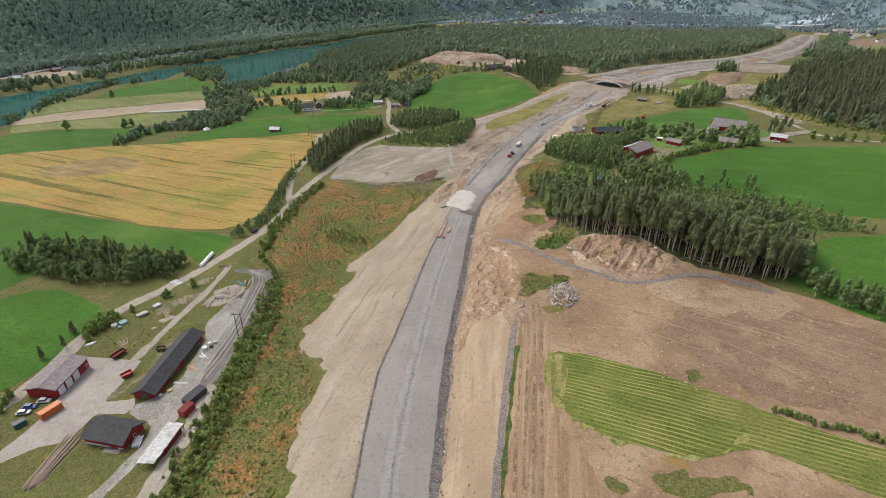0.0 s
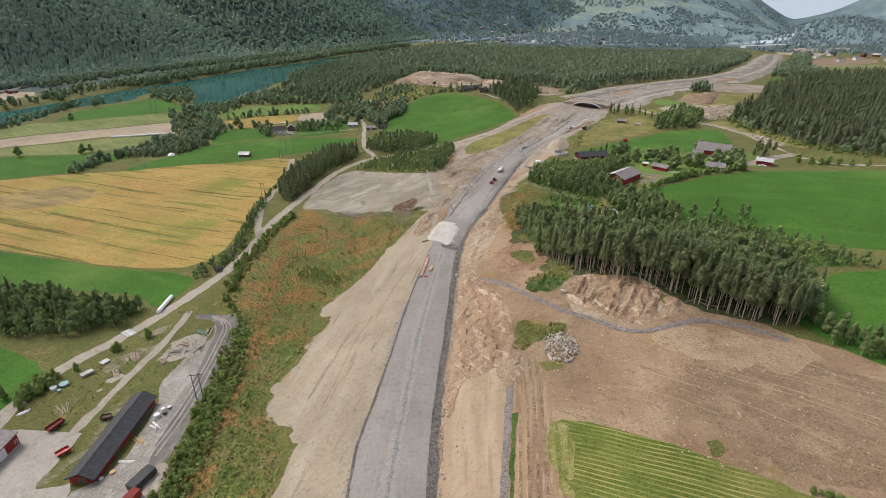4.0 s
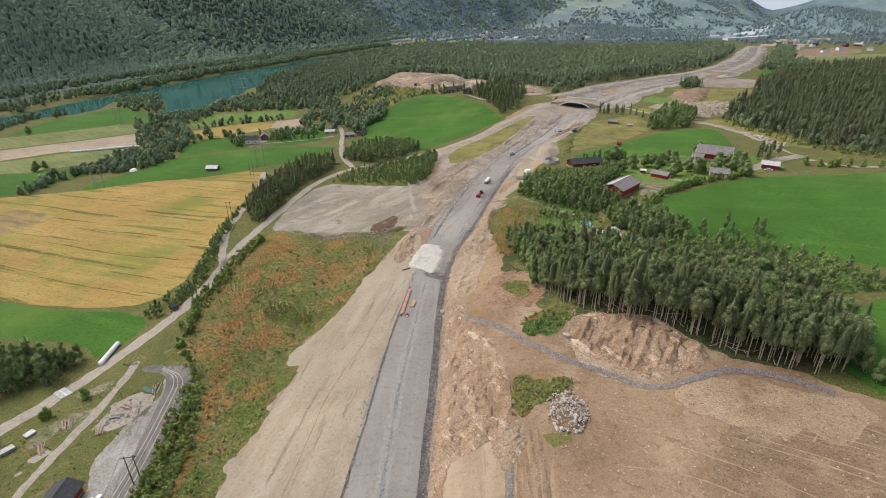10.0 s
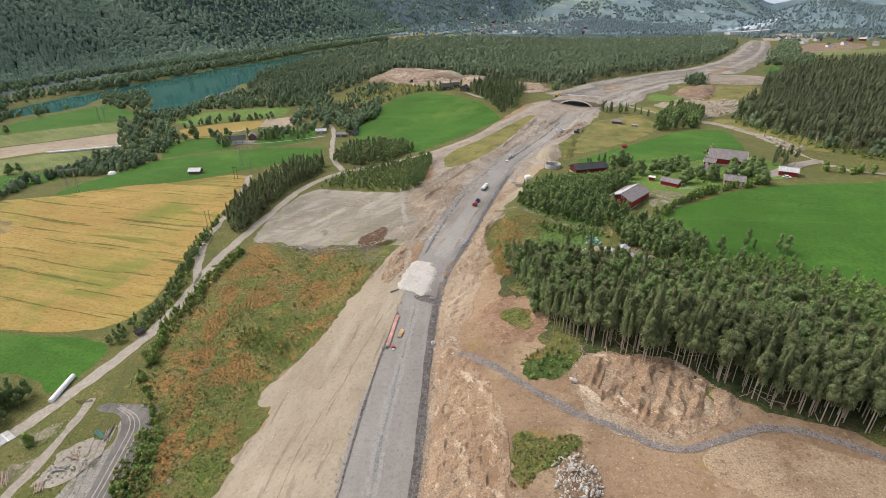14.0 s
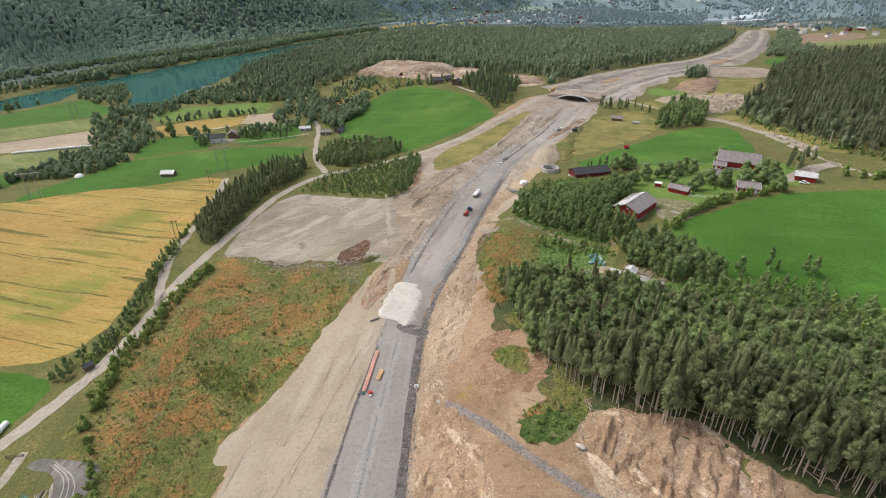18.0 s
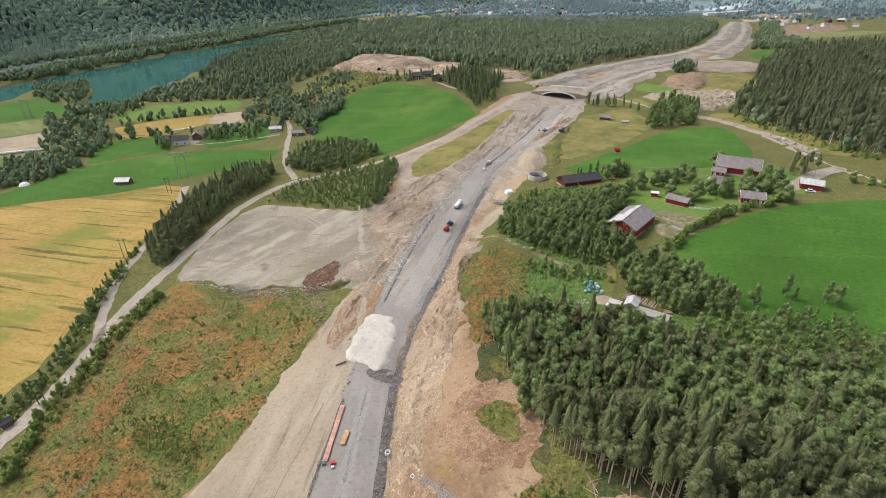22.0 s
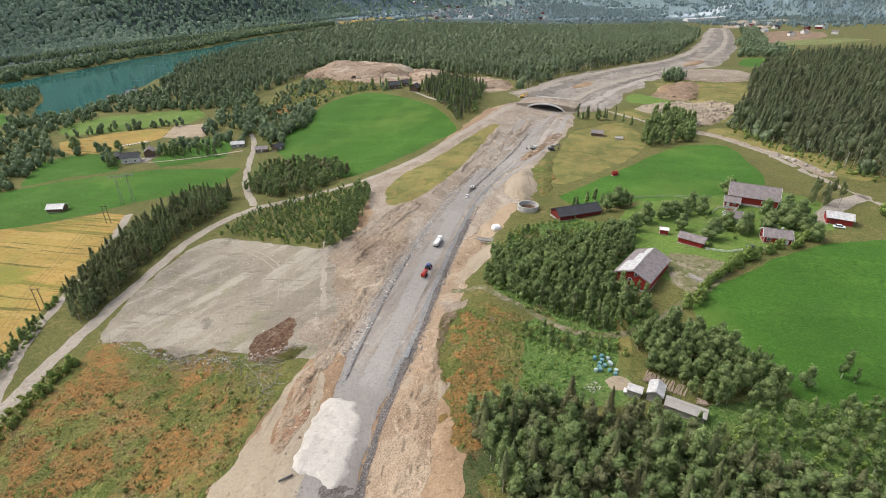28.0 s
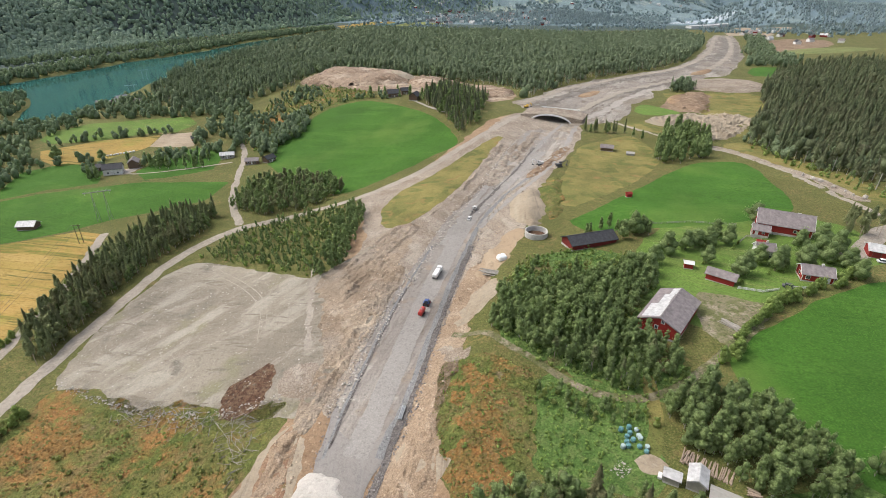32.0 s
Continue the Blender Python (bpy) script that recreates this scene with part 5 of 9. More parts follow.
def clump(r, centre, radius, tall=1.0):
    """One uneven mass of leaves."""
    turn = np.linalg.qr(r.normal(size=(3, 3)))[0]
    v = ICO_V @ turn * r.uniform(0.72, 1.22, (12, 1)) * radius
    v[:, 2] *= tall
    return v + np.array(centre), ICO_F if np.linalg.det(turn) > 0 else ICO_F[:, ::-1]


def clumped_crown(r, clumps=8, leaves=120, low=0.2, width=0.24, size=0.024, tall=1.15, core=0.8):
    """Uneven leaf masses on several boughs inside an egg-shaped outline, wrapped in loose leaves."""
    parts, lv, lf = [], [], []
    for b in range(clumps):
        k = (b + 0.5) / clumps
        off = width * (0.62 - 0.6 * k) * r.uniform(0.4, 1.0) * min(1, 0.5 + 2 * k)
        an = 2.4 * b + r.uniform(-0.6, 0.6)
        c = np.array([off * math.cos(an), off * math.sin(an), low + (0.86 - low) * k + r.uniform(-0.03, 0.03)])
        rad = width * r.uniform(0.42, 0.62) * (1.08 - 0.42 * k)
        parts.append(clump(r, c, rad * core, tall))
        for _ in range(leaves // clumps):
            d = r.normal(size=3)
            d /= np.linalg.norm(d) + 1e-9
            p = c + d * rad * r.uniform(0.72, 1.22) * np.array([1, 1, tall])
            nrm = d + 0.6 * r.normal(size=3)
            t = np.cross(nrm, r.normal(size=3))
            t /= np.linalg.norm(t) + 1e-9
            u = np.cross(nrm / (np.linalg.norm(nrm) + 1e-9), t)
            h, n = size * r.uniform(0.6, 1.4), len(lv)
            lv += [p - t * h, p + t * h * 0.7 - u * h * 0.8, p + t * h * 0.5 + u * h]
            lf.append((n, n + 1, n + 2))
    if lv:
        parts.append((np.array(lv), np.array(lf)))
    return joined(parts)


def limbs(r, count=5):
    parts = [tube([(0, 0, -0.03), (0.006, 0, 0.3), (-0.004, 0.006, 0.6), (0.004, 0, 0.88)], [0.016, 0.012, 0.008, 0.002], 6)]
    for k in range(count):
        z, an = 0.3 + 0.1 * k, r.uniform(0, 6.28)
        L = 0.14 * r.uniform(0.7, 1.2)
        parts.append(tube([(0, 0, z), (0.5 * L * math.cos(an), 0.5 * L * math.sin(an), z + 0.05), (L * math.cos(an), L * math.sin(an), z + 0.12)], [0.006, 0.004, 0.001], 4))
    return joined(parts)


def pole_trunk():
    return tube([(0, 0, -0.03), (0, 0, 0.4), (0, 0, 0.9)], [0.011, 0.008, 0.002], 6)


KINDS = {
    "spruce": [(pole_trunk(), tiered(rng, 16, 10, 0.48, 0.10, 0.65)), (pole_trunk(), tiered(rng, 19, 9, 0.16, 0.16, 0.8)), (pole_trunk(), clumped_crown(rng, 9, 330, 0.50, 0.145, 0.017, 1.4))],
    "birch": [(limbs(rng), clumped_crown(rng, 9, 480, 0.20, w, 0.018, 1.35)) for w in (0.23, 0.28, 0.20)],
    "leafy_tree": [(limbs(rng), clumped_crown(rng, 12, 420, 0.26, w, 0.026, 0.9)) for w in (0.5, 0.56, 0.44)],
    "bush": [(limbs(rng, 3), clumped_crown(rng, 6, 200, 0.12, 0.50, 0.045, 1.1)) for _ in range(3)],
    "spruce_mid": [(pole_trunk(), tiered(rng, 10, 7, q, w, 0.7)) for q, w in ((0.3, 0.12), (0.18, 0.135), (0.42, 0.11))],
    "birch_mid": [(pole_trunk(), clumped_crown(rng, 5, 130, 0.22, w, 0.031, 1.25)) for w in (0.26, 0.32, 0.22)],
    "sapling": [(None, clumped_crown(rng, 3, 44, 0.34, w, 0.032, 1.5)) for w in (0.21, 0.25, 0.19)],
    "bush_low": [(None, clumped_crown(rng, 2, 26, 0.05, 0.62, 0.085, 0.9)) for _ in range(5)],
    "tuft": [(None, clumped_crown(rng, 1, 11, 0.1, 0.9, 0.17, 0.6, 0.75)) for _ in range(5)],
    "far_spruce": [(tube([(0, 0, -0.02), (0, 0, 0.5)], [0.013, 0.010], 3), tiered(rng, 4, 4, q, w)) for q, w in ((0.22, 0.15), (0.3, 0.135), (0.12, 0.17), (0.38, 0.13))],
    "far_pine": [(tube([(0, 0, -0.02), (0, 0, 0.6)], [0.014, 0.011], 3), joined([clump(rng, (0, 0, 0.74), 0.16, 1.5), clump(rng, (0.05, 0.02, 0.58), 0.12, 0.8)])) for _ in range(4)],
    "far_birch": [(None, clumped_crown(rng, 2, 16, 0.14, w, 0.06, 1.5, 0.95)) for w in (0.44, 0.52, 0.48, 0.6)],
    "dot_spruce": [(None, tiered(rng, 2, 4, 0.05, w)) for w in (0.26, 0.3, 0.23)],
    "dot_birch": [(None, clump(rng, (0, 0, 0.42), 0.36, t)) for t in (1.3, 1.1, 1.5, 1.0)],
}
TONE = {"sapling": ("pale_bark", "birch"), "tuft": ("bark", "fern"), "far_pine": ("pale_bark", "far_spruce"), "leafy_tree": ("bark", "birch"), "spruce_mid": ("pine_bark", "spruce"), "birch_mid": ("pale_bark", "birch"), "bush_low": ("bark", "bush"), "spruce": ("pine_bark", "spruce"), "birch": ("pale_bark", "birch"), "bush": ("bark", "bush"), "far_spruce": ("pale_bark", "far_spruce"), "far_birch": ("bark", "haze_birch"),
        "dot_spruce": ("bark", "mountain_spruce"), "dot_birch": ("bark", "mountain_leaf")}


def planted(points, gap, seed=0, count=None, jitter=0.8):
    """Places on a shaken grid inside an outline."""
    r = np.random.RandomState(seed)
    p = np.array(points, float)
    lo, hi = p.min(0), p.max(0)
    x, y = np.meshgrid(np.arange(lo[0], hi[0], gap), np.arange(lo[1], hi[1], gap))
    x, y = x.ravel() + r.uniform(-jitter, jitter, x.size) * gap, y.ravel() + r.uniform(-jitter, jitter, y.size) * gap
    keep = within(x, y, p)
    return np.stack([x[keep], y[keep]], 1)


def along(points, gap, spread, seed=0):
    r = np.random.RandomState(seed)
    p, out = np.array(points, float), []
    for a, b in zip(p[:-1], p[1:]):
        n = max(1, int(np.hypot(*(b - a)) / gap))
        for k in range(n):
            out.append(a + (b - a) * (k + r.uniform(0, 1)) / n + r.uniform(-spread, spread, 2))
    return np.array(out)


def thicket(name, groups, label, category="trees"):
    """One joined stand: groups of (kind, places, low height, high height, and a crown material of its own if any)."""
    V, F, I, mats, count = [], [], [], [], 0
    r = np.random.RandomState(len(name) + len(groups[0][1]))
    for kind, places, low, high, *own in groups:
        tones = (TONE[kind][0], own[0]) if own else TONE[kind]
        for m in tones:
            if M[m] not in mats:
                mats.append(M[m])
        ti, ci = (mats.index(M[m]) for m in tones)
        shapes = KINDS[kind]
        which = r.randint(0, len(shapes), len(places))
        for n, (trunk, crown) in enumerate(shapes):
            at = places[which == n]
            if not len(at):
                continue
            h = r.uniform(low, high, len(at))
            an = r.uniform(0, 6.28, len(at))
            z = np.array([zat(x, y) for x, y in at])
            wide = r.uniform(0.85, 1.2, len(at))
            for part, mi in ((trunk, ti), (crown, ci)):
                if part is None:
                    continue
                v, f = part
                c, s = np.cos(an)[:, None], np.sin(an)[:, None]
                X = (v[None, :, 0] * c - v[None, :, 1] * s) * (h * wide)[:, None] + at[:, :1]
                Y = (v[None, :, 0] * s + v[None, :, 1] * c) * (h * wide)[:, None] + at[:, 1:]
                Z = v[None, :, 2] * h[:, None] + z[:, None]
                V.append(np.stack([X, Y, Z], -1).reshape(-1, 3))
                F.append((f[None] + (np.arange(len(at)) * len(v))[:, None, None]).reshape(-1, 3) + count)
                I.append(np.full(len(at) * len(f), mi))
                count += len(at) * len(v)
    me = raw_mesh(name, np.concatenate(V), np.concatenate(F), mats, np.concatenate(I), True)
    return tagged(new(name, me), label, category, kind="stuff")


MASTERS = {}


def tree(kind, n, x, y, h, label, group):
    """A tree of its own, with trunk and crown as parts."""
    key = (kind, n)
    if key not in MASTERS:
        trunk, crown = KINDS[kind][n]
        MASTERS[key] = (raw_mesh("trunk", trunk[0], trunk[1], [M[TONE[kind][0]]]), raw_mesh("crown", crown[0], crown[1], [M[TONE[kind][1]]], smooth=True))
    names = {"leafy_tree": "garden_tree", "spruce": "spruce_tree", "birch": "birch_tree", "bush": "bush"}
    ob = new(names[kind])
    ob.matrix_world = Matrix.LocRotScale((x, y, zat(x, y)), Euler((0, 0, rng.uniform(0, 6.28))), (h * rng.uniform(0.85, 1.15),) * 2 + (h,))
    for pn, me in zip(("trunk", "crown"), MASTERS[key]):
        part_ob = new(pn, me)
        part_ob.parent = ob
    return tagged(ob, label, "tree" if kind != "bush" else "bush", group)


def stand(kind, places, low, high, label, group, n=None):
    for x, y in places:
        tree(kind, int(rng.choice((0, 1, 2) if n is None else n)), float(x), float(y), float(rng.uniform(low, high)), label, group)


def clear_of(places, *zones):
    keep = np.ones(len(places), bool)
    for z in zones:
        keep &= ~within(places[:, 0], places[:, 1], np.array(z, float))
    return places[keep]


# the spruce wood above the rock cut
edge = [(14, 246), (18, 222), (26, 206), (44, 189), (60, 184), (73, 176), (86, 170), (98, 171), (113, 184), (113, 210), (98, 236), (76, 247), (60, 253), (42, 260), (24, 268), (10, 262)]
wood = planted(edge, 2.15, 1)
order = np.argsort(wood[:, 1] + 0.55 * wood[:, 0])
near, rest = wood[order[:230]], clear_of(wood[order[230:]], [(50, 251), (120, 262), (120, 238), (90, 234), (70, 243)])
stand("spruce", near, 11, 18, "tall dark pine-like spruce with a long bare pale trunk", "spruces of the near wood", (0, 2, 2))
mix = np.random.RandomState(3).uniform(size=len(rest))
deep_in = rest[:, 1] + 0.6 * rest[:, 0] < 240
thicket("spruce_wood", [("spruce_mid", rest[(mix < 0.10) | ((mix < 0.25) & deep_in)], 10, 15), ("birch_mid", rest[(mix >= 0.25) & (mix < 0.6) & deep_in], 9, 15, "spruce"), ("birch_mid", rest[(mix >= 0.10) & (mix < 0.5) & ~deep_in], 7, 12, "spruce"), ("birch_mid", rest[((mix >= 0.5) & ~deep_in) | ((mix >= 0.6) & deep_in)], 7, 13)], "dense mixed wood of dark spruce and birch")
stand("birch", planted([(96, 165), (125, 140), (132, 146), (104, 175)], 3.4, 5), 6, 9, "young birch with pale trunk at the field edge", "birches at the field edge")
shrubland = planted([(60, 250), (85, 262), (110, 262), (140, 235), (150, 215), (112, 215), (90, 240)], 2.4, 9)
thicket("young_wood", [("birch_mid", shrubland[::3], 4, 8, "birch"), ("sapling", shrubland[1::3], 3, 6.5, "young_leaf"), ("bush_low", shrubland[2::3], 0.8, 2.8, "young_leaf")], "light green young birches and bushes", "bushes")
stand("birch", [(50, 262), (47.5, 259), (53, 258.5), (57, 256.5), (61, 255), (45, 264), (64, 257), (55, 261)], 5, 8, "young birch behind the sheds of the glade", "birches behind the sheds")
# woods round the red barn
TRACK = [(15, 322), (30, 306.5), (37.5, 297), (47, 291), (58, 289), (68, 293), (84, 304), (98, 319), (94, 323), (80, 310), (66, 299), (57, 295), (48.5, 297), (40.5, 303), (33, 313), (18, 329)]
w2 = clear_of(planted([(19, 326), (28, 355), (42, 375), (64, 382), (79, 371), (81, 348), (68, 323), (72, 302), (70, 286), (58, 292), (43, 302), (31, 309)], 2.0, 11), [(60, 322), (74, 310), (98, 314), (98, 345), (75, 343)], [(40, 368), (44, 392), (84, 398), (84, 372), (66, 364)], [(82, 300), (86, 330), (110, 330), (110, 310)], TRACK)
edge2 = w2[:, 1] < 312
w2front, w2rest = w2[edge2], w2[~edge2]
stand("birch", w2front[1::3], 4.5, 10, "leafy birch in the wood by the red barn", "birches by the red barn")
thicket("barn_wood_edge", [("sapling", w2front[2::3], 4, 9)], "slender young birches at the edge of the barn wood")
stand("spruce", w2front[::24], 8, 12, "dark spruce among the birches by the red barn", "spruces by the red barn")
open_part = within(w2rest[:, 0], w2rest[:, 1], np.array([(22, 359), (42, 384), (88, 380), (82, 363), (60, 352), (28, 346)], float))
w2open, w2rest = w2rest[open_part], w2rest[~open_part]
thicket("barn_shrubs", [("bush_low", w2open[::2], 1.0, 2.8, "scrub_leaf"), ("sapling", w2open[1::4], 3, 6, "scrub_leaf"), ("birch_mid", w2open[3::12], 5, 8)], "light shrubs and young trees between wood and low barn", "bushes")
thicket("barn_wood", [("sapling", w2rest[::2], 5, 10), ("birch_mid", w2rest[1::4], 6, 10), ("birch_mid", w2rest[3::4], 5, 9)], "dense leafy wood beside the red barn")
thicket("barn_underwood", [("bush_low", clear_of(planted([(19, 328), (28, 355), (42, 375), (64, 382), (79, 371), (81, 348), (68, 323), (72, 302), (70, 286), (58, 292), (43, 302), (31, 309)], 2.3, 141), [(60, 322), (74, 310), (98, 314), (98, 345), (75, 343)]), 0.8, 2.4)], "light green undergrowth in the wood by the red barn", "bushes")
w2b = np.concatenate([planted([(57, 293), (72, 300), (84, 288), (93, 272), (91, 264), (83, 262), (69, 264), (60, 277)], 2.4, 12), np.array([(105, 250), (108.5, 271), (110.5, 269), (119, 267), (121, 265), (122.5, 268), (100, 256), (97, 268)])])
w2b = clear_of(w2b, TRACK)
stand("birch", w2b[::3], 6, 10.5, "grey-green birch in the belt below the barn", "birches below the barn")
thicket("belt_birches", [("birch_mid", w2b[1::3], 6, 10.5), ("birch_mid", w2b[2::3], 5, 9)], "dense grey-green birches filling the belt below the barn")
stand("bush", along([(82, 303), (91, 312), (110, 328), (127, 338), (146, 345), (158, 350)], 2.2, 1.6, 13), 3, 6, "round green bush along the field edge", "bushes along the field")
# belt along the gravel road and the grove
belt = planted([(-140, 337), (-152, 353), (-160, 385), (-160, 415), (-158, 445), (-146, 474), (-124, 472), (-121, 446), (-132, 420), (-138, 385), (-136, 352)], 2.6, 14)
belt_near, belt_far = belt[belt[:, 1] < 430], belt[belt[:, 1] >= 430]
thicket("spruce_belt", [("spruce_mid", belt_far[::3], 9, 14), ("birch_mid", belt_far[1::3], 7, 11, "spruce"), ("birch_mid", belt_far[2::3], 6, 10)], "belt of dark trees along the gravel road")
stand("spruce", belt_near[::5], 10, 14, "dark spruce in the belt along the gravel road", "spruces along the gravel road", (1, 2, 2))
thicket("road_belt", [("birch_mid", belt_near[1::5], 7, 12, "spruce"), ("birch_mid", belt_near[2::5], 6, 11, "spruce"), ("spruce_mid", belt_near[3::5], 9, 13), ("birch_mid", belt_near[4::5], 5, 9)], "dense mixed belt of trees along the gravel road")
grove = planted([(-112, 416), (-106, 430), (-96, 446), (-68, 460), (-42, 460), (-34, 447), (-34, 415), (-36, 390), (-46, 378), (-72, 395), (-97, 411)], 2.3, 15)
edge_side = grove[:, 0] > -46
thicket("grove", [("sapling", grove[~edge_side][::2], 3, 6), ("bush_low", grove[~edge_side][1::4], 1.5, 3.5, "young_leaf"), ("sapling", grove[~edge_side][3::4], 4, 8), ("birch_mid", grove[edge_side][::2], 6, 10)], "dense grove of young birches beside the storage ground")
lane = planted([(-119, 480), (-119, 527), (-101, 532), (-66, 520), (-52, 496), (-71, 474), (-97, 466)], 3.3, 16)
thicket("lane_wood", [("birch_mid", lane[::2], 5, 9), ("birch_mid", lane[1::4], 8, 12, "spruce"), ("birch_mid", lane[3::4], 8, 12)], "leafy wood by the lane")
thicket("barley_hedge", [("birch_mid", along([(-160, 345), (-158, 330), (-155, 312), (-149, 290), (-146, 270), (-148, 250), (-152, 238)], 1.3, 3.0, 17), 3.5, 7), ("bush_low", along([(-158, 340), (-153, 305), (-146, 285), (-144, 268), (-146, 246)], 1.5, 3.0, 18), 1.5, 3.5)], "dense green hedge between barley and road", "hedge")
thicket("barley_hedge", [("bush", along([(-166, 415), (-163, 380), (-161, 350)], 3.5, 1.5, 27), 2, 4)], "low green hedge between barley and road", "hedge")
stand("bush", along([(-126, 222), (-130, 240), (-133, 256), (-133, 280), (-131, 300), (-128, 318)], 2.0, 2.6, 18), 2.0, 5, "bush on the bank of the gravel road", "bushes on the road bank")
stand("bush", along([(-82, 66), (-87, 90), (-90, 110), (-93, 130), (-98, 158), (-103, 188), (-108, 200), (-120, 212), (-126, 222)], 2.0, 2.6, 19), 1.6, 4.0, "leafy bush on the bank above the lane", "bushes above the lane")
thicket("hedge_wood", [("spruce_mid", planted([(-165, 206), (-199, 208), (-250, 212), (-250, 194), (-200, 186)], 8.0, 29), 9, 13), ("birch_mid", planted([(-158, 196), (-162, 210), (-176, 209), (-199, 212), (-225, 216), (-250, 214), (-250, 190), (-225, 186), (-200, 180), (-178, 183)], 3.0, 20), 4.5, 12)], "leafy trees between the two green fields")
stand("birch", along([(-168, 128), (-166, 140), (-170, 150)], 4, 3, 21), 5, 8, "grey-green tree by the gravel road", "trees by the farm road")
stand("bush", planted([(12, 190), (21, 189), (27, 194), (22, 203), (12, 200)], 2.3, 98), 0.8, 1.8, "low green bush on the knoll", "bushes on the knoll")
stand("bush", [(18.5, 169), (20.5, 167.5), (21.8, 166.2), (9.5, 170)], 0.8, 1.4, "low green bush beside the stone heap", "bushes on the knoll")
tufts = planted([(6.5, 171), (14, 169), (22, 170), (26, 166.5), (20, 163), (14, 160), (9.5, 154.8), (5.7, 155)], 1.2, 99)
thicket("knoll_tufts", [("tuft", tufts[::2], 0.4, 0.9, "dry_grass"), ("tuft", tufts[1::4], 0.4, 0.9, "fern"), ("tuft", tufts[3::4], 0.4, 1.0, "scrub_leaf")], "dry and green tufts above the stone heap", "scrub")
stand("bush", along([(69, 106), (76, 103), (84, 100.5), (90, 98), (100, 92)], 0.65, 0.8, 121), 1.2, 2.4, "dark green bush in the row along the mown field", "bushes along the mown field")
stand("bush", [(54, 116), (53, 117), (55.2, 116.6), (30, 88), (31, 87), (22, 90), (33, 85.5), (60, 113)], 0.35, 0.8, "small green tuft on the bare soil", "tufts on the bare soil")
# scrub on the cleared slope
scrub = planted([(-86, 62), (-94, 119), (-105, 190), (-126, 215), (-128, 270), (-110, 312), (-60, 305), (-52, 275), (-62, 235), (-82, 205), (-72, 178), (-80, 150), (-60, 120), (-52, 70)], 2.9, 22)
pick = np.random.RandomState(5).uniform(size=len(scrub))
thicket("scrub", [("bush_low", scrub[pick < 0.3], 0.5, 1.3, "scrub_leaf"), ("bush_low", scrub[pick > 0.93], 1.4, 2.8, "scrub_leaf")], "low green scrub on the cleared slope", "scrub")
thicket("slope_saplings", [("sapling", planted([(-100, 244), (-91, 246), (-80, 236), (-70, 233), (-73, 225), (-84, 230), (-96, 236)], 1.7, 93), 2.5, 5.0, "scrub_leaf"), ("sapling", planted([(-112, 262), (-104, 268), (-98, 258), (-106, 250)], 2.4, 94), 2.0, 3.5, "scrub_leaf")], "feathery young birches in a clump on the cleared slope", "bushes")
low = planted([(-86, 62), (-94, 119), (-105, 190), (-128, 215), (-131, 270), (-122, 320), (-98, 314), (-60, 306), (-46, 302), (-50, 275), (-60, 235), (-80, 205), (-70, 178), (-78, 150), (-58, 120), (-51, 70)], 1.45, 143)
spread = vnoise(low[:, 0], low[:, 1], 24, 71) + 0.7 * vnoise(low[:, 0], low[:, 1], 5, 72) + 0.5 * np.exp(-((low[:, 0] - np.interp(low[:, 1], [60, 130, 200, 280, 320], [-77, -85, -99, -118, -124])) / 8) ** 2) + np.random.RandomState(73).uniform(-0.35, 0.35, len(low))
thicket("fern_scrub", [("tuft", low[spread > 0.55], 0.4, 0.95), ("tuft", low[(spread > 0.3) & (spread <= 0.55)], 0.3, 0.8, "dry_grass"), ("tuft", low[(spread > -0.35) & (spread <= 0.3)][::2], 0.35, 0.9, "scrub_leaf"), ("bush_low", low[spread < -0.55][::2], 0.7, 1.5, "scrub_leaf")], "withered rusty fern among green scrub on the cleared slope", "scrub")
low = planted([(3, 313), (8, 318), (19, 315), (31, 306), (27, 289), (21, 271), (9, 249), (6, 261), (1, 292)], 1.4, 144)
spread = vnoise(low[:, 0], low[:, 1], 9, 74) + np.random.RandomState(75).uniform(-0.4, 0.4, len(low))
thicket("fern_scrub", [("tuft", low[spread > 0.15], 0.35, 0.8), ("tuft", low[(spread > -0.1) & (spread <= 0.15)], 0.3, 0.7, "dry_grass"), ("tuft", low[spread <= -0.1], 0.3, 0.9, "scrub_leaf")], "rusty fern and green scrub beside the road", "scrub")
nettle = np.concatenate([planted([(31, 304), (43, 300), (57, 292), (51, 282), (46, 284), (44, 276), (40, 267), (26, 270), (23, 280), (25, 300)], 2.0, 94), planted([(23, 270), (8, 250), (2, 290), (6, 315), (23, 310)], 4.2, 142)])
thicket("nettle_bushes", [("bush_low", nettle, 0.5, 1.5, "young_leaf")], "low bright green bushes and nettles in the glade", "bushes")
knoll = planted([(5, 225), (11, 230), (18, 225), (16, 215), (11, 214)], 1.8, 95)
bankside = planted([(10, 244), (14, 250), (24, 236), (28, 218), (31, 204), (27, 194), (20, 191), (12, 192), (11, 198), (19, 203), (23, 211), (24, 223), (21, 234), (12, 240)], 1.6, 96)
thicket("undergrowth", [("tuft", knoll[::2], 0.4, 0.9, "dry_grass"), ("tuft", knoll[1::2], 0.4, 1.0, "scrub_leaf"), ("bush_low", bankside[::3], 0.4, 1.3, "young_leaf"), ("tuft", bankside[1::3], 0.4, 1.0, "scrub_leaf"), ("tuft", bankside[2::3], 0.4, 0.9, "dry_grass")], "green undergrowth at the corner of the wood", "bushes")
strip = planted([(-108, 200), (-107, 180), (-99, 149), (-93, 123), (-87, 103), (-82, 64), (-75, 64), (-80, 112), (-86, 137), (-90, 161), (-99, 189)], 1.55, 118)
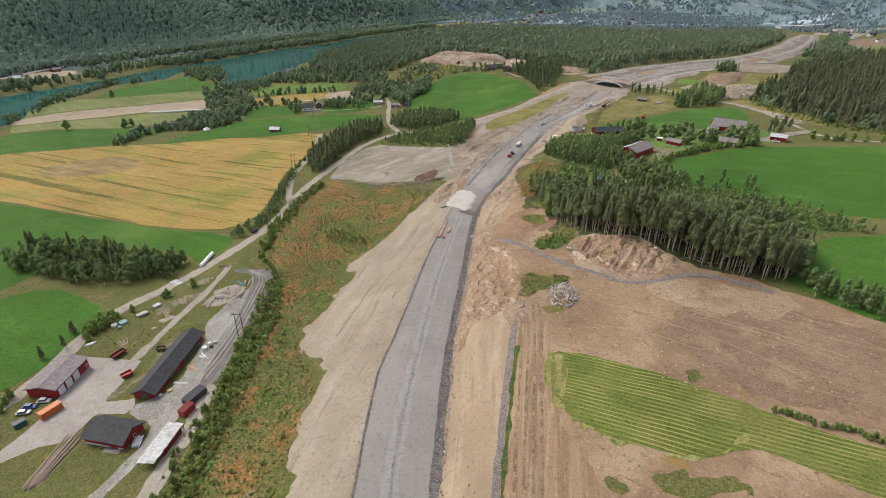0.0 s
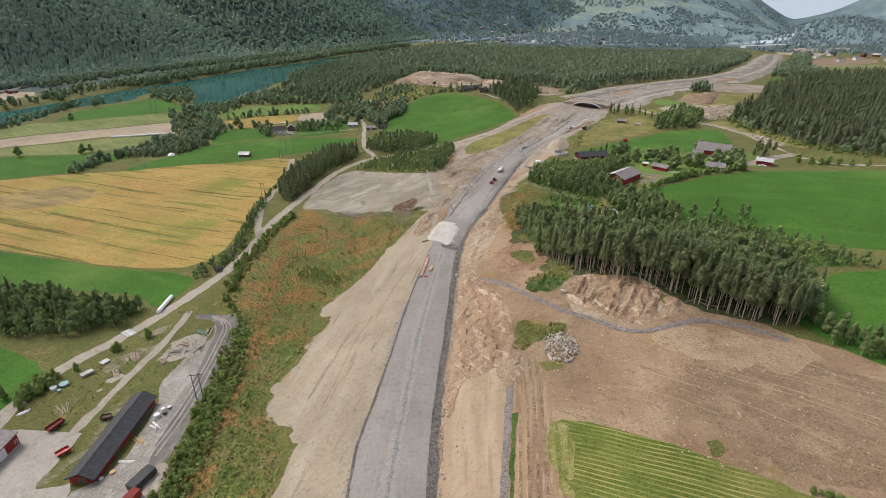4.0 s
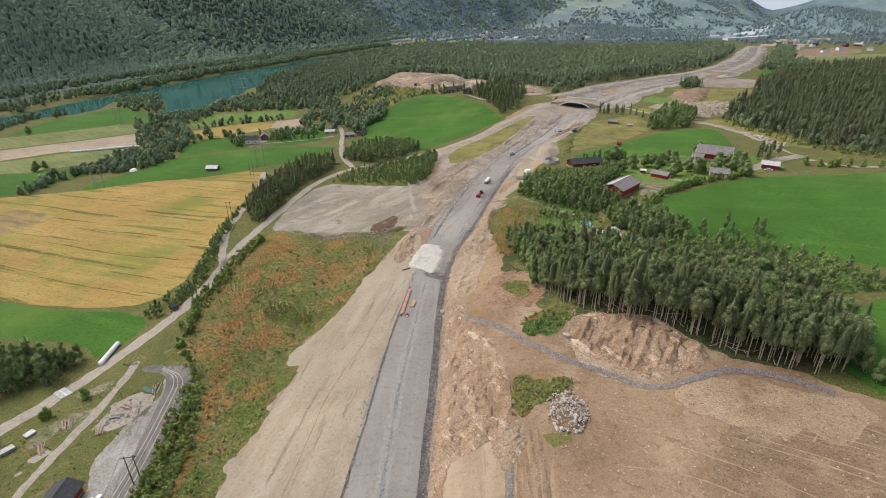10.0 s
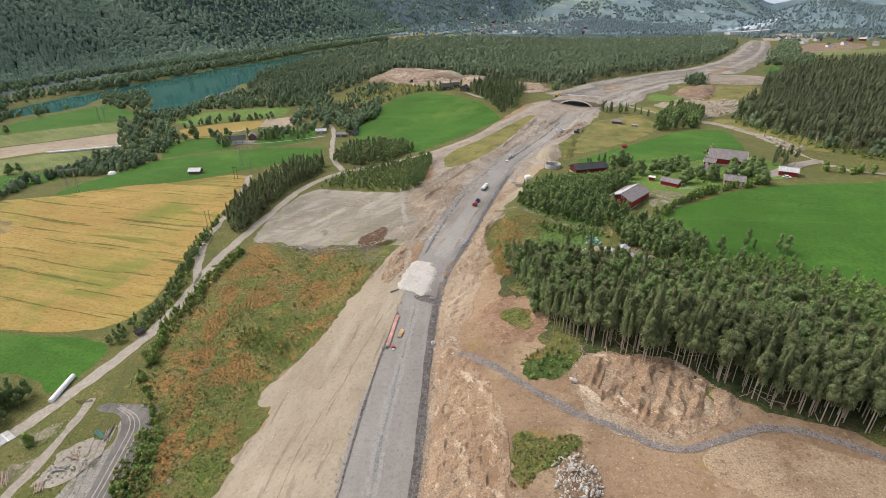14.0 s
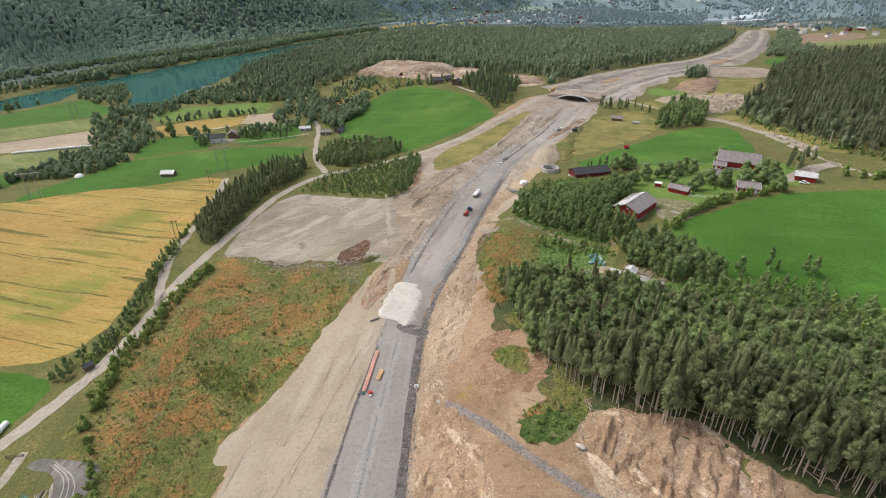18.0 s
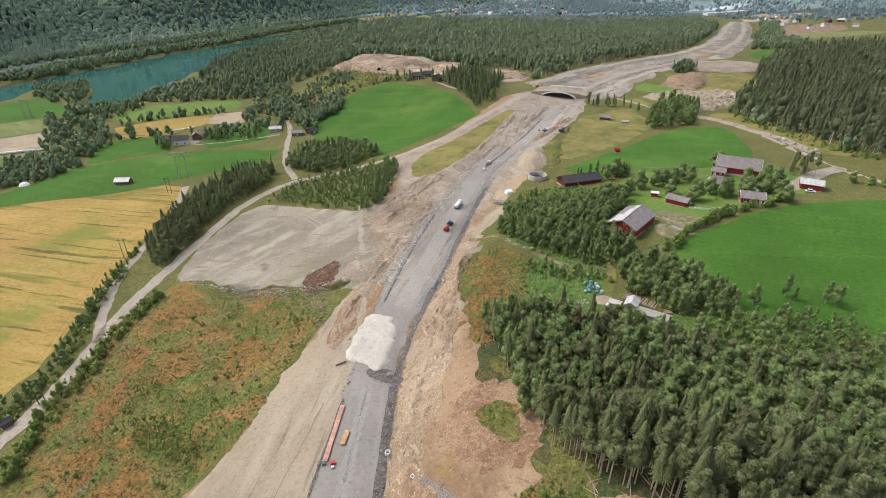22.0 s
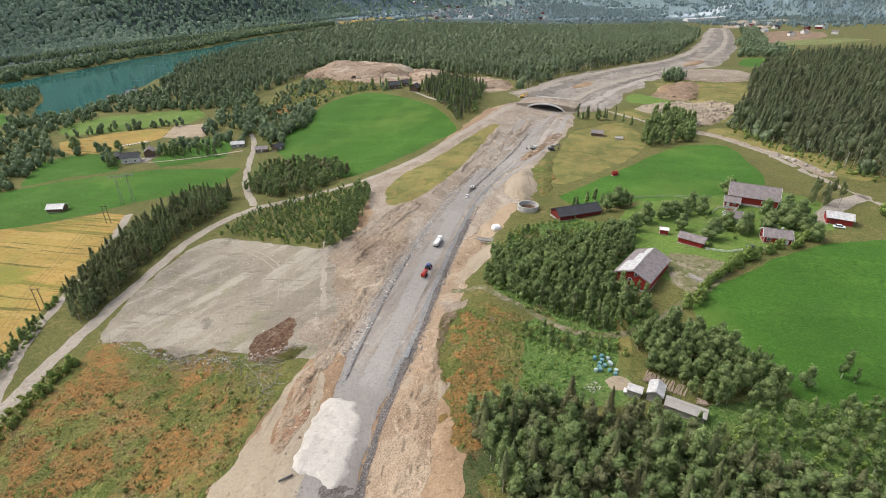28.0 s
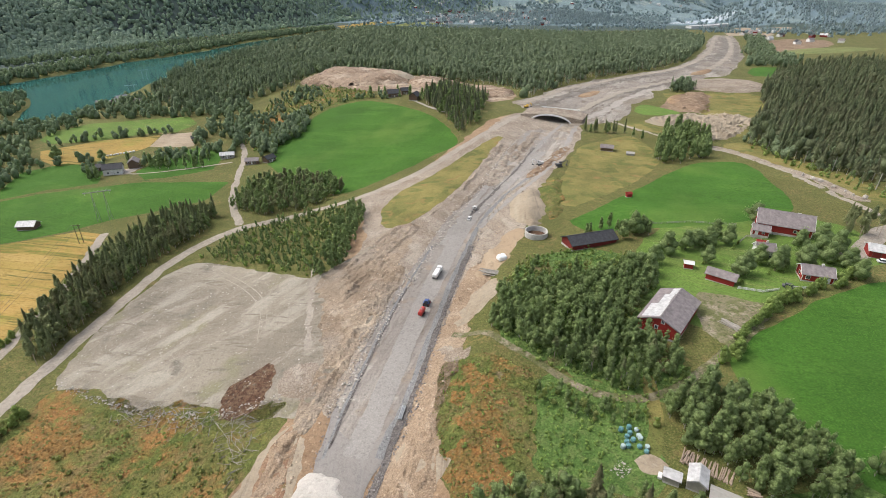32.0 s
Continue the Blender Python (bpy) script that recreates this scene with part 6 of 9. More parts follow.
thicket("lane_bushes", [("bush_low", strip[::4], 1.8, 3.6, "scrub_leaf"), ("bush_low", strip[1::4], 0.9, 2.4, "young_leaf"), ("bush_low", strip[2::4], 1.0, 2.6, "scrub_leaf"), ("sapling", strip[3::8], 2.5, 4.5, "scrub_leaf")], "dense light green bushes on the bank above the lane", "bushes")
row2 = planted([(-124, 222), (-130, 224), (-136, 256), (-136, 290), (-131, 318), (-127, 318), (-129, 286), (-128, 254)], 2.0, 119)
thicket("road_bushes", [("bush_low", row2[::2], 1.5, 4.0, "scrub_leaf"), ("sapling", row2[1::2], 2.5, 5.0, "scrub_leaf")], "light green bushes on the bank of the gravel road", "bushes")
lush = planted([(-78, 62), (-81, 100), (-76, 128), (-70, 140), (-60, 126), (-57, 100), (-50, 62)], 1.9, 171)
thicket("lush_scrub", [("bush_low", lush[::2], 0.5, 1.4, "young_leaf"), ("tuft", lush[1::2], 0.4, 1.0, "scrub_leaf")], "lush light green bushes on the lower cleared slope", "scrub")
hem = planted([(27, 302), (36, 298.5), (40, 294), (47, 290), (57, 288), (56, 282), (49, 284), (40, 288), (30, 293)], 2.0, 172)
thicket("glade_hem", [("birch_mid", hem[::3], 3, 6), ("sapling", hem[1::3], 3, 6, "scrub_leaf"), ("bush_low", hem[2::3], 1.0, 3.0, "scrub_leaf")], "leafy bushes between the path and the glade", "bushes")
# groves in the middle distance
stand("birch", planted([(144, 519), (192, 606), (211, 578), (184, 515), (148, 495)], 6, 23), 10, 15, "leafy tree in the grove above the green wedge", "grove above the field")
stand("birch", [(124, 586), (137, 584), (152, 571), (157, 566)], 7, 10, "small leafy tree beside the arch bridge", "trees by the bridge")
stand("spruce", along([(117, 590), (132, 588), (148, 581)], 3.2, 2, 24), 9, 14, "dark spruce beside the arch bridge", "spruces by the bridge", (1,))
thicket("hill_grove", [("birch_mid", planted([(-12, 705), (20, 828), (59, 723), (38, 609), (22, 589), (14, 623)], 6, 25), 7, 12), ("spruce_mid", planted([(-12, 705), (20, 828), (59, 723), (38, 609), (22, 589), (14, 623)], 6, 26), 9, 15, "hill_spruce")], "grove beside the hill field")
FELLED = [(-173, 662), (-165, 760), (-136, 815), (-70, 765), (-35, 700), (-60, 724), (-95, 712), (-115, 680), (-133, 582)]
felled = planted(FELLED, 3.6, 28)
pick = np.random.RandomState(29).uniform(size=len(felled)) + 0.5 * vnoise(felled[:, 0], felled[:, 1], 30, 29)
low_wood = planted([(-156, 615), (-131, 594), (-107, 630), (-117, 700), (-128, 690), (-130, 640)], 3.0, 181)
thicket("felled_foot", [("far_birch", low_wood[::2], 6, 11), ("sapling", low_wood[1::2], 5, 9)], "young leafy wood at the foot of the felled slope")
thicket("felled_slope", [("bush_low", felled[pick < 0.55], 1.0, 3.0, "bush"), ("tuft", felled[(pick >= 0.55) & (pick < 0.7)], 1.0, 2.0, "dry_grass"), ("far_birch", felled[pick > 0.95], 4, 8)], "light green bushes on the felled slope below the quarry", "bushes")
patch("felled_ground", area_field(FELLED, 1), 3, "brush", "light green felled slope below the quarry", "grass", 5, 12)
BACK = [(100, 735), (146, 800), (205, 868), (265, 900), (335, 958), (422, 1078), (560, 1315), (700, 1600), (738, 1813), (246, 1960), (-215, 2050), (-345, 1676), (-385, 1360), (-392, 1200), (-225, 1150), (-155, 940), (-100, 945), (-30, 925), (30, 900), (80, 868), (104, 790), (96, 735)]
back = planted(BACK, 6.9, 30)
back = back[back[:, 1] < 1150]
bm = np.random.RandomState(6).uniform(size=len(back)) + 0.3 * vnoise(back[:, 0], back[:, 1], 70, 51)
tall = vnoise(back[:, 0], back[:, 1], 35, 52) > 0
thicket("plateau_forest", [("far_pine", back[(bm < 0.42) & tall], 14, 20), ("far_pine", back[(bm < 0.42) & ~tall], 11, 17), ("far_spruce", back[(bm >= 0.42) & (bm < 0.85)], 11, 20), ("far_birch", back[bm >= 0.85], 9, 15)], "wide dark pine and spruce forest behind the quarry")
beyond = planted(BACK, 10.6, 37)
beyond = beyond[beyond[:, 1] >= 1140]
thicket("plateau_forest", [("far_spruce", beyond[::2], 12, 20), ("dot_birch", beyond[1::2], 12, 18, "far_spruce")], "far side of the wide pine and spruce forest")
river_wood = planted([(-200, 760), (-160, 820), (-155, 930), (-225, 1200), (-380, 1300), (-400, 1050), (-345, 850), (-262, 730), (-217, 720)], 7.2, 31)
river_wood = clear_of(river_wood, [(-410, 840), (-345, 845), (-320, 800), (-335, 750), (-370, 750), (-400, 790)])
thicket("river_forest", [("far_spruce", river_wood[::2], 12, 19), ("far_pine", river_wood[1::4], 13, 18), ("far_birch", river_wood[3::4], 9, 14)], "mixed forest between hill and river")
HILL = [(229, 560), (228, 530), (227, 496), (233, 463), (231, 425), (240, 395), (262, 372), (340, 345), (900, 640), (900, 1100), (650, 985), (520, 925), (430, 850), (345, 740), (280, 620)]
right_hill = planted(HILL, 5.3, 32)
right_hill = right_hill[right_hill[:, 0] < 400 + 0.25 * (right_hill[:, 1] - 400)]
hm = np.random.RandomState(8).uniform(size=len(right_hill)) + 0.35 * vnoise(right_hill[:, 0], right_hill[:, 1], 60, 53)
tall = vnoise(right_hill[:, 0], right_hill[:, 1], 30, 54) > -0.1
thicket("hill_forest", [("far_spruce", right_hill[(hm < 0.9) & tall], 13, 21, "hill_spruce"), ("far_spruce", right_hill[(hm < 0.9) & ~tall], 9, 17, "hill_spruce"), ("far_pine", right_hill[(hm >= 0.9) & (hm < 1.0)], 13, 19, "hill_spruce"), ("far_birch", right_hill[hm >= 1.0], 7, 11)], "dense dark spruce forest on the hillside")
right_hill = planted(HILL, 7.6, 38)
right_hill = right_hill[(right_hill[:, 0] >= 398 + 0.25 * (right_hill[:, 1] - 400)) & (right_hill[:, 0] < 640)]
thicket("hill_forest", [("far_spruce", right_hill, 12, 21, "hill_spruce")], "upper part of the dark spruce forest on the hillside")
fringe = along([(225, 540), (223, 500), (228, 466), (226, 440), (232, 400), (256, 370), (300, 358)], 3.2, 4, 33)
thicket("hill_fringe", [("bush_low", fringe, 2, 4.5), ("sapling", fringe[::2], 5, 9)], "leafy fringe at the foot of the spruce hill", "bushes")
roadside = np.concatenate([planted([(573, 1190), (640, 1290), (760, 1500), (860, 1700), (900, 1690), (770, 1440), (640, 1200), (585, 1120), (560, 1100)], 9, 34), planted([(455, 985), (575, 1130), (600, 1110), (585, 1030), (517, 949), (470, 980)], 9, 35), planted([(255, 760), (280, 790), (300, 780), (270, 745)], 6, 36)])
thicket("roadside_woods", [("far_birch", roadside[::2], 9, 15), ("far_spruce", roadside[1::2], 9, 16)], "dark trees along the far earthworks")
ZONES = [([(-345, 455), (-345, 515), (-323, 527), (-280, 508), (-299, 468), (-318, 455)], 5.0, 5, 10), ([(-343, 543), (-360, 560), (-393, 640), (-425, 700), (-387, 735), (-345, 720), (-345, 640), (-312, 590), (-285, 513), (-320, 520)], 7.5, 5, 11),
         ([(-520, 780), (-560, 830), (-514, 872), (-470, 805), (-440, 735), (-470, 740)], 7, 6, 12), ([(-390, 742), (-300, 728), (-230, 722), (-210, 700), (-170, 690), (-200, 770), (-262, 735), (-345, 850), (-370, 830)], 7.5, 6, 12), ([(-222, 578), (-178, 576), (-172, 600), (-218, 606)], 6, 6, 10), ([(-160, 590), (-165, 625), (-200, 660), (-215, 690), (-175, 690), (-150, 640)], 6.5, 6, 11)]
for k, (zone, gap, low, high) in enumerate(ZONES):
    thicket("riverside_trees", [("far_birch", planted(zone, gap, 40 + k), low, high)], "leafy trees between the riverside fields")
thicket("near_bank_trees", [("far_birch", along([(-500, 400), (-515, 460), (-545, 530), (-562, 600), (-572, 680), (-548, 715)], 4.5, 7, 50), 6, 12)], "row of trees on the near river bank")
bank = np.array(FAR_BANK[::-1], float)
inner = [(x - 8, y) for x, y in bank[:-2]]
outer = [(x - 48 - 12 * (k % 2), y) for k, (x, y) in enumerate(bank[:-2])]
belt3 = planted(inner + outer[::-1], 6.4, 51)
belt3 = belt3[(belt3[:, 1] > 880) | (np.random.RandomState(53).uniform(size=len(belt3)) < 0.3)]
thicket("far_bank_trees", [("far_birch", belt3, 8, 15)], "dense belt of leafy trees on the far river bank")
second = along([(-760, 840), (-755, 960), (-735, 1080), (-690, 1200), (-640, 1380), (-560, 1600), (-440, 1850)], 1.9, 18, 52)
thicket("far_bank_trees", [("far_birch", second, 7, 13)], "second belt of trees below the far bank road")
for k, (pts, gap) in enumerate([([(-346, 398), (-351, 437), (-336, 461)], 3.0), ([(-423, 668), (-384, 616), (-352, 580)], 5), ([(-330, 630), (-296, 657), (-240, 668)], 5), ([(-205, 655), (-196, 622), (-168, 600)], 5),
                                ([(-175, 690), (-150, 640), (-135, 600), (-118, 585)], 4), ([(-300, 560), (-286, 582), (-262, 596)], 6), ([(-248, 552), (-256, 566), (-250, 580)], 4), ([(-300, 760), (-318, 776)], 5)]):
    thicket("field_hedge", [("far_birch", along(pts, gap, 3, 100 + k), 6, 12)], "hedge of leafy trees between the fields")
stand("leafy_tree", [(-431, 440), (-386, 462), (-383, 468), (-508, 600), (-545, 690), (-538, 730), (-300, 600), (-262, 596)], 8, 11, "broad leafy tree standing alone between the fields", "lone field trees")
# the mountain across the river
r = np.random.RandomState(60)
my = np.concatenate([r.uniform(430, 1500, 13500), r.uniform(1500, 2600, 5000), r.uniform(2600, 3900, 2200)])
md = 330 * r.uniform(size=len(my)) ** 0.85 * np.where(my > 1500, 1.3, 1.0)
mx = mountain_x(my) + 25 - md
slope = np.stack([mx, my], 1)
k = r.uniform(size=len(slope)) + 0.55 * vnoise(mx, my, 110, 61) + 0.3 * vnoise(mx, my, 40, 62)
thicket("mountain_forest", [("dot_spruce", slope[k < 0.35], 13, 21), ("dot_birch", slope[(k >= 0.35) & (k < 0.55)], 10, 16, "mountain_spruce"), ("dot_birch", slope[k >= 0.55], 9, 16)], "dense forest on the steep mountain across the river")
fy = 1900 + 1500 * r.uniform(size=4400)
fx = -300 + 1900 * r.uniform(size=4400)
keep = (np.abs(fx - road_x(fy)) > 60) & (vnoise(fx, fy, 130, 31) > -0.15)
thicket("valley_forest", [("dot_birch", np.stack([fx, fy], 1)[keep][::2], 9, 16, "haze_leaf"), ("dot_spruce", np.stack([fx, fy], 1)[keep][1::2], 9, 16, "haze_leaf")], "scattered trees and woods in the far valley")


# ---- builders of things ----
M["red_wood"] = boards("red_wood", (0.30, 0.035, 0.028))
M["dark_red_wood"] = boards("dark_red_wood", (0.20, 0.035, 0.03))
M["white_wood"] = boards("white_wood", (0.72, 0.71, 0.68))
M["brown_wood"] = boards("brown_wood", (0.16, 0.11, 0.075))
M["grey_wood"] = boards("grey_wood", (0.36, 0.34, 0.31))
M["black_roof"] = plain_paint("black_roof", (0.055, 0.055, 0.06), 0.7, 0.3)
M["grey_roof"] = plain_paint("grey_roof", (0.30, 0.295, 0.30), 0.5, 0.4)
M["mauve_roof"] = plain_paint("mauve_roof", (0.25, 0.215, 0.21), 0.7, 0.3)
M["pale_roof"] = plain_paint("pale_roof", (0.54, 0.53, 0.52), 0.5, 0.4)
M["white_paint"] = plain_paint("white_paint", (0.80, 0.79, 0.77), 0.5, 0.3, wear=(0.9, 1.05))
M["concrete"] = plain_paint("concrete", (0.52, 0.50, 0.47), 0.9, 0.2, scale=0.5)
M["white_wrap"] = plain_paint("white_wrap", (1.0, 1.0, 0.99), 0.5, 0.4, wear=(0.92, 1.08))
M["teal_wrap"] = plain_paint("teal_wrap", (0.13, 0.28, 0.29), 0.35, 0.5, wear=(0.7, 1.5))
M["pale_wrap"] = plain_paint("pale_wrap", (0.42, 0.52, 0.51), 0.35, 0.5, wear=(0.7, 1.3))
M["red_paint"] = plain_paint("red_paint", (0.45, 0.04, 0.03), 0.4, 0.5)
M["orange_paint"] = plain_paint("orange_paint", (0.62, 0.17, 0.05), 0.45, 0.4)
M["blue_paint"] = plain_paint("blue_paint", (0.05, 0.10, 0.30), 0.4, 0.5)
M["yellow_paint"] = plain_paint("yellow_paint", (0.62, 0.38, 0.05), 0.45, 0.4)
M["green_paint"] = plain_paint("green_paint", (0.03, 0.16, 0.15), 0.45, 0.4)
M["pink_pipe"] = plain_paint("pink_pipe", (0.66, 0.36, 0.29), 0.45, 0.4)
M["fresh_wood"] = plain_paint("fresh_wood", (0.62, 0.40, 0.20), 0.7, 0.2)
M["old_log"] = plain_paint("old_log", (0.40, 0.31, 0.24), 0.85, 0.1, scale=2.5)
M["grey_log"] = plain_paint("grey_log", (0.38, 0.35, 0.31), 0.85, 0.1, scale=2.5)
M["rubber"] = plain_paint("rubber", (0.03, 0.03, 0.03), 0.8, 0.2)
M["steel"] = plain_paint("steel", (0.42, 0.43, 0.44), 0.45, 0.5, 0.6)
M["dark_steel"] = plain_paint("dark_steel", (0.08, 0.08, 0.085), 0.5, 0.4)
M["pole_wood"] = plain_paint("pole_wood", (0.14, 0.11, 0.085), 0.85, 0.1)
M["stone"] = plain_paint("stone", (0.56, 0.51, 0.45), 0.9, 0.15, wear=(0.65, 1.2), scale=1.4)
M["dark_stone"] = plain_paint("dark_stone", (0.27, 0.25, 0.24), 0.9, 0.15, wear=(0.55, 1.3), scale=1.4)
M["tan_stone"] = plain_paint("tan_stone", (0.50, 0.39, 0.29), 0.9, 0.15, wear=(0.55, 1.25), scale=1.1)
glass, gt, gb = shader("window_glass", 0.08, 0.6)
gb.inputs["Base Color"].default_value = (0.05, 0.06, 0.07, 1)
M["glass"] = glass


def part(name, bm, material, parent, label="", at=None):
    """Links a bmesh as one mesh object under a thing or part."""
    me = bpy.data.meshes.new(name)
    bm.to_mesh(me)
    bm.free()
    me.materials.append(M[material])
    ob = new(name, me)
    ob.parent = parent
    if at is not None:
        ob.matrix_basis = at
    if label:
        ob["label"] = label
    return ob


def thing(name, x, y, yaw, label, category, group="", z=None):
    ob = new(name)
    ob.matrix_world = pose(x, y, zat(x, y) if z is None else z, 0, 0, yaw)
    return tagged(ob, label, category, group)


def box(cx, cy, cz, sx, sy, sz, bevel=0.0, turn=None):
    bm = bmesh.new()
    m = Matrix.Translation((cx, cy, cz)) @ (turn or Matrix()) @ Matrix.Diagonal((sx, sy, sz, 1))
    bmesh.ops.create_cube(bm, size=1, matrix=m)
    if bevel:
        bmesh.ops.bevel(bm, geom=bm.edges[:], offset=bevel, segments=1, affect="EDGES")
    return bm


def rod(a, b, r, r2=None, sides=8):
    """A round bar from a to b."""
    bm = bmesh.new()
    a, b = Vector(a), Vector(b)
    d = b - a
    m = Matrix.Translation((a + b) / 2) @ d.to_track_quat("Z", "Y").to_matrix().to_4x4()
    bmesh.ops.create_cone(bm, cap_ends=True, segments=sides, radius1=r, radius2=r if r2 is None else r2, depth=d.length, matrix=m)
    return bm


def prism(profile, x0, x1):
    """A profile in y, z drawn out along x."""
    bm = bmesh.new()
    a = [bm.verts.new((x0, y, z)) for y, z in profile]
    b = [bm.verts.new((x1, y, z)) for y, z in profile]
    bm.faces.new(a[::-1])
    bm.faces.new(b)
    for k in range(len(a)):
        n = (k + 1) % len(a)
        bm.faces.new((a[k], a[n], b[n], b[k]))
    bmesh.ops.recalc_face_normals(bm, faces=bm.faces[:])
    return bm


def side_pose(side, L, W, offset, z):
    """Where a door or window sits on a wall: its own x runs along the wall, -y looks outwards."""
    if side == "S":
        return pose(offset, -W / 2, z, 0, 0, 0)
    if side == "N":
        return pose(offset, W / 2, z, 0, 0, 180)
    if side == "E":
        return pose(L / 2, offset, z, 0, 0, 90)
    return pose(-L / 2, offset, z, 0, 0, -90)


def building(name, x, y, yaw, L, W, wall, rise, label, category="barn", walls="red_wood", roof="grey_roof", doors=(), windows=(), trim="white_paint", over=0.5, plinth=0.3, chimney=None, sink=1.2, group="", z=None, light_strips=()):
    """A house with gables at its ends; the ridge runs along its own x."""
    ob = thing(name, x, y, yaw, label, category, group, z)
    part("foundation", box(0, 0, (plinth - sink) / 2, L + 0.1, W + 0.1, plinth + sink), "concrete", ob)
    h = W / 2
    part("wall", prism([(-h, plinth), (h, plinth), (h, wall), (0, wall + rise - 0.02), (-h, wall)], -L / 2, L / 2), walls, ob)
    k = rise / h
    for s in (-1, 1):
        ys = [s * (h + over), 0]
        zs = [wall - k * over, wall + rise]
        prof = [(ys[0], zs[0] + 0.02), (ys[1], zs[1] + 0.02), (ys[1], zs[1] + 0.22), (ys[0], zs[0] + 0.2)]
        part("roof", prism(prof, -L / 2 - over, L / 2 + over), roof, ob)
        for e in (-1, 1):
            xe = e * (L / 2 + over)
            part("bargeboard", prism([(ys[0], zs[0] - 0.16), (0, zs[1] - 0.16), (0, zs[1] + 0.26), (ys[0], zs[0] + 0.24)], xe - 0.04 + 0.05 * e, xe + 0.04 + 0.05 * e), trim if trim != "none" else roof, ob)
    part("ridge", box(0, 0, wall + rise + 0.24, L + 2 * over, 0.35, 0.08, 0.02), roof, ob)
    for s, x0, x1, f0, f1 in light_strips:
        y0, y1 = s * (h + over) * f0, s * (h + over) * f1
        z0, z1 = wall + rise - k * abs(y0) + 0.225, wall + rise - k * abs(y1) + 0.225
        part("roof_sheet", prism([(y0, z0), (y1, z1), (y1, z1 + 0.04), (y0, z0 + 0.04)], x0, x1), "pale_roof", ob, "pale translucent roof sheets")
    if trim != "none":
        for sx in (-1, 1):
            for sy in (-1, 1):
                part("corner_board", box(sx * L / 2, sy * h, (wall + plinth) / 2, 0.18, 0.18, wall - plinth), trim, ob)
    for n, (side, offset, w, dh, material) in enumerate(doors):
        at = side_pose(side, L, W, offset, plinth)
        d = part("door", box(0, -0.04, dh / 2, w, 0.08, dh, 0.01), material, ob, "", at)
        part("door_frame", box(0, -0.05, dh + 0.06, w + 0.24, 0.12, 0.12), trim if trim != "none" else "brown_wood", d)
        for e in (-1, 1):
            part("door_frame", box(e * (w / 2 + 0.06), -0.05, dh / 2, 0.12, 0.12, dh), trim if trim != "none" else "brown_wood", d)
    for side, offset, sill, w, wh in windows:
        at = side_pose(side, L, W, offset, sill)
        f = part("window", box(0, -0.03, wh / 2, w + 0.2, 0.08, wh + 0.2, 0.01), trim if trim != "none" else "white_paint", ob, "", at)
        for e in (-1, 1):
            part("pane", box(e * w / 4, -0.075, wh / 2, w / 2 - 0.06, 0.02, wh - 0.06), "glass", f)
    if chimney:
        part("chimney", box(chimney, 0.2, wall + rise + 0.3, 0.7, 0.7, 1.4, 0.03), "concrete", ob)
    return ob


def wheel(parent, x, y, r, w, rim="steel"):
    t = part("wheel", rod((x, y - w / 2, r), (x, y + w / 2, r), r, None, 14), "rubber", parent)
    part("rim", rod((x, y - w / 2 - 0.02, r), (x, y + w / 2 + 0.02, r), r * 0.55, None, 10), rim, t)


def car(x, y, yaw, paint, label):
    ob = thing("car", x, y, yaw, label, "car")
    part("body", box(0, 0, 0.62, 4.3, 1.75, 0.62, 0.16), paint, ob)
    part("cabin", prism([(-0.75, 0.9), (0.75, 0.9), (0.62, 1.5), (-0.62, 1.5)], -1.4, 0.9), "glass", ob)
    part("roof", box(-0.25, 0, 1.5, 1.9, 1.3, 0.08, 0.03), paint, ob)
    for sx in (-1.3, 1.35):
        for sy in (-0.8, 0.8):
            wheel(ob, sx, sy, 0.33, 0.22)
    for sy in (-0.6, 0.6):
        part("headlight", box(2.14, sy, 0.7, 0.06, 0.3, 0.16), "white_paint", ob)
    return ob


def tractor(x, y, yaw):
    ob = thing("tractor", x, y, yaw, "blue tractor standing on the road bed", "tractor")
    part("hood", box(1.5, 0, 1.35, 2.0, 0.9, 0.8, 0.12), "blue_paint", ob)
    part("chassis", box(0.4, 0, 0.85, 4.2, 0.7, 0.45, 0.05), "dark_steel", ob)
    part("cab", box(-0.4, 0, 2.0, 1.6, 1.5, 1.5, 0.15), "glass", ob)
    part("cab_roof", box(-0.4, 0, 2.82, 1.8, 1.7, 0.18, 0.06), "blue_paint", ob)
    part("exhaust", rod((1.0, 0.5, 1.7), (1.0, 0.5, 2.8), 0.06), "dark_steel", ob)
    for s in (-1, 1):
        wheel(ob, -0.9, s * 1.0, 0.95, 0.6, "red_paint")
        wheel(ob, 1.9, s * 0.9, 0.65, 0.45, "red_paint")
        part("fender", box(-0.9, s * 1.0, 1.95, 1.3, 0.65, 0.1, 0.04), "blue_paint", ob)
    return ob


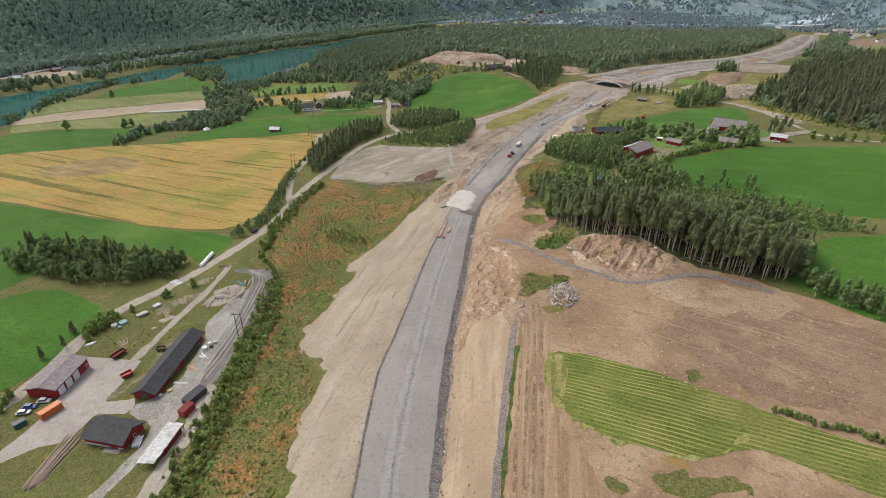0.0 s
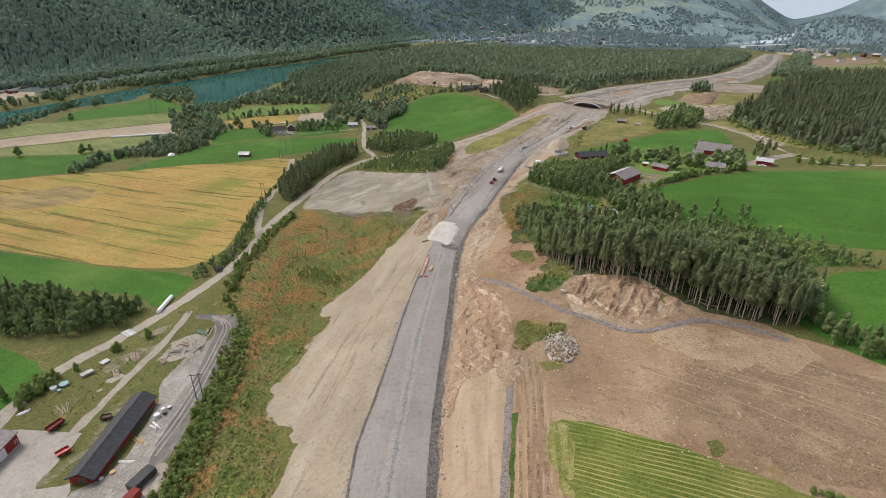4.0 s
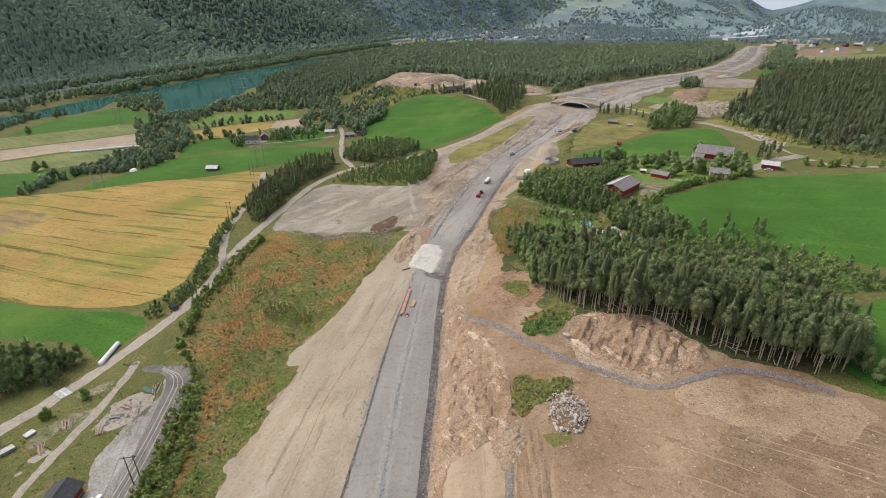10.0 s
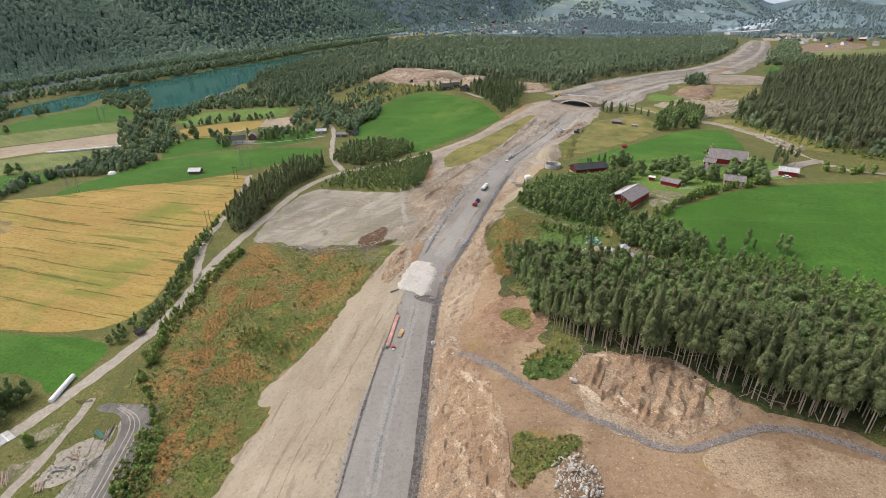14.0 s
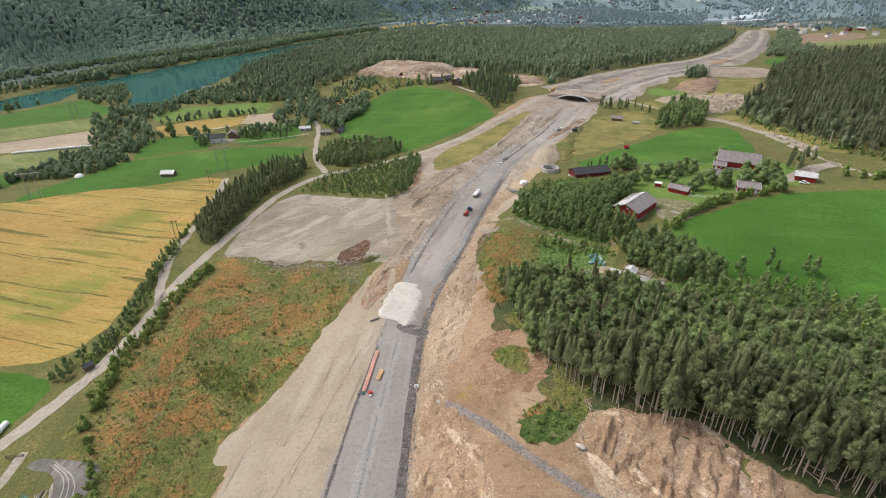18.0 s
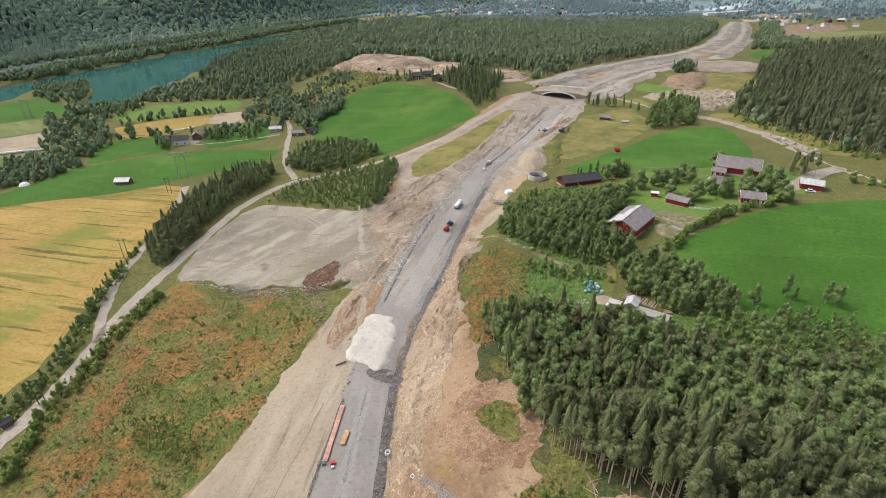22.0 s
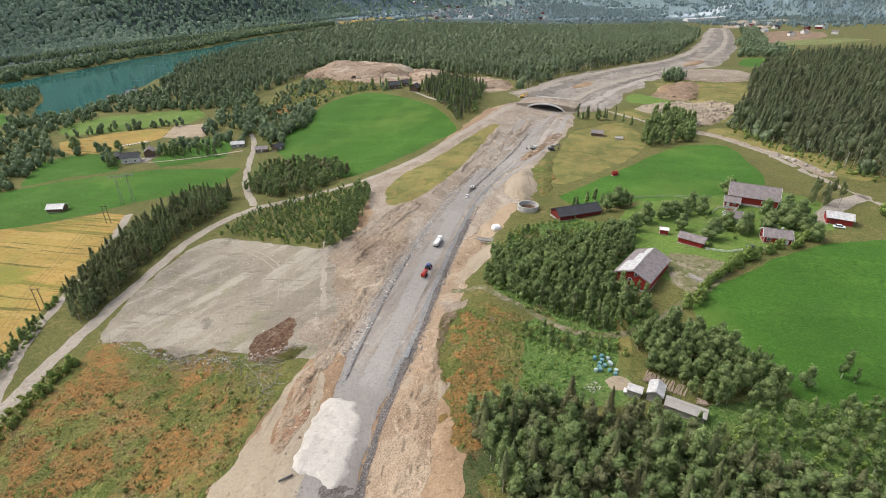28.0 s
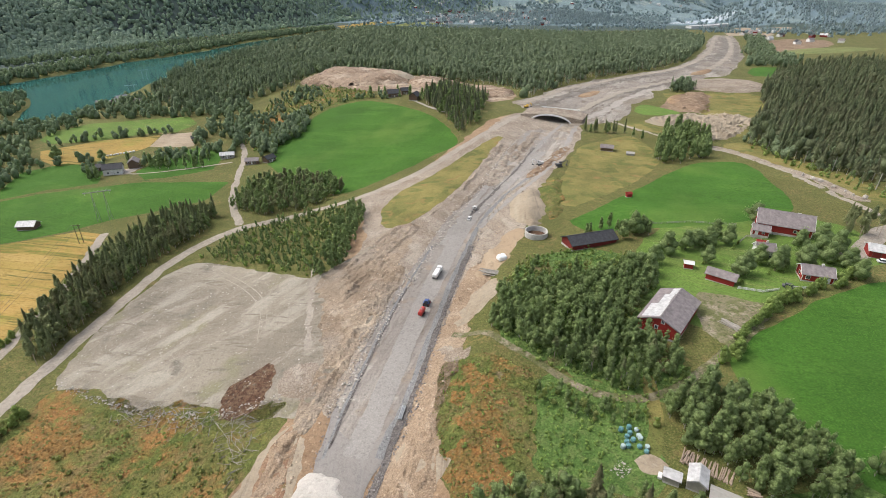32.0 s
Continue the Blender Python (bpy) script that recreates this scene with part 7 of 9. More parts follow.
def tank_trailer(x, y, yaw):
    ob = thing("tank_trailer", x, y, yaw, "red tank trailer behind the tractor", "trailer")
    bm = rod((-2.6, 0, 1.75), (2.4, 0, 1.75), 1.05, None, 16)
    bmesh.ops.bevel(bm, geom=[e for e in bm.edges if abs(e.verts[0].co.x - e.verts[1].co.x) < 0.1], offset=0.3, segments=2, affect="EDGES")
    part("tank", bm, "red_paint", ob)
    part("drawbar", rod((2.4, 0, 0.9), (3.9, 0, 0.7), 0.1), "dark_steel", ob)
    part("chassis", box(0, 0, 0.8, 4.8, 0.9, 0.2, 0.03), "dark_steel", ob)
    part("hatch", rod((-0.3, 0, 2.75), (-0.3, 0, 2.95), 0.35), "steel", ob)
    for sx in (-1.0, 0.5):
        for sy in (-1.0, 1.0):
            wheel(ob, sx, sy, 0.6, 0.5)
    return ob


def truck(x, y, yaw, label, tank="white_paint"):
    ob = thing("truck", x, y, yaw, label, "truck")
    part("chassis", box(0, 0, 0.9, 9.0, 1.0, 0.3, 0.03), "dark_steel", ob)
    c = part("cab", box(3.6, 0, 1.95, 1.9, 2.4, 2.2, 0.15), "white_paint", ob)
    part("windscreen", box(4.56, 0, 2.35, 0.05, 2.1, 0.9), "glass", c)
    for sy in (-1.2, 1.2):
        part("side_window", box(3.8, sy, 2.35, 1.0, 0.05, 0.7), "glass", c)
    part("body", box(-1.1, 0, 2.0, 6.6, 2.4, 1.7, 0.35), tank, ob)
    for sx in (-3.2, -1.9, 3.3):
        for sy in (-1.0, 1.0):
            wheel(ob, sx, sy, 0.5, 0.4)
    return ob


def excavator(x, y, yaw, paint, label):
    ob = thing("excavator", x, y, yaw, label, "excavator")
    for s in (-1, 1):
        part("track", box(0, s * 1.1, 0.45, 4.0, 0.6, 0.9, 0.3), "dark_steel", ob)
    part("house", box(-0.5, 0, 1.7, 3.6, 2.5, 1.3, 0.15), paint, ob)
    c = part("cab", box(0.9, 0.75, 2.4, 1.5, 1.0, 1.6, 0.1), paint, ob)
    part("window", box(1.67, 0.75, 2.6, 0.04, 0.8, 0.9), "glass", c)
    part("boom", box(2.9, -0.2, 3.3, 4.2, 0.4, 0.5, 0.08, Matrix.Rotation(radians(-25), 4, "Y")), paint, ob)
    part("stick", box(5.3, -0.2, 2.8, 0.35, 0.35, 3.0, 0.06, Matrix.Rotation(radians(18), 4, "Y")), paint, ob)
    part("bucket", box(5.0, -0.2, 0.95, 1.0, 1.2, 0.8, 0.2), "dark_steel", ob)
    return ob


def stone_shapes(count, seed):
    out = []
    for k in range(count):
        r = np.random.RandomState(seed + k)
        bm = bmesh.new()
        bmesh.ops.create_icosphere(bm, subdivisions=1, radius=0.5)
        for v in bm.verts:
            v.co *= r.uniform(0.6, 1.15)
            v.co.z *= 0.75
        me = bpy.data.meshes.new("stone")
        bm.to_mesh(me)
        bm.free()
        out.append(me)
    return out


def small_stones(name, places, low, high, material, label, seed=0, rise=0.3):
    """Stones too many to count, joined in one mesh."""
    r = np.random.RandomState(seed)
    base_v = np.array([(1, 0, 0), (-1, 0, 0), (0, 1, 0), (0, -1, 0), (0, 0, 1), (0, 0, -1)], float) * 0.5
    base_f = np.array([(0, 2, 4), (2, 1, 4), (1, 3, 4), (3, 0, 4), (2, 0, 5), (1, 2, 5), (3, 1, 5), (0, 3, 5)])
    V, F = [], []
    for n, (x, y) in enumerate(places):
        s = low + (high - low) * r.uniform() ** 3
        v = base_v * r.uniform(0.6, 1.3, (6, 1)) * s * np.array([1, r.uniform(0.6, 1), r.uniform(0.5, 0.8)])
        a = r.uniform(0, 6.28)
        v = np.stack([v[:, 0] * math.cos(a) - v[:, 1] * math.sin(a) + x, v[:, 0] * math.sin(a) + v[:, 1] * math.cos(a) + y, v[:, 2] + zat(x, y) + rise * s], 1)
        V.append(v)
        F.append(base_f + 6 * n)
    me = raw_mesh(name, np.concatenate(V), np.concatenate(F), [M[material]])
    return tagged(new(name, me), label, "stones", kind="stuff")


def mound(name, points, peak, material, label, category, seed=0, steep=0.9, step=0.8, edge=0.5, rough=0.0):
    """A heap over an outline, rounded on top and rough on its sides."""
    p = rounded(points, 2)
    lo, hi = p.min(0) - 2 * step - 2, p.max(0) + 2 * step + 2
    xs, ys = np.arange(lo[0], hi[0], step), np.arange(lo[1], hi[1], step)
    x, y = np.meshgrid(xs, ys)
    d = off_segments(x, y, p, np.roll(p, -1, 0)) * np.where(within(x, y, p), 1, -1) + edge * (vnoise(x, y, 4, seed) + 0.5 * vnoise(x, y, 1.6, seed + 5))
    z0 = np.array([zat(a, b) for a, b in zip(x.ravel(), y.ravel())]).reshape(x.shape)
    h = peak * (1 - np.exp(-np.clip(d, 0, None) * steep / peak)) + 0.18 * vnoise(x, y, 2.2, seed + 1) * np.clip(d, 0, 1) + rough * (vnoise(x, y, 24, seed + 2) + 0.6 * vnoise(x, y, 10, seed + 3)) * np.clip(d / 12, 0, 1)
    z = z0 + np.where(d > 0, np.maximum(h, 0), d * max(steep, 0.5))
    t = sheet_tris(0, len(xs) - 1, 0, len(ys) - 1, len(xs))
    t = t[(d.ravel()[t] > -1.6 * step).all(1)]
    used, back = np.unique(t, return_inverse=True)
    v = np.stack([x, y, z], -1).reshape(-1, 3)[used]
    me = raw_mesh(name, v, back.reshape(-1, 3), [M[material]], smooth=True)
    return tagged(new(name, me), label, category)


def bale(x, y, yaw, material, label, group, r=0.65, w=1.25, upright=False):
    ob = thing("hay_bale", x, y, yaw, label, "bale", group)
    bm = rod((0, 0, 0), (0, 0, w), r, None, 14) if upright else rod((-w / 2, 0, r), (w / 2, 0, r), r, None, 14)
    bmesh.ops.bevel(bm, geom=[e for e in bm.edges if len(e.link_faces) == 2 and any(len(f.verts) > 5 for f in e.link_faces)], offset=0.14, segments=2, affect="EDGES")
    part("wrapping", bm, material, ob)
    return ob


def log_stack(name, x, y, yaw, count, length, r, material, label, across=8, spread=0.4, seed=0):
    """Logs side by side and on one another."""
    rr = np.random.RandomState(seed)
    ob = thing(name, x, y, yaw, label, "timber")
    for k in range(count):
        row, col = divmod(k, across)
        cx, cz = (col - across / 2) * r * 2.1 + (row % 2) * r, r + row * r * 1.75
        a = rr.uniform(-spread, spread)
        part("log", rod((cx, -length / 2 + a, cz), (cx + rr.uniform(-spread, spread), length / 2 + a, cz), r * rr.uniform(0.8, 1.1), r * rr.uniform(0.6, 0.9), 7), material, ob)
    return ob


def loose_sticks(name, places, low, high, r, material, label, seed=0):
    rr = np.random.RandomState(seed)
    parts = []
    for x, y in places:
        a, L = rr.uniform(0, 3.14), rr.uniform(low, high)
        z = zat(x, y) + 0.15 + rr.uniform(0, 0.5)
        dx, dy = math.cos(a) * L / 2, math.sin(a) * L / 2
        t, f = tube([(0, 0, -L / 2), (0, 0, 0), (0, 0, L / 2)], [r, r * 0.8, r * 0.3], 4)
        w = np.stack([x + dx * t[:, 2] / (L / 2) - t[:, 0] * math.sin(a), y + dy * t[:, 2] / (L / 2) + t[:, 0] * math.cos(a), z + t[:, 1] + rr.uniform(-0.25, 0.25) * t[:, 2] / L], 1)
        parts.append((w, f))
    v, f = joined(parts)
    return tagged(new(name, raw_mesh(name, v, f, [M[material]])), label, "branches", kind="stuff")


def crag(name, points, amp, turn, label, material="bare_rock", seed=0, step=0.7, size=4.0, category="rock"):
    """A rough rock surface over an outline, with ridges along the direction turn."""
    p = rounded(points, 2)
    lo, hi = p.min(0) - 1, p.max(0) + 1
    xs, ys = np.arange(lo[0], hi[0], step), np.arange(lo[1], hi[1], step)
    x, y = np.meshgrid(xs, ys)
    d = off_segments(x, y, p, np.roll(p, -1, 0)) * np.where(within(x, y, p), 1, -1) + 1.2 * vnoise(x, y, 5, seed + 3)
    z0 = np.array([zat(a, b) for a, b in zip(x.ravel(), y.ravel())]).reshape(x.shape)
    c, s = math.cos(radians(turn)), math.sin(radians(turn))
    u, w = x * c + y * s, -x * s + y * c
    h = 1 - np.abs(vnoise(u * 0.3, w, size, seed)) + 0.6 * (1 - np.abs(vnoise(u * 0.5, w, size * 0.45, seed + 1))) + 0.35 * vnoise(x, y, 1.5, seed + 2) - 0.7
    z = z0 + np.where(d > 0, 0.12 + amp * h * np.clip(d / 3, 0, 1), -0.4)
    t = sheet_tris(0, len(xs) - 1, 0, len(ys) - 1, len(xs))
    t = t[(d.ravel()[t] > -0.8).all(1)]
    used, back = np.unique(t, return_inverse=True)
    me = raw_mesh(name, np.stack([x, y, z], -1).reshape(-1, 3)[used], back.reshape(-1, 3), [M[material]])
    return tagged(new(name, me), label, category, kind="structure")


# ---- the farm yard beside the lane ----
WD = "white_paint"
building("machine_shed", -152.2, 119, 97, 16.4, 10, 4.2, 1.0, "red machine shed with four white doors and a grey roof", "shed", roof="mauve_roof", trim="none",
         doors=[("S", -5.9, 2.9, 3.2, WD), ("S", -2.2, 2.9, 3.2, WD), ("S", 1.5, 2.9, 3.2, WD), ("S", 5.2, 2.2, 2.6, "red_wood")], windows=[("S", 7.2, 1.2, 0.9, 0.9)])
# the two wide dark_steel panels stand for the shaded inside of open bays
building("long_shed", -116.6, 130, 95, 33, 7.2, 2.9, 1.7, "long red shed with a black roof on the yard", "shed", roof="black_roof", trim="none", over=0.7,
         doors=[("S", -6, 2.6, 2.2, "brown_wood"), ("S", 5, 4.5, 2.3, "dark_steel"), ("S", 10.5, 4.5, 2.3, "dark_steel"), ("W", 0, 2.4, 2.2, "brown_wood")])
building("red_shed", -113, 97.0, -3, 13, 8.2, 2.9, 2.0, "red wooden shed with a black roof and white sill band", "shed", roof="black_roof", trim="none", over=0.7, windows=[("E", 0.5, 1.2, 1.0, 0.9)],
         doors=[("S", 3, 2.4, 2.2, "red_wood")])
shed = bpy.data.objects["red_shed"]
part("sill_band", box(0, -4.13, 0.62, 13.05, 0.08, 0.3), "white_paint", shed)


def lean_roof(x, y, yaw, L, W, h, label):
    """A low roof of patched sheets on posts."""
    ob = thing("shelter", x, y, yaw, label, "shelter")
    r = np.random.RandomState(4)
    n = int(L / 1.1)
    for i in range(n):
        for j in (-1, 1):
            sheet = box(-L / 2 + (i + 0.5) * L / n, j * W / 4, h + 0.12 - 0.12 * j + r.uniform(0, 0.05), L / n - 0.03, W / 2 + r.uniform(-0.2, 0.2), 0.05)
            part("roof_sheet", sheet, "pale_roof" if r.uniform() < 0.7 else "concrete", ob)
    for i in range(5):
        for j in (-1, 1):
            px, py = -L / 2 + 0.3 + i * (L - 0.6) / 4, j * (W / 2 - 0.3)
            part("post", box(px, py, h / 2 - 0.2, 0.16, 0.16, h + 0.4), "brown_wood", ob)
    part("back_wall", box(L * 0.1, -W / 2 + 0.2, h / 2, L * 0.6, 0.1, h - 0.2), "dark_red_wood", ob)
    return ob


lean_roof(-95.2, 94, 92, 15, 5.2, 2.3, "low shelter with a patched white sheet roof")


def shipping_box(x, y, yaw, L, W, h, paint, label, lid=None):
    ob = thing("container", x, y, yaw, label, "container")
    part("body", box(0, 0, h / 2 + 0.15, L, W, h, 0.04), paint, ob)
    for k in range(int(L / 0.5)):
        for s in (-1, 1):
            part("rib", box(-L / 2 + 0.25 + k * 0.5, s * (W / 2 + 0.03), h / 2 + 0.15, 0.2, 0.06, h - 0.3), paint, ob)
    part("lid", box(0, 0, h + 0.2, L + 0.1, W + 0.1, 0.12, 0.03), lid or paint, ob)
    for s in (-1, 1):
        part("foot", box(s * (L / 2 - 0.4), 0, 0.08, 0.3, W, 0.16), "dark_steel", ob)
    return ob


shipping_box(-96.5, 108.4, 80, 4.6, 2.6, 2.2, "red_paint", "dark red box container beside the lane", "dark_red_wood")
shipping_box(-98, 115, 76, 7.5, 3.2, 2.1, "dark_steel", "dark covered trailer box beside the lane", "black_roof")
shipping_box(-142, 104.2, 72, 6.4, 2.4, 2.3, "orange_paint", "orange container with a white front end", "orange_paint")
shipping_box(-148, 98.5, 65, 3.4, 2.0, 1.5, "green_paint", "dark green waste skip on the grass", "dark_steel")
car(-152, 106, 15, "blue_paint", "blue car parked at the shed gable")
car(-149.5, 109.2, 15, "white_paint", "pale car parked at the shed gable")
car(-151.4, 103.2, 20, "steel", "grey car parked at the shed gable")


def wagon(x, y, yaw, paint, label, L=5.0, W=2.1):
    ob = thing("wagon", x, y, yaw, label, "trailer")
    part("bed", box(0, 0, 0.95, L, W, 0.15, 0.03), paint, ob)
    for s in (-1, 1):
        part("side_board", box(0, s * W / 2, 1.3, L, 0.08, 0.6, 0.02), paint, ob)
        part("end_board", box(s * L / 2, 0, 1.3, 0.08, W, 0.6, 0.02), paint, ob)
    part("drawbar", rod((L / 2, 0, 0.85), (L / 2 + 1.4, 0, 0.55), 0.07), "dark_steel", ob)
    for sx in (-L / 3, L / 4):
        for sy in (-W / 2 + 0.15, W / 2 - 0.15):
            wheel(ob, sx, sy, 0.42, 0.3)
    return ob


wagon(-130, 124, 60, "red_paint", "bright red farm trailer on the gravel", 3.6, 2.2)
wagon(-141.5, 134.5, 75, "dark_red_wood", "old brown hay wagon on the grass", 5.2, 2.2)
wagon(-127, 139, 20, "brown_wood", "low rusty trailer behind the long shed", 3.0, 1.8)
log_stack("sleeper_pile", -124.2, 87, 4, 24, 19, 0.16, "old_log", "long stack of weathered brown-grey timber", 13, 1.4, 2)
log_stack("plank_pile", -104.3, 95.5, 20, 14, 4, 0.2, "white_paint", "pile of pale boards against the red shed", 5, 0.3, 3)
log_stack("plank_pile", -110, 91.6, 90, 10, 5, 0.13, "grey_log", "planks stacked along the red shed", 5, 0.4, 4)
log_stack("plank_pile", -126, 170, 30, 14, 3.5, 0.16, "old_log", "heap of old boards by the farm track", 7, 0.7, 5)
log_stack("plank_pile", -140, 162, 40, 12, 5, 0.14, "old_log", "heap of split poles beside the farm track", 6, 0.9, 6)
log_stack("plank_pile", -124, 176, 100, 10, 3, 0.2, "grey_log", "heap of grey timber by the lane", 5, 0.8, 7)
log_stack("plank_pile", -122, 190, 60, 9, 5, 0.12, "green_paint", "bundle of dark green pipes by the lane", 5, 0.4, 8)
log_stack("plank_pile", -107.5, 122, 96, 3, 5.5, 0.16, "white_paint", "white beam lying beside the long shed", 3, 0.2, 9)
log_stack("plank_pile", -108.6, 130, 50, 9, 3.2, 0.15, "fresh_wood", "crossed boards beside the long shed", 4, 1.0, 10)


def drum(x, y, r, h, material, label, name="drum"):
    ob = thing(name, x, y, 0, label, "drum")
    part("shell", rod((0, 0, 0), (0, 0, h), r, None, 16), material, ob)
    part("lid", rod((0, 0, h), (0, 0, h + 0.06), r * 1.04, None, 16), material, ob)
    return ob


for k, (dx, dy, r, h, mt, lb) in enumerate([(-109.5, 140, 0.9, 1.3, "white_paint", "white plastic tank beside the long shed"), (-107.8, 141.5, 0.7, 1.1, "dark_steel", "dark drum beside the long shed"), (-109.2, 143, 0.6, 1.0, "white_paint", "white drum beside the long shed"),
                                            (-107.6, 144, 0.7, 0.9, "steel", "grey drum beside the long shed"), (-109, 117.5, 0.7, 0.6, "fresh_wood", "wooden cable drum at the shed"), (-110.8, 115.2, 0.6, 0.5, "white_paint", "pale drum at the shed"),
                                            (-111.2, 113.6, 0.6, 0.6, "steel", "grey drum at the shed"), (-157, 152, 1.1, 1.0, "white_paint", "white round feeder on the grass"), (-155, 154.5, 1.5, 0.8, "teal_wrap", "teal round tub on the grass"), (-154, 151, 0.6, 0.8, "teal_wrap", "small teal tub on the grass")]):
    drum(dx, dy, r, h, mt, lb)


def hull(x, y, yaw, L, label):
    ob = thing("rowing_boat", x, y, yaw, label, "boat")
    bm = bmesh.new()
    rings = []
    for k in range(9):
        u = k / 8 * 2 - 1
        w = 0.75 * (1 - u * u) ** 0.6 + 0.03
        rings.append([bm.verts.new((u * L / 2, w * c, h)) for c, h in ((-1, 0.12), (-0.7, 0.45), (0, 0.62), (0.7, 0.45), (1, 0.12))])
    for a, b in zip(rings[:-1], rings[1:]):
        for i in range(4):
            bm.faces.new((a[i], a[i + 1], b[i + 1], b[i]))
    part("hull", bm, "white_paint", ob)
    part("keel", box(0, 0, 0.62, L * 0.9, 0.06, 0.08), "white_paint", ob)
    part("keel_block", box(0, 0, 0.2, 0.3, 1.0, 0.42), "brown_wood", ob)
    return ob


hull(-158, 140, 55, 4.2, "white upturned rowing boat on the grass")
shipping_box(-151, 161, 60, 4.2, 2.2, 0.9, "grey_wood", "grey covered implement on the verge", "concrete")
shipping_box(-149.5, 168.5, 70, 3.0, 2.2, 0.6, "pale_roof", "pale covered pallet on the verge")
for k in range(9):
    bale(-152.4 + 0.15 * k, 218.2 - 1.5 * k, 96, "white_wrap", "white plastic-wrapped bale in the row beside the gravel road", "row of white bales", 0.95, 1.6)
building("roadside_hut", -143, 246, 60, 3, 2.6, 2.1, 0.7, "small brown hut beside the gravel road", "hut", walls="brown_wood", roof="black_roof", trim="none", over=0.25)
ob = thing("gate", -138.5, 205.5, 10, "low wooden gate across the lane mouth", "gate")
for k in range(2):
    part("post", box(-2.5 + 5 * k, 0, 0.6, 0.18, 0.18, 1.3), "brown_wood", ob)
for k in range(3):
    part("rail", box(0, 0, 0.35 + 0.35 * k, 5, 0.06, 0.14), "brown_wood", ob)
ob = thing("culvert_slab", -154, 189, 62, "pale concrete slab across the gravel road", "slab")
part("slab", box(0, 0, 0.28, 4, 6, 0.3, 0.04), "concrete", ob)
part("seam", box(0, 0, 0.44, 0.25, 6, 0.04), "white_paint", ob)


small_stones("rubble", planted([(-130, 174), (-126, 184), (-119, 186), (-118, 176), (-124, 170)], 0.9, 121), 0.3, 1.1, "stone", "heap of broken concrete and stones by the farm track", 21)
small_stones("rubble", planted([(-146, 190), (-138, 199), (-134, 192), (-142, 184)], 1.2, 122), 0.2, 0.8, "stone", "stones dumped beside the gravel road", 22)
log_stack("plank_pile", -139.5, 173, 35, 16, 5.5, 0.15, "old_log", "loose heap of brown poles beside the farm track", 8, 1.2, 111)
log_stack("plank_pile", -118.5, 190, 20, 8, 6, 0.16, "grey_log", "grey poles lying in the grass by the lane", 6, 1.0, 112)
log_stack("plank_pile", -123, 181, 60, 8, 3.2, 0.2, "old_log", "pale beams dumped on the rubble heap", 5, 1.1, 113)
log_stack("plank_pile", -146, 143, 50, 12, 6, 0.10, "old_log", "thin poles scattered on the grass", 10, 1.6, 114)
log_stack("plank_pile", -107.6, 136, 60, 9, 3, 0.18, "white_paint", "crossed white boards beside the long shed", 4, 0.9, 115)
stand("bush", [(-161, 152), (-163, 149), (-160, 149), (-162, 146), (-159, 153.5), (-164, 152), (-157, 163), (-150, 177), (-151, 175.6), (-143, 186), (-165, 146), (-162, 156), (-166, 150), (-160, 158), (-163.5, 144), (-164.5, 154), (-163, 159), (-161, 142), (-161, 106), (-159.5, 103), (-162, 109)], 3.0, 6.0, "grey-green bush on the verge of the farm", "bushes on the farm verge")
thicket("yard_weeds", [("bush_low", clear_of(planted([(-160, 146), (-150, 178), (-135, 195), (-118, 192), (-112, 170), (-126, 150), (-130, 140), (-146, 138)], 2.6, 117), [(-137, 206), (-131, 206), (-131, 140), (-138, 132)]), 0.3, 0.9)], "weeds and rough tufts on the farm ground", "weeds")

# ---- power line ----
def twin_pole(x, y, yaw, h=11):
    ob = thing("power_pole", x, y, yaw, "wooden twin power pole with a cross-arm", "power pole", "power line")
    for s in (-1, 1):
        part("pole", rod((s * 1.1, 0, -0.6), (s * 1.1, 0, h), 0.17, 0.12, 9), "pole_wood", ob)
    part("crossarm", box(0, 0, h - 0.6, 4.4, 0.16, 0.2), "pole_wood", ob)
    part("brace", rod((-1.1, 0, h - 3), (1.1, 0, h - 1), 0.05), "pole_wood", ob)
    for s in (-2, 0, 2):
        part("insulator", rod((s, 0, h - 0.5), (s, 0, h - 0.1), 0.07), "concrete", ob)
    return [ob.matrix_world @ Vector((s, 0, h - 0.1)) for s in (-2, 0, 2)]


def wire(a, b, sag=1.5):
    pts = [tuple(Vector(a).lerp(Vector(b), k / 14) - Vector((0, 0, sag * 4 * (k / 14) * (1 - k / 14)))) for k in range(15)]
    V, F = [], []
    for n, p in enumerate(pts):
        for dx, dz in ((-0.035, -0.02), (0.035, -0.02), (0, 0.04)):
            V.append((p[0] + dx, p[1], p[2] + dz))
        if n:
            o = 3 * (n - 1)
            for i in range(3):
                j = (i + 1) % 3
                F += [(o + i, o + j, o + 3 + j), (o + i, o + 3 + j, o + 3 + i)]
    return tagged(new("power_wire", raw_mesh("power_wire", V, F, [M["dark_steel"]])), "thin dark wire of the power line", "wire", "wires of the power line")


line = [twin_pole(-74, 62, 15), twin_pole(-99.5, 149, 18), twin_pole(-137.5, 255, 14), twin_pole(-163, 352, 12), twin_pole(-184, 440, 12)]
for a, b in zip(line[:-1], line[1:]):
    for p, q in zip(a, b):
        wire(p, q)


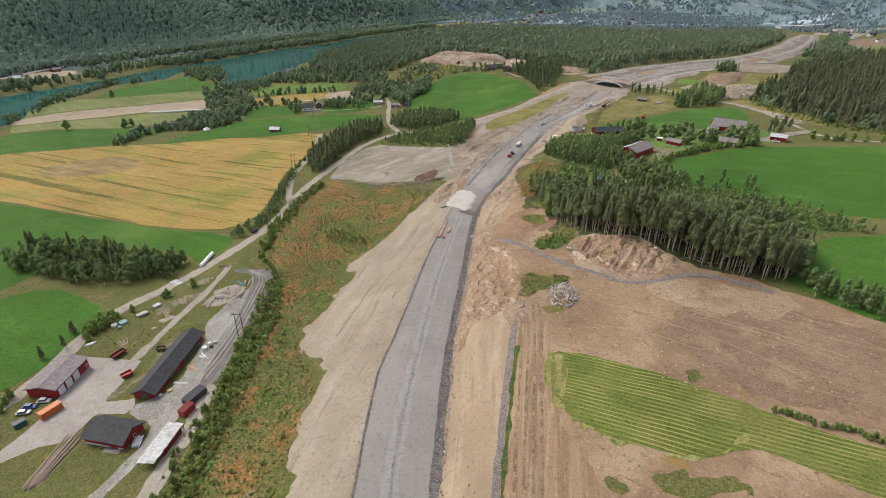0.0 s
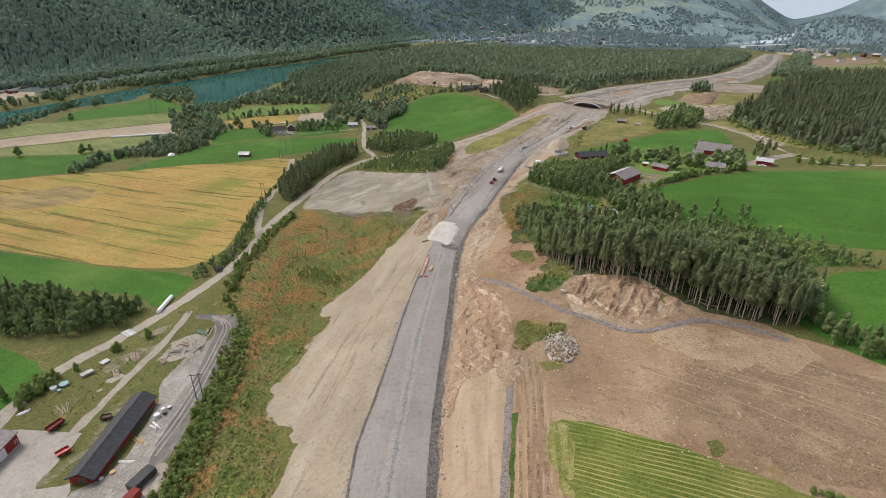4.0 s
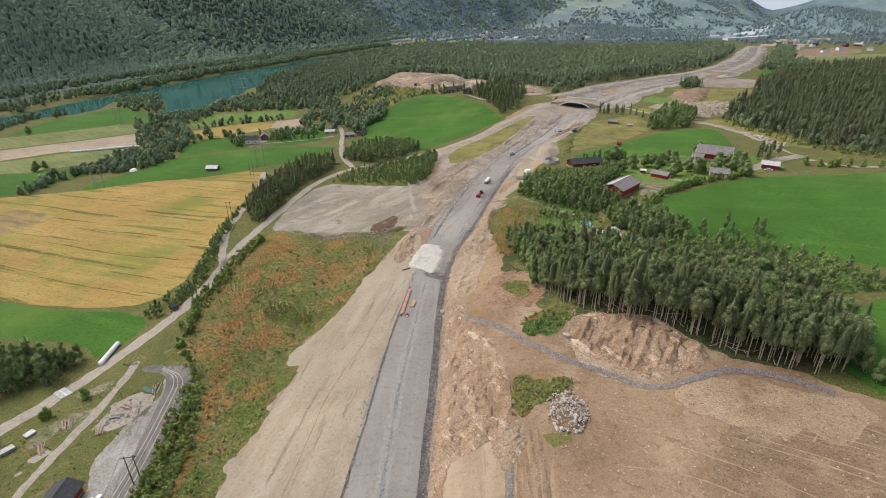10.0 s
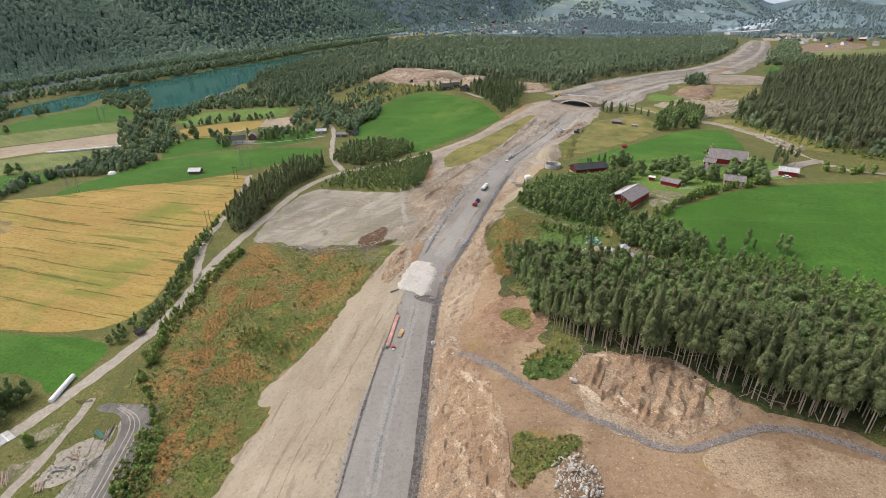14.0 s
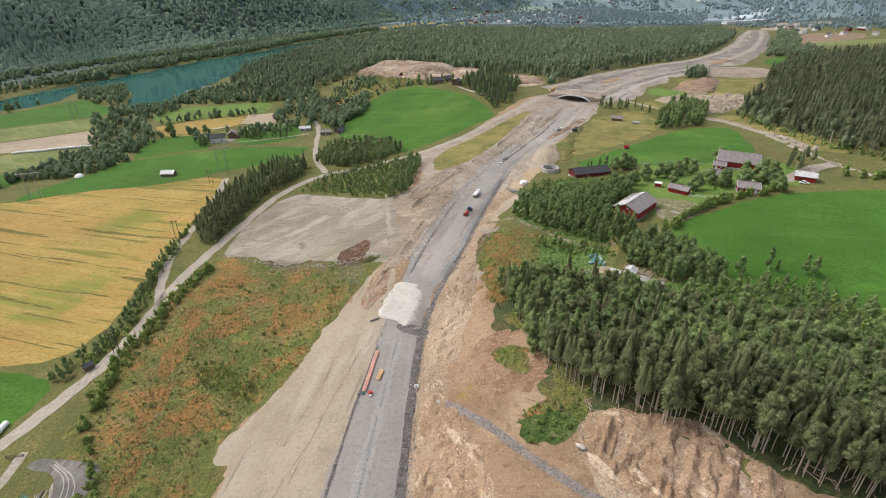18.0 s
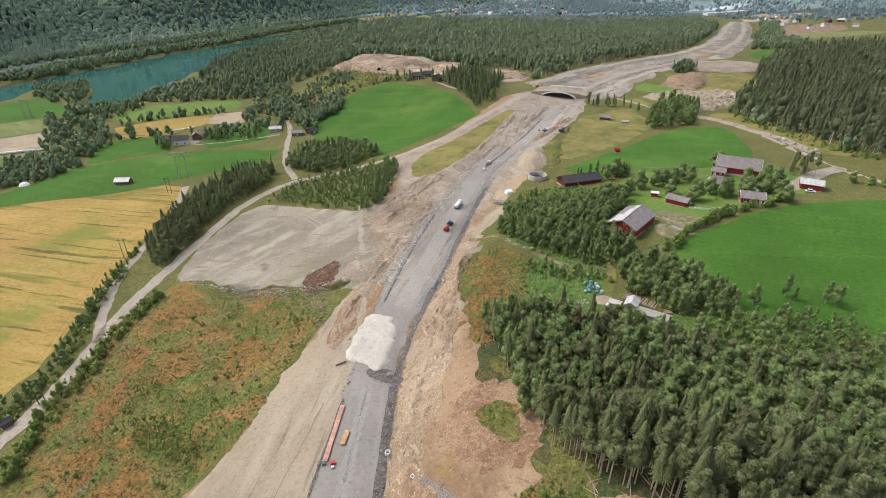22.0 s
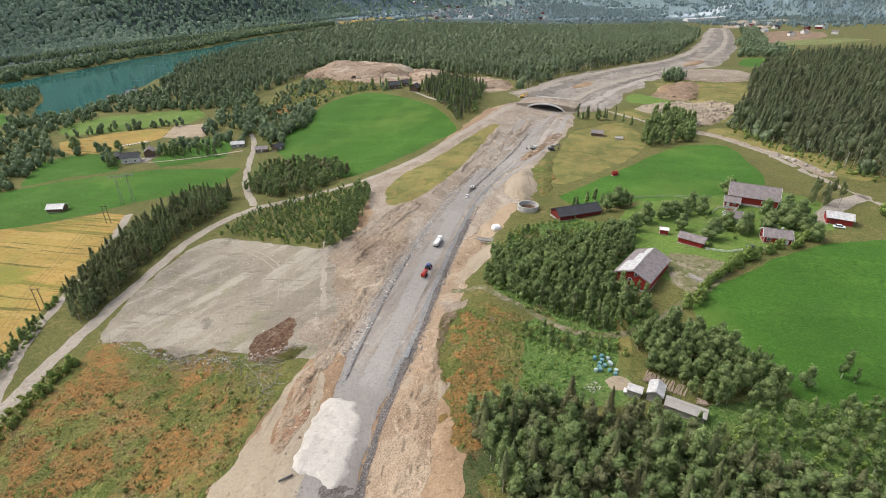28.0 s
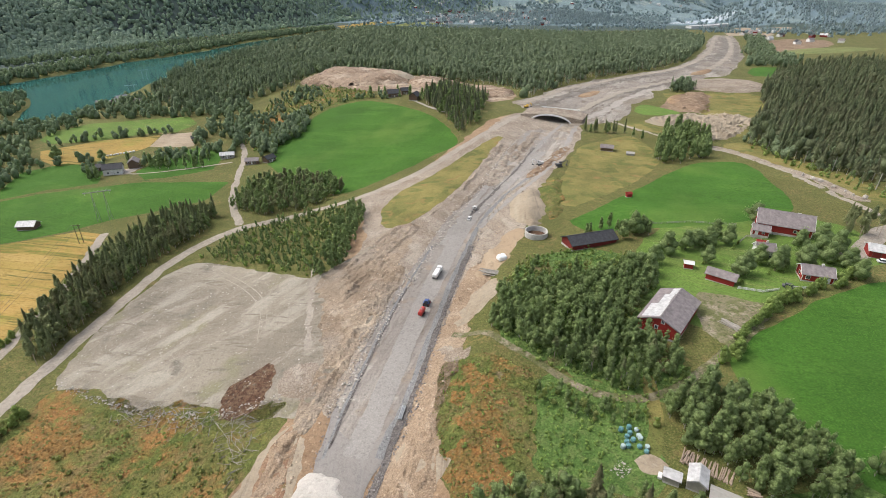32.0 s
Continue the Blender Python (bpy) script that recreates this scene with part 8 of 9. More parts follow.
def pylon(x, y, yaw, h=19):
    ob = thing("pylon", x, y, yaw, "grey steel lattice pylon in the fields", "pylon", "pylons")
    for s in (-1, 1):
        for t in (-1, 1):
            part("leg", rod((s * 3 + t * 0.9, 0, -0.5), (s * 3, 0, h), 0.14, 0.1, 5), "steel", ob)
        for k in range(5):
            z0, z1 = k * h / 5, (k + 1) * h / 5
            w0, w1 = 0.9 * (1 - k / 5), 0.9 * (1 - (k + 1) / 5)
            part("brace", rod((s * 3 - w0, 0, z0), (s * 3 + w1, 0, z1), 0.06, None, 4), "steel", ob)
    part("crossarm", box(0, 0, h - 1.2, 14, 0.3, 0.5), "steel", ob)
    for k in range(6):
        part("brace", rod((-6 + 2 * k, 0, h - 1.2), (-5 + 2 * k, 0, h), 0.06, None, 4), "steel", ob)
    for s in (-6, 0, 6):
        part("insulator", rod((s, 0, h - 1.4), (s, 0, h - 2.8), 0.1), "concrete", ob)


for px, py in ((-189, 471), (-300, 420), (-443, 663), (-356, 830), (-432, 1010)):
    pylon(px, py, 25)

# ---- on the road bed ----
mound("crushed_stone", [(-30.3, 280.4), (-22.2, 279.7), (-19.6, 277.1), (-18.8, 266.7), (-19.6, 261.3), (-19.8, 256.1), (-21.4, 251.3), (-25.2, 252.6), (-29.2, 254.3), (-33.5, 255.9), (-35.4, 260.7), (-33.4, 266.5), (-31.7, 274.8)], 0.8, "white_gravel", "flat-topped heap of white crushed stone on the road bed", "gravel heap", 5, 0.8, 0.5, 1.3, 0.12)
ob = thing("beam", -35, 254.5, 25, "dark beam lying against the white heap", "beam")
part("beam", box(0, 0, 0.5, 3.6, 0.4, 0.4, 0.03, Matrix.Rotation(radians(-8), 4, "Y")), "dark_steel", ob)
ob = thing("pipe_bundle", -31.6, 227, 87, "bundle of long pinkish plastic pipes on the road bed", "pipes")
for k in range(5):
    part("pipe", rod((-9.5, -0.5 + 0.25 * k, 0.5), (9.5, -0.5 + 0.25 * k, 0.5), 0.13, None, 10), "pink_pipe", ob)
for k in range(4):
    part("pallet_block", box(-8 + 5 * k, 0, 0.3, 0.2, 1.4, 0.2), "fresh_wood", ob)
ob = thing("plank_pallet", -28.4, 225, 82, "stack of fresh orange-yellow planks", "planks")
for k in range(6):
    part("plank", box(0, -0.55 + 0.22 * k, 0.5 + 0.06 * (k % 2), 4.6, 0.2, 0.3, 0.02), "fresh_wood", ob)
for k in range(3):
    part("bearer", box(-1.8 + 1.8 * k, 0, 0.3, 0.15, 1.4, 0.16), "brown_wood", ob)
ob = thing("tool_box", -30, 217, 20, "red and white equipment cases by the pipes", "equipment")
part("case", box(0, 0, 0.55, 1.3, 0.9, 0.6, 0.05), "red_paint", ob)
part("case", box(-0.2, -1.2, 0.45, 0.7, 0.6, 0.4, 0.05), "white_paint", ob)
part("frame", box(-2.2, 0.4, 0.5, 0.9, 0.6, 0.5, 0.05), "green_paint", ob)


def ring_wall(name, x, y, r, wall, h, material, label, category, inner="dark_stone"):
    ob = thing(name, x, y, 0, label, category)
    bm = bmesh.new()
    n = 36
    prof = [(r - wall, 0.1), (r - wall, h), (r, h), (r, -0.8)]
    rows = [[bm.verts.new((q * math.cos(6.2832 * k / n), q * math.sin(6.2832 * k / n), z)) for q, z in prof] for k in range(n)]
    for k in range(n):
        a, b = rows[k], rows[(k + 1) % n]
        for i in range(3):
            bm.faces.new((a[i], b[i], b[i + 1], a[i + 1]))
    part("wall", bm, material, ob)
    part("bottom", rod((0, 0, 0.1), (0, 0, 0.3), r - wall, None, n), inner, ob)
    return ob


ring_wall("manhole_ring", -16.6, 220.5, 0.75, 0.22, 0.9, "white_paint", "white concrete manhole ring at the road edge", "manhole")
ring_wall("manhole_ring", -9.5, 211, 0.5, 0.12, 0.35, "white_paint", "small pale ring at the start of the stone path", "manhole")
ring_wall("silo_base", 47, 395.5, 5.0, 0.45, 2.6, "concrete", "round concrete silo base with dark floor", "silo base", "red_bark")
tractor(-0.6, 353, 72).scale = (0.85,) * 3
tank_trailer(-2.3, 347.2, 72).scale = (0.85,) * 3
truck(3.5, 374, 72, "white tank lorry standing on the road bed").scale = (0.88,) * 3
excavator(70, 507, 200, "white_paint", "pale excavator parked in the cutting")
excavator(80, 497, 20, "dark_steel", "dark excavator parked in the cutting")
excavator(23.5, 440, 250, "white_paint", "small pale excavator working in the cutting").scale = (0.75,) * 3
excavator(88, 668, 30, "yellow_paint", "yellow excavator on the bridge fill")
car(20, 428, 75, "white_paint", "white pickup on the road bed")
ob = thing("tarp_bundle", 29.5, 375.5, 20, "bulky white plastic-covered bundle on the spoil", "bundle")
bm = box(0, 0, 1.3, 3.6, 3.2, 2.4, 0.5)
for v in bm.verts:
    v.co += 0.3 * Vector((noise.noise(v.co), noise.noise(v.co + Vector((5, 0, 0))), 0.6 * noise.noise(v.co + Vector((0, 7, 0)))))
part("cover", bm, "white_wrap", ob)
log_stack("log_pile", 25, 365, 70, 12, 9, 0.25, "grey_log", "long grey logs lying beside the spoil", 6, 1.5, 21)
ob = thing("pipe_section", -7, 300, 78, "pale blue-grey pipe lengths at the ditch", "pipes")
for k in range(3):
    part("pipe", rod((-2.5, -0.4 + 0.4 * k, 0.5), (2.5, -0.4 + 0.4 * k, 0.5), 0.2, None, 10), "steel", ob)

# ---- stones and spoil ----
shapes = stone_shapes(5, 90)
heap = thing("stone_heap", 20.5, 156.5, 0, "heap of pale blasted stones on the brown soil", "stone heap")
for me in shapes:
    me.materials.append(M["stone"])
rs = np.random.RandomState(31)
for k in range(290):
    a, q = rs.uniform(0, 6.28), rs.uniform() ** 0.55
    sx, sy = q * 5.6 * math.cos(a), q * 8.2 * math.sin(a)
    s = 0.5 + 1.0 * rs.uniform() ** 3
    st = new("stone", shapes[k % 5])
    st.parent = heap
    st.matrix_basis = Matrix.LocRotScale((sx, sy, zat(20.5 + sx, 156.5 + sy) - zat(20.5, 156.5) + 1.9 * (1 - q * q) + 0.15), Euler(rs.uniform(0, 6, 3)), (s, s * rs.uniform(0.7, 1.1), s * 0.8))
boulders = [(25, 187), (213, 469), (215, 457), (215, 447), (216, 440), (215, 433), (214, 462), (216, 427)]
for k, (bx, by) in enumerate(boulders):
    b = new("boulder", shapes[k % 5])
    s = rs.uniform(2.2, 3.8)
    b.matrix_world = Matrix.LocRotScale((bx, by, zat(bx, by) + 0.2 * s), Euler(rs.uniform(0, 6, 3)), (s, s * 0.8, s * 0.7))
    tagged(b, "large pale boulder lying on the bare ground", "boulder", "boulders")


def edge_places(points, gap, spread, seed):
    return along(smooth_line(points, 1), gap, spread, seed)


right_edge = [(-12, 62), (-13, 79), (-15, 114), (-17, 144), (-16, 169), (-18, 221), (-17, 271), (-6, 296), (-1, 319), (7, 356), (23, 413), (36, 454), (50, 468), (69, 489), (94, 538), (113, 585)]
left_edge = [(-30, 62), (-32, 77), (-36, 106), (-38, 127), (-35, 138), (-37, 180), (-33, 218), (-31, 254), (-27, 297), (-22, 320), (-16, 348), (-6, 382), (9, 428), (23, 463), (42, 507), (63, 567), (83, 601)]
crag("gravel_break", [(-26, 252), (-20, 252.3), (-14, 249.5), (-14.5, 246.4), (-19.4, 245.4), (-22, 247.2), (-25.5, 249.4)], 0.6, 20, "broken dark edge of the stone layer on the road", "edge_gravel", 191, 0.5, 2.0, "gravel")
small_stones("step_stones", edge_places([(-25.5, 250.5), (-22, 246.8), (-18, 245.6), (-14, 247)], 0.12, 1.0, 70), 0.2, 0.9, "dark_stone", "broken edge of the stone layer", 15)
small_stones("ditch_stones", edge_places([(x + 1.2, y) for x, y in right_edge[:11]], 0.22, 1.1, 71), 0.25, 1.1, "dark_stone", "dark broken stone along the ditch", 1)
small_stones("verge_stones", edge_places(left_edge[:12], 0.3, 0.9, 72), 0.2, 0.8, "dark_stone", "grey broken stone along the road edge", 2)
small_stones("rock_edge", edge_places([(x + 6, y) for x, y in right_edge[:13]], 0.6, 4.5, 73), 0.2, 1.2, "tan_stone", "broken brown rock on the shoulder", 3)
small_stones("cutting_stones", edge_places([(-26, 300), (-21, 325), (-13, 352), (-3, 385), (12, 430), (26, 465), (42, 505), (60, 560)], 0.16, 2.6, 74), 0.2, 1.3, "stone", "blasted rock along the side of the cutting", 4)
small_stones("cutting_stones", edge_places([(-36, 262), (-38, 285), (-32, 305), (-26, 330), (-18, 360), (-14, 395)], 0.22, 5.0, 75), 0.2, 1.3, "tan_stone", "blasted rock beside the storage ground", 5)
small_stones("cutting_floor_stones", planted([(12, 420), (30, 455), (55, 520), (85, 600), (112, 590), (90, 530), (60, 480), (30, 425)], 3.2, 76), 0.3, 1.8, "stone", "loose stones on the cutting floor", 6)
small_stones("soil_stones", planted([(5, 130), (20, 175), (60, 165), (110, 140), (100, 105), (50, 112), (12, 128)], 1.9, 77), 0.15, 0.9, "tan_stone", "stones scattered on the bare soil", 7)
small_stones("sand_stones", planted([(-36, 70), (-40, 130), (-40, 200), (-37, 250), (-50, 270), (-58, 230), (-68, 190), (-58, 130), (-48, 70)], 1.7, 78), 0.12, 0.7, "tan_stone", "stones scattered on the sand bank", 8)
small_stones("flat_stones", planted([(-127, 327), (-130, 352), (-125, 382), (-120, 404), (-111, 413), (-97, 409), (-65, 390), (-51, 379), (-43, 385), (-31, 399), (-21, 418), (-11, 394), (-17, 356), (-25, 327), (-31, 300), (-42, 309), (-59, 305), (-98, 316)], 3.0, 79), 0.15, 0.8, "stone", "stones scattered on the storage ground", 9)
small_stones("flat_edge_stones", edge_places([(-126, 330), (-98, 316), (-62, 306), (-44, 309)], 0.3, 1.4, 80), 0.4, 1.4, "stone", "stones along the edge of the storage ground", 10)
small_stones("cut_rocks", planted([(23, 190), (28, 200), (40, 193), (46, 186), (52, 182), (58, 178), (59, 173), (44, 165), (34, 169), (26, 177)], 1.8, 81), 0.2, 1.2, "tan_stone", "jagged pale rock of the blasted slope", 11)
small_stones("path_stones", edge_places([(-7.5, 209.5), (2, 198.4), (12, 187.5), (22, 177.2), (33.6, 170.6), (41, 165.8), (48, 164.6), (56, 167.6), (66, 171), (74, 171), (83, 168), (92, 162)], 0.12, 1.7, 82), 0.2, 0.6, "dark_stone", "dark crushed stone on the path", 12)
small_stones("drain_stones", edge_places([(1, 62), (2, 100), (4, 132), (5, 150)], 0.12, 0.9, 83), 0.2, 0.6, "dark_stone", "grey drain stones", 13)
crag("rock_face", [(24, 183), (25, 190), (29, 197), (35, 198), (44.7, 193.5), (54.3, 188), (62, 182), (65, 176), (58, 171), (49, 167.5), (42, 169.5), (34, 174.5)], 1.7, 62, "blasted slope of pale streaked rock under the spruces", "streaked_rock", 41, 0.6, 4.2)
crag("rock_shoulder", [(-13.5, 128), (-14.5, 150), (-14, 185), (-15, 212), (-9, 216), (-4, 205), (1, 193), (4.5, 182), (6.5, 172), (6.5, 160), (4, 150), (-3, 147), (-9, 146)], 1.5, 105, "broken streaked rock between road bed and knoll", "streaked_rock", seed=45, size=3.6)
crag("rock_shoulder", [(-13, 226), (-14, 262), (-7, 285), (1, 300), (4, 285), (1, 262), (-2, 240), (-4, 226)], 1.1, 85, "broken tan rock beside the cutting", "bare_rock", seed=49, size=3.2)
crag("rock_shoulder", [(0, 140), (3, 152), (8, 156), (9, 146), (5, 136)], 1.0, 50, "pale rock breaking through the soil", "bare_rock", seed=53, size=2.6)
crag("rock_wall", [(-30, 292), (-26, 318), (-18, 345), (-8, 378), (-14, 384), (-25, 352), (-34, 322), (-38, 296)], 1.3, 75, "rough tan rock side of the cutting", "tan_rock", 61, 0.8, 4.5)
crag("rock_wall", [(-38, 262), (-32, 290), (-37, 298), (-43, 285), (-42, 265)], 1.5, 75, "rough brown rock side of the cutting", "bare_rock", 65, 0.8, 3.0)
crag("rock_wall", [(12, 434), (30, 470), (48, 508), (66, 560), (62, 562), (44, 512), (26, 474), (10, 440)], 1.6, 65, "blasted rock wall of the cutting", "grey_spoil", 69, 1.0, 4.0)
crag("rock_ridge", [(-34, 350), (-24, 372), (-12, 400), (-2, 420), (-14, 426), (-28, 408), (-38, 384)], 1.6, 60, "hummocky tan rock between storage ground and cutting", "tan_rock", 121, 0.8, 5.0)
crag("rock_ridge", [(0, 430), (10, 448), (22, 470), (34, 500), (46, 530), (58, 566), (52, 566), (40, 535), (27, 497), (14, 463), (2, 440)], 1.6, 65, "broken rock edge above the cutting", "grey_spoil", 125, 1.0, 4.0)
crag("rock_ridge", [(36, 470), (52, 500), (70, 545), (88, 590), (82, 595), (62, 552), (44, 510), (30, 478)], 1.2, 65, "raised windrow of blasted rock in the cutting", "grey_spoil", 129, 1.0, 3.5)
crag("rock_ridge", [(60, 478), (80, 505), (100, 545), (94, 550), (74, 515), (56, 486)], 1.2, 60, "windrow of dark spoil in the cutting", "brown_spoil", 133, 1.0, 3.5)
for k, run in enumerate(([(14, 420), (30, 452), (48, 488), (70, 535), (92, 585), (110, 615)], [(24, 418), (42, 448), (62, 476), (84, 516), (104, 570), (118, 605)], [(6, 400), (20, 440), (36, 480), (56, 530), (76, 585)])):
    ribbon("haul_lane", run, 1.6, 6, "wheel_track", "pale haul lane through the cutting", "track", 90 + k, 0.5)
ribbon("drain_cut", [(20, 430), (36, 464), (56, 505), (74, 550)], 0.8, 6.5, "edge_gravel", "dark drain trench in the cutting floor", "drain", 95, 0.5)
loose_sticks("felled_branches", planted([(-50, 282), (-60, 300), (-98, 312), (-90, 318), (-50, 304), (-44, 292)], 1.7, 84), 2, 6, 0.09, "grey_log", "bleached felled branches on the scrub edge", 1)
loose_sticks("felled_trunks", planted([(28, 198), (44, 190), (60, 184), (86, 172), (88, 176), (60, 190), (30, 204)], 3.5, 85), 3, 8, 0.14, "old_log", "fallen trunks along the spruce edge", 2)
mound("spoil_bank", [(-158, 815), (-150, 890), (-110, 925), (-50, 915), (-15, 870), (-35, 800), (-100, 790)], 8, "quarry_rock", "high terrace of tan quarry spoil", "spoil heap", 6, 0.6, 3.5, 5, 2.2)
mound("spoil_bank", [(-70, 850), (-60, 880), (-20, 880), (-10, 845), (-40, 825)], 13, "sand", "tan spoil cone in the quarry", "spoil heap", 17, 0.7, 3, 2, 1.0)
mound("spoil_bank", [(-30, 800), (-20, 890), (35, 880), (60, 820), (30, 770)], 6, "quarry_rock", "tan spoil terrace in the quarry", "spoil heap", 7, 0.9, 3.5, 4, 1.8)
mound("spoil_bank", [(45, 740), (35, 840), (75, 850), (95, 795), (88, 740)], 5, "quarry_rock", "grey spoil heap at the quarry edge", "spoil heap", 18, 0.9, 3, 3, 1.4)
small_stones("quarry_blocks", planted([(-140, 830), (-120, 900), (-60, 915), (10, 880), (70, 840), (85, 770), (40, 760), (-20, 800), (-80, 800)], 5.5, 181), 0.8, 3.2, "stone", "blasted blocks strewn over the quarry", 23)
mound("spoil_bank", [(-120, 815), (-125, 850), (-95, 862), (-82, 835), (-98, 812)], 8, "brown_spoil", "brown spoil cone in the quarry", "spoil heap", 19, 0.8, 3, 2, 1.0)
mound("spoil_bank", [(10, 790), (15, 815), (40, 812), (42, 785)], 6, "sand", "pale gravel cone in the quarry", "spoil heap", 20, 0.8, 3, 2, 1.0)
mound("spoil_bank", [(38, 424), (43, 446), (56, 460), (60, 440), (52, 408), (44, 404)], 5, "sand", "bank of pale spoil beside the cutting", "spoil heap", 8, 0.7, 1.2, 1.6, 0.8)
mound("spoil_bank", [(56, 425), (60, 462), (76, 484), (74, 455), (62, 414), (54, 408)], 3.0, "brush", "overgrown brown bank beside the wedge field", "spoil heap", 25, 0.6, 1.4, 2, 0.8)
mound("spoil_bank", [(281, 770), (292, 803), (351, 855), (392, 818), (360, 752), (317, 745)], 3.0, "grey_spoil", "long grey spoil bank beside the far road", "spoil heap", 9, 0.35, 4)
crag("rock_bank", [(183, 632), (210, 640), (238, 650), (266, 640), (278, 620), (255, 600), (231, 570), (205, 560), (200, 590)], 2.6, 20, "rough pale blasted bank beyond the meadow", "sand", 137, 1.8, 7.0)
mound("spoil_bank", [(225, 668), (240, 715), (285, 762), (294, 735), (262, 690), (244, 650)], 4.5, "brown_spoil", "rough brown soil bank beside the earthworks", "spoil heap", 24, 0.5, 2.5, 4, 1.5)
mound("spoil_bank", [(150, 740), (175, 775), (190, 770), (165, 735)], 2.5, "soil", "brown soil heap on the earthworks", "spoil heap", 14, 0.6, 3)
mound("spoil_bank", [(330, 880), (380, 940), (395, 930), (345, 872)], 2.5, "soil", "brown soil heap on the far earthworks", "spoil heap", 15, 0.6, 3)
mound("spoil_bank", [(223, 690), (250, 735), (262, 730), (240, 680)], 2.5, "soil", "brown soil bank by the dry meadow", "spoil heap", 16, 0.6, 3)

# ---- the arch bridge ----
ux, uy = 0.42, 0.908
bridge = new("arch_bridge")
bridge.matrix_world = Matrix.Translation((100.5, 622, zat(100.5, 622) - 0.5)) @ Matrix.Rotation(math.atan2(-ux, uy), 4, "Z")
tagged(bridge, "wide concrete arch bridge with a soil-covered deck", "bridge")
span, depth, crown, thick = 17.0, 26.0, 6.6, 0.7


def arc_shell(y0, y1, inner, outer):
    bm = bmesh.new()
    ring = []
    for k in range(25):
        a = math.pi * k / 24
        ring.append([bm.verts.new(((span + d) * math.cos(a), y, (crown + d) * math.sin(a) - 1)) for y in (y0, y1) for d in (inner, outer)])
    for a, b in zip(ring[:-1], ring[1:]):
        for i, j in ((0, 1), (1, 3), (3, 2), (2, 0)):
            bm.faces.new((a[i], a[j], b[j], b[i]))
    bmesh.ops.recalc_face_normals(bm, faces=bm.faces[:])
    return bm


part("barrel", arc_shell(0, depth, 0, thick), "concrete", bridge)
for y0 in (-0.6, depth):
    part("arch_rim", arc_shell(y0, y0 + 0.6, -0.1, 1.2), "white_paint", bridge, "pale concrete rim of the arch")
bm = bmesh.new()
cols = []
for k in range(31):
    x = -26 + 52 * k / 30
    inside = abs(x) < span + thick
    under = (crown + thick) * math.sqrt(max(0, 1 - (x / (span + thick)) ** 2)) - 1 if inside else -1.5
    top = 7.0 - 2.6 * (abs(x) / 26) ** 1.5
    cols.append([bm.verts.new((x, y, z)) for y in (0, depth) for z in (under, max(top, under + 0.3))])
for a, b in zip(cols[:-1], cols[1:]):
    for i, j in ((0, 1), (1, 3), (3, 2), (2, 0)):
        bm.faces.new((a[i], a[j], b[j], b[i]))
bmesh.ops.recalc_face_normals(bm, faces=bm.faces[:])
part("fill", bm, "grey_spoil", bridge, "grey-brown soil fill over the arch")
part("parapet", box(2, depth - 0.6, 6.9, 34, 0.6, 0.8), "white_paint", bridge, "pale edge beam")
part("footing", box(-span - 0.6, depth / 2, -1.2, 2.0, depth, 1.6), "concrete", bridge)
part("footing", box(span + 0.6, depth / 2, -1.2, 2.0, depth, 1.6), "concrete", bridge)

# ---- the red farm ----
building("barn", 75.7, 326.2, 50, 20.5, 12.0, 4.0, 2.5, "large red barn with a grey sheet roof partly of pale panels", "barn", roof="mauve_roof", trim="none", over=0.5,
         windows=[("W", -1.0, 4.6, 0.9, 1.2), ("W", 0.6, 2.2, 0.9, 1.2)], doors=[("S", 2, 3.2, 3.0, "dark_red_wood")],
         light_strips=[(1, -9.8, -1, 0.05, 0.85), (1, -1, 6, 0.1, 0.55), (1, 6, 10.2, 0.05, 0.35)])
building("barn", 151, 390, -27, 20, 11, 4.5, 4.2, "long red barn with a weathered mauve-grey roof and white base", "barn", roof="mauve_roof", plinth=1.1, over=0.6, windows=[("S", 4, 2.2, 1.0, 1.0)], doors=[("E", 0, 3, 3, "brown_wood")])
building("barn_annex", 139.6, 386.5, -27, 6, 5, 3.2, 1.6, "small red annex with a white base and a door", "annex", roof="mauve_roof", plinth=1.2, over=0.4, windows=[("S", 1, 2.0, 0.9, 0.8)], doors=[("S", -1.5, 1.0, 1.8, "white_paint")])
building("shed", 104.2, 349.2, -40, 9.2, 4.6, 2.6, 1.4, "low red shed with a brown-grey roof on the lawn", "shed", roof="mauve_roof", trim="none")
building("cottage", 137, 348.5, -20, 9.5, 7, 2.8, 2.0, "red cottage with white-framed windows and a grey roof", "cottage", roof="mauve_roof", windows=[("S", -3, 1.0, 1.3, 1.2), ("S", 1.2, 1.0, 1.2, 1.2), ("W", 0, 1.0, 1.2, 1.2)], doors=[("S", 3.2, 1.0, 2.0, "white_paint")], chimney=1.5)
building("garage", 174, 365, -28, 9, 7.5, 3.0, 1.4, "red garage with a pale cream roof", "garage", roof="pale_roof", trim="none", doors=[("S", -2, 2.6, 2.2, "dark_red_wood")])
building("house", 129, 366.5, -15, 6, 5.5, 4.2, 1.9, "white wooden house among the garden trees", "house", walls="white_wood", roof="mauve_roof", windows=[("S", -1.6, 1.0, 1.1, 1.2), ("S", 1.6, 1.0, 1.1, 1.2), ("S", 0, 2.9, 1.1, 1.0), ("W", 0, 1.0, 1.1, 1.2)], chimney=0.5)
building("hut", 97.5, 360, -20, 3, 2.6, 2.2, 0.4, "small red hut with a white flat roof", "hut", roof="white_paint", trim="none", over=0.3)
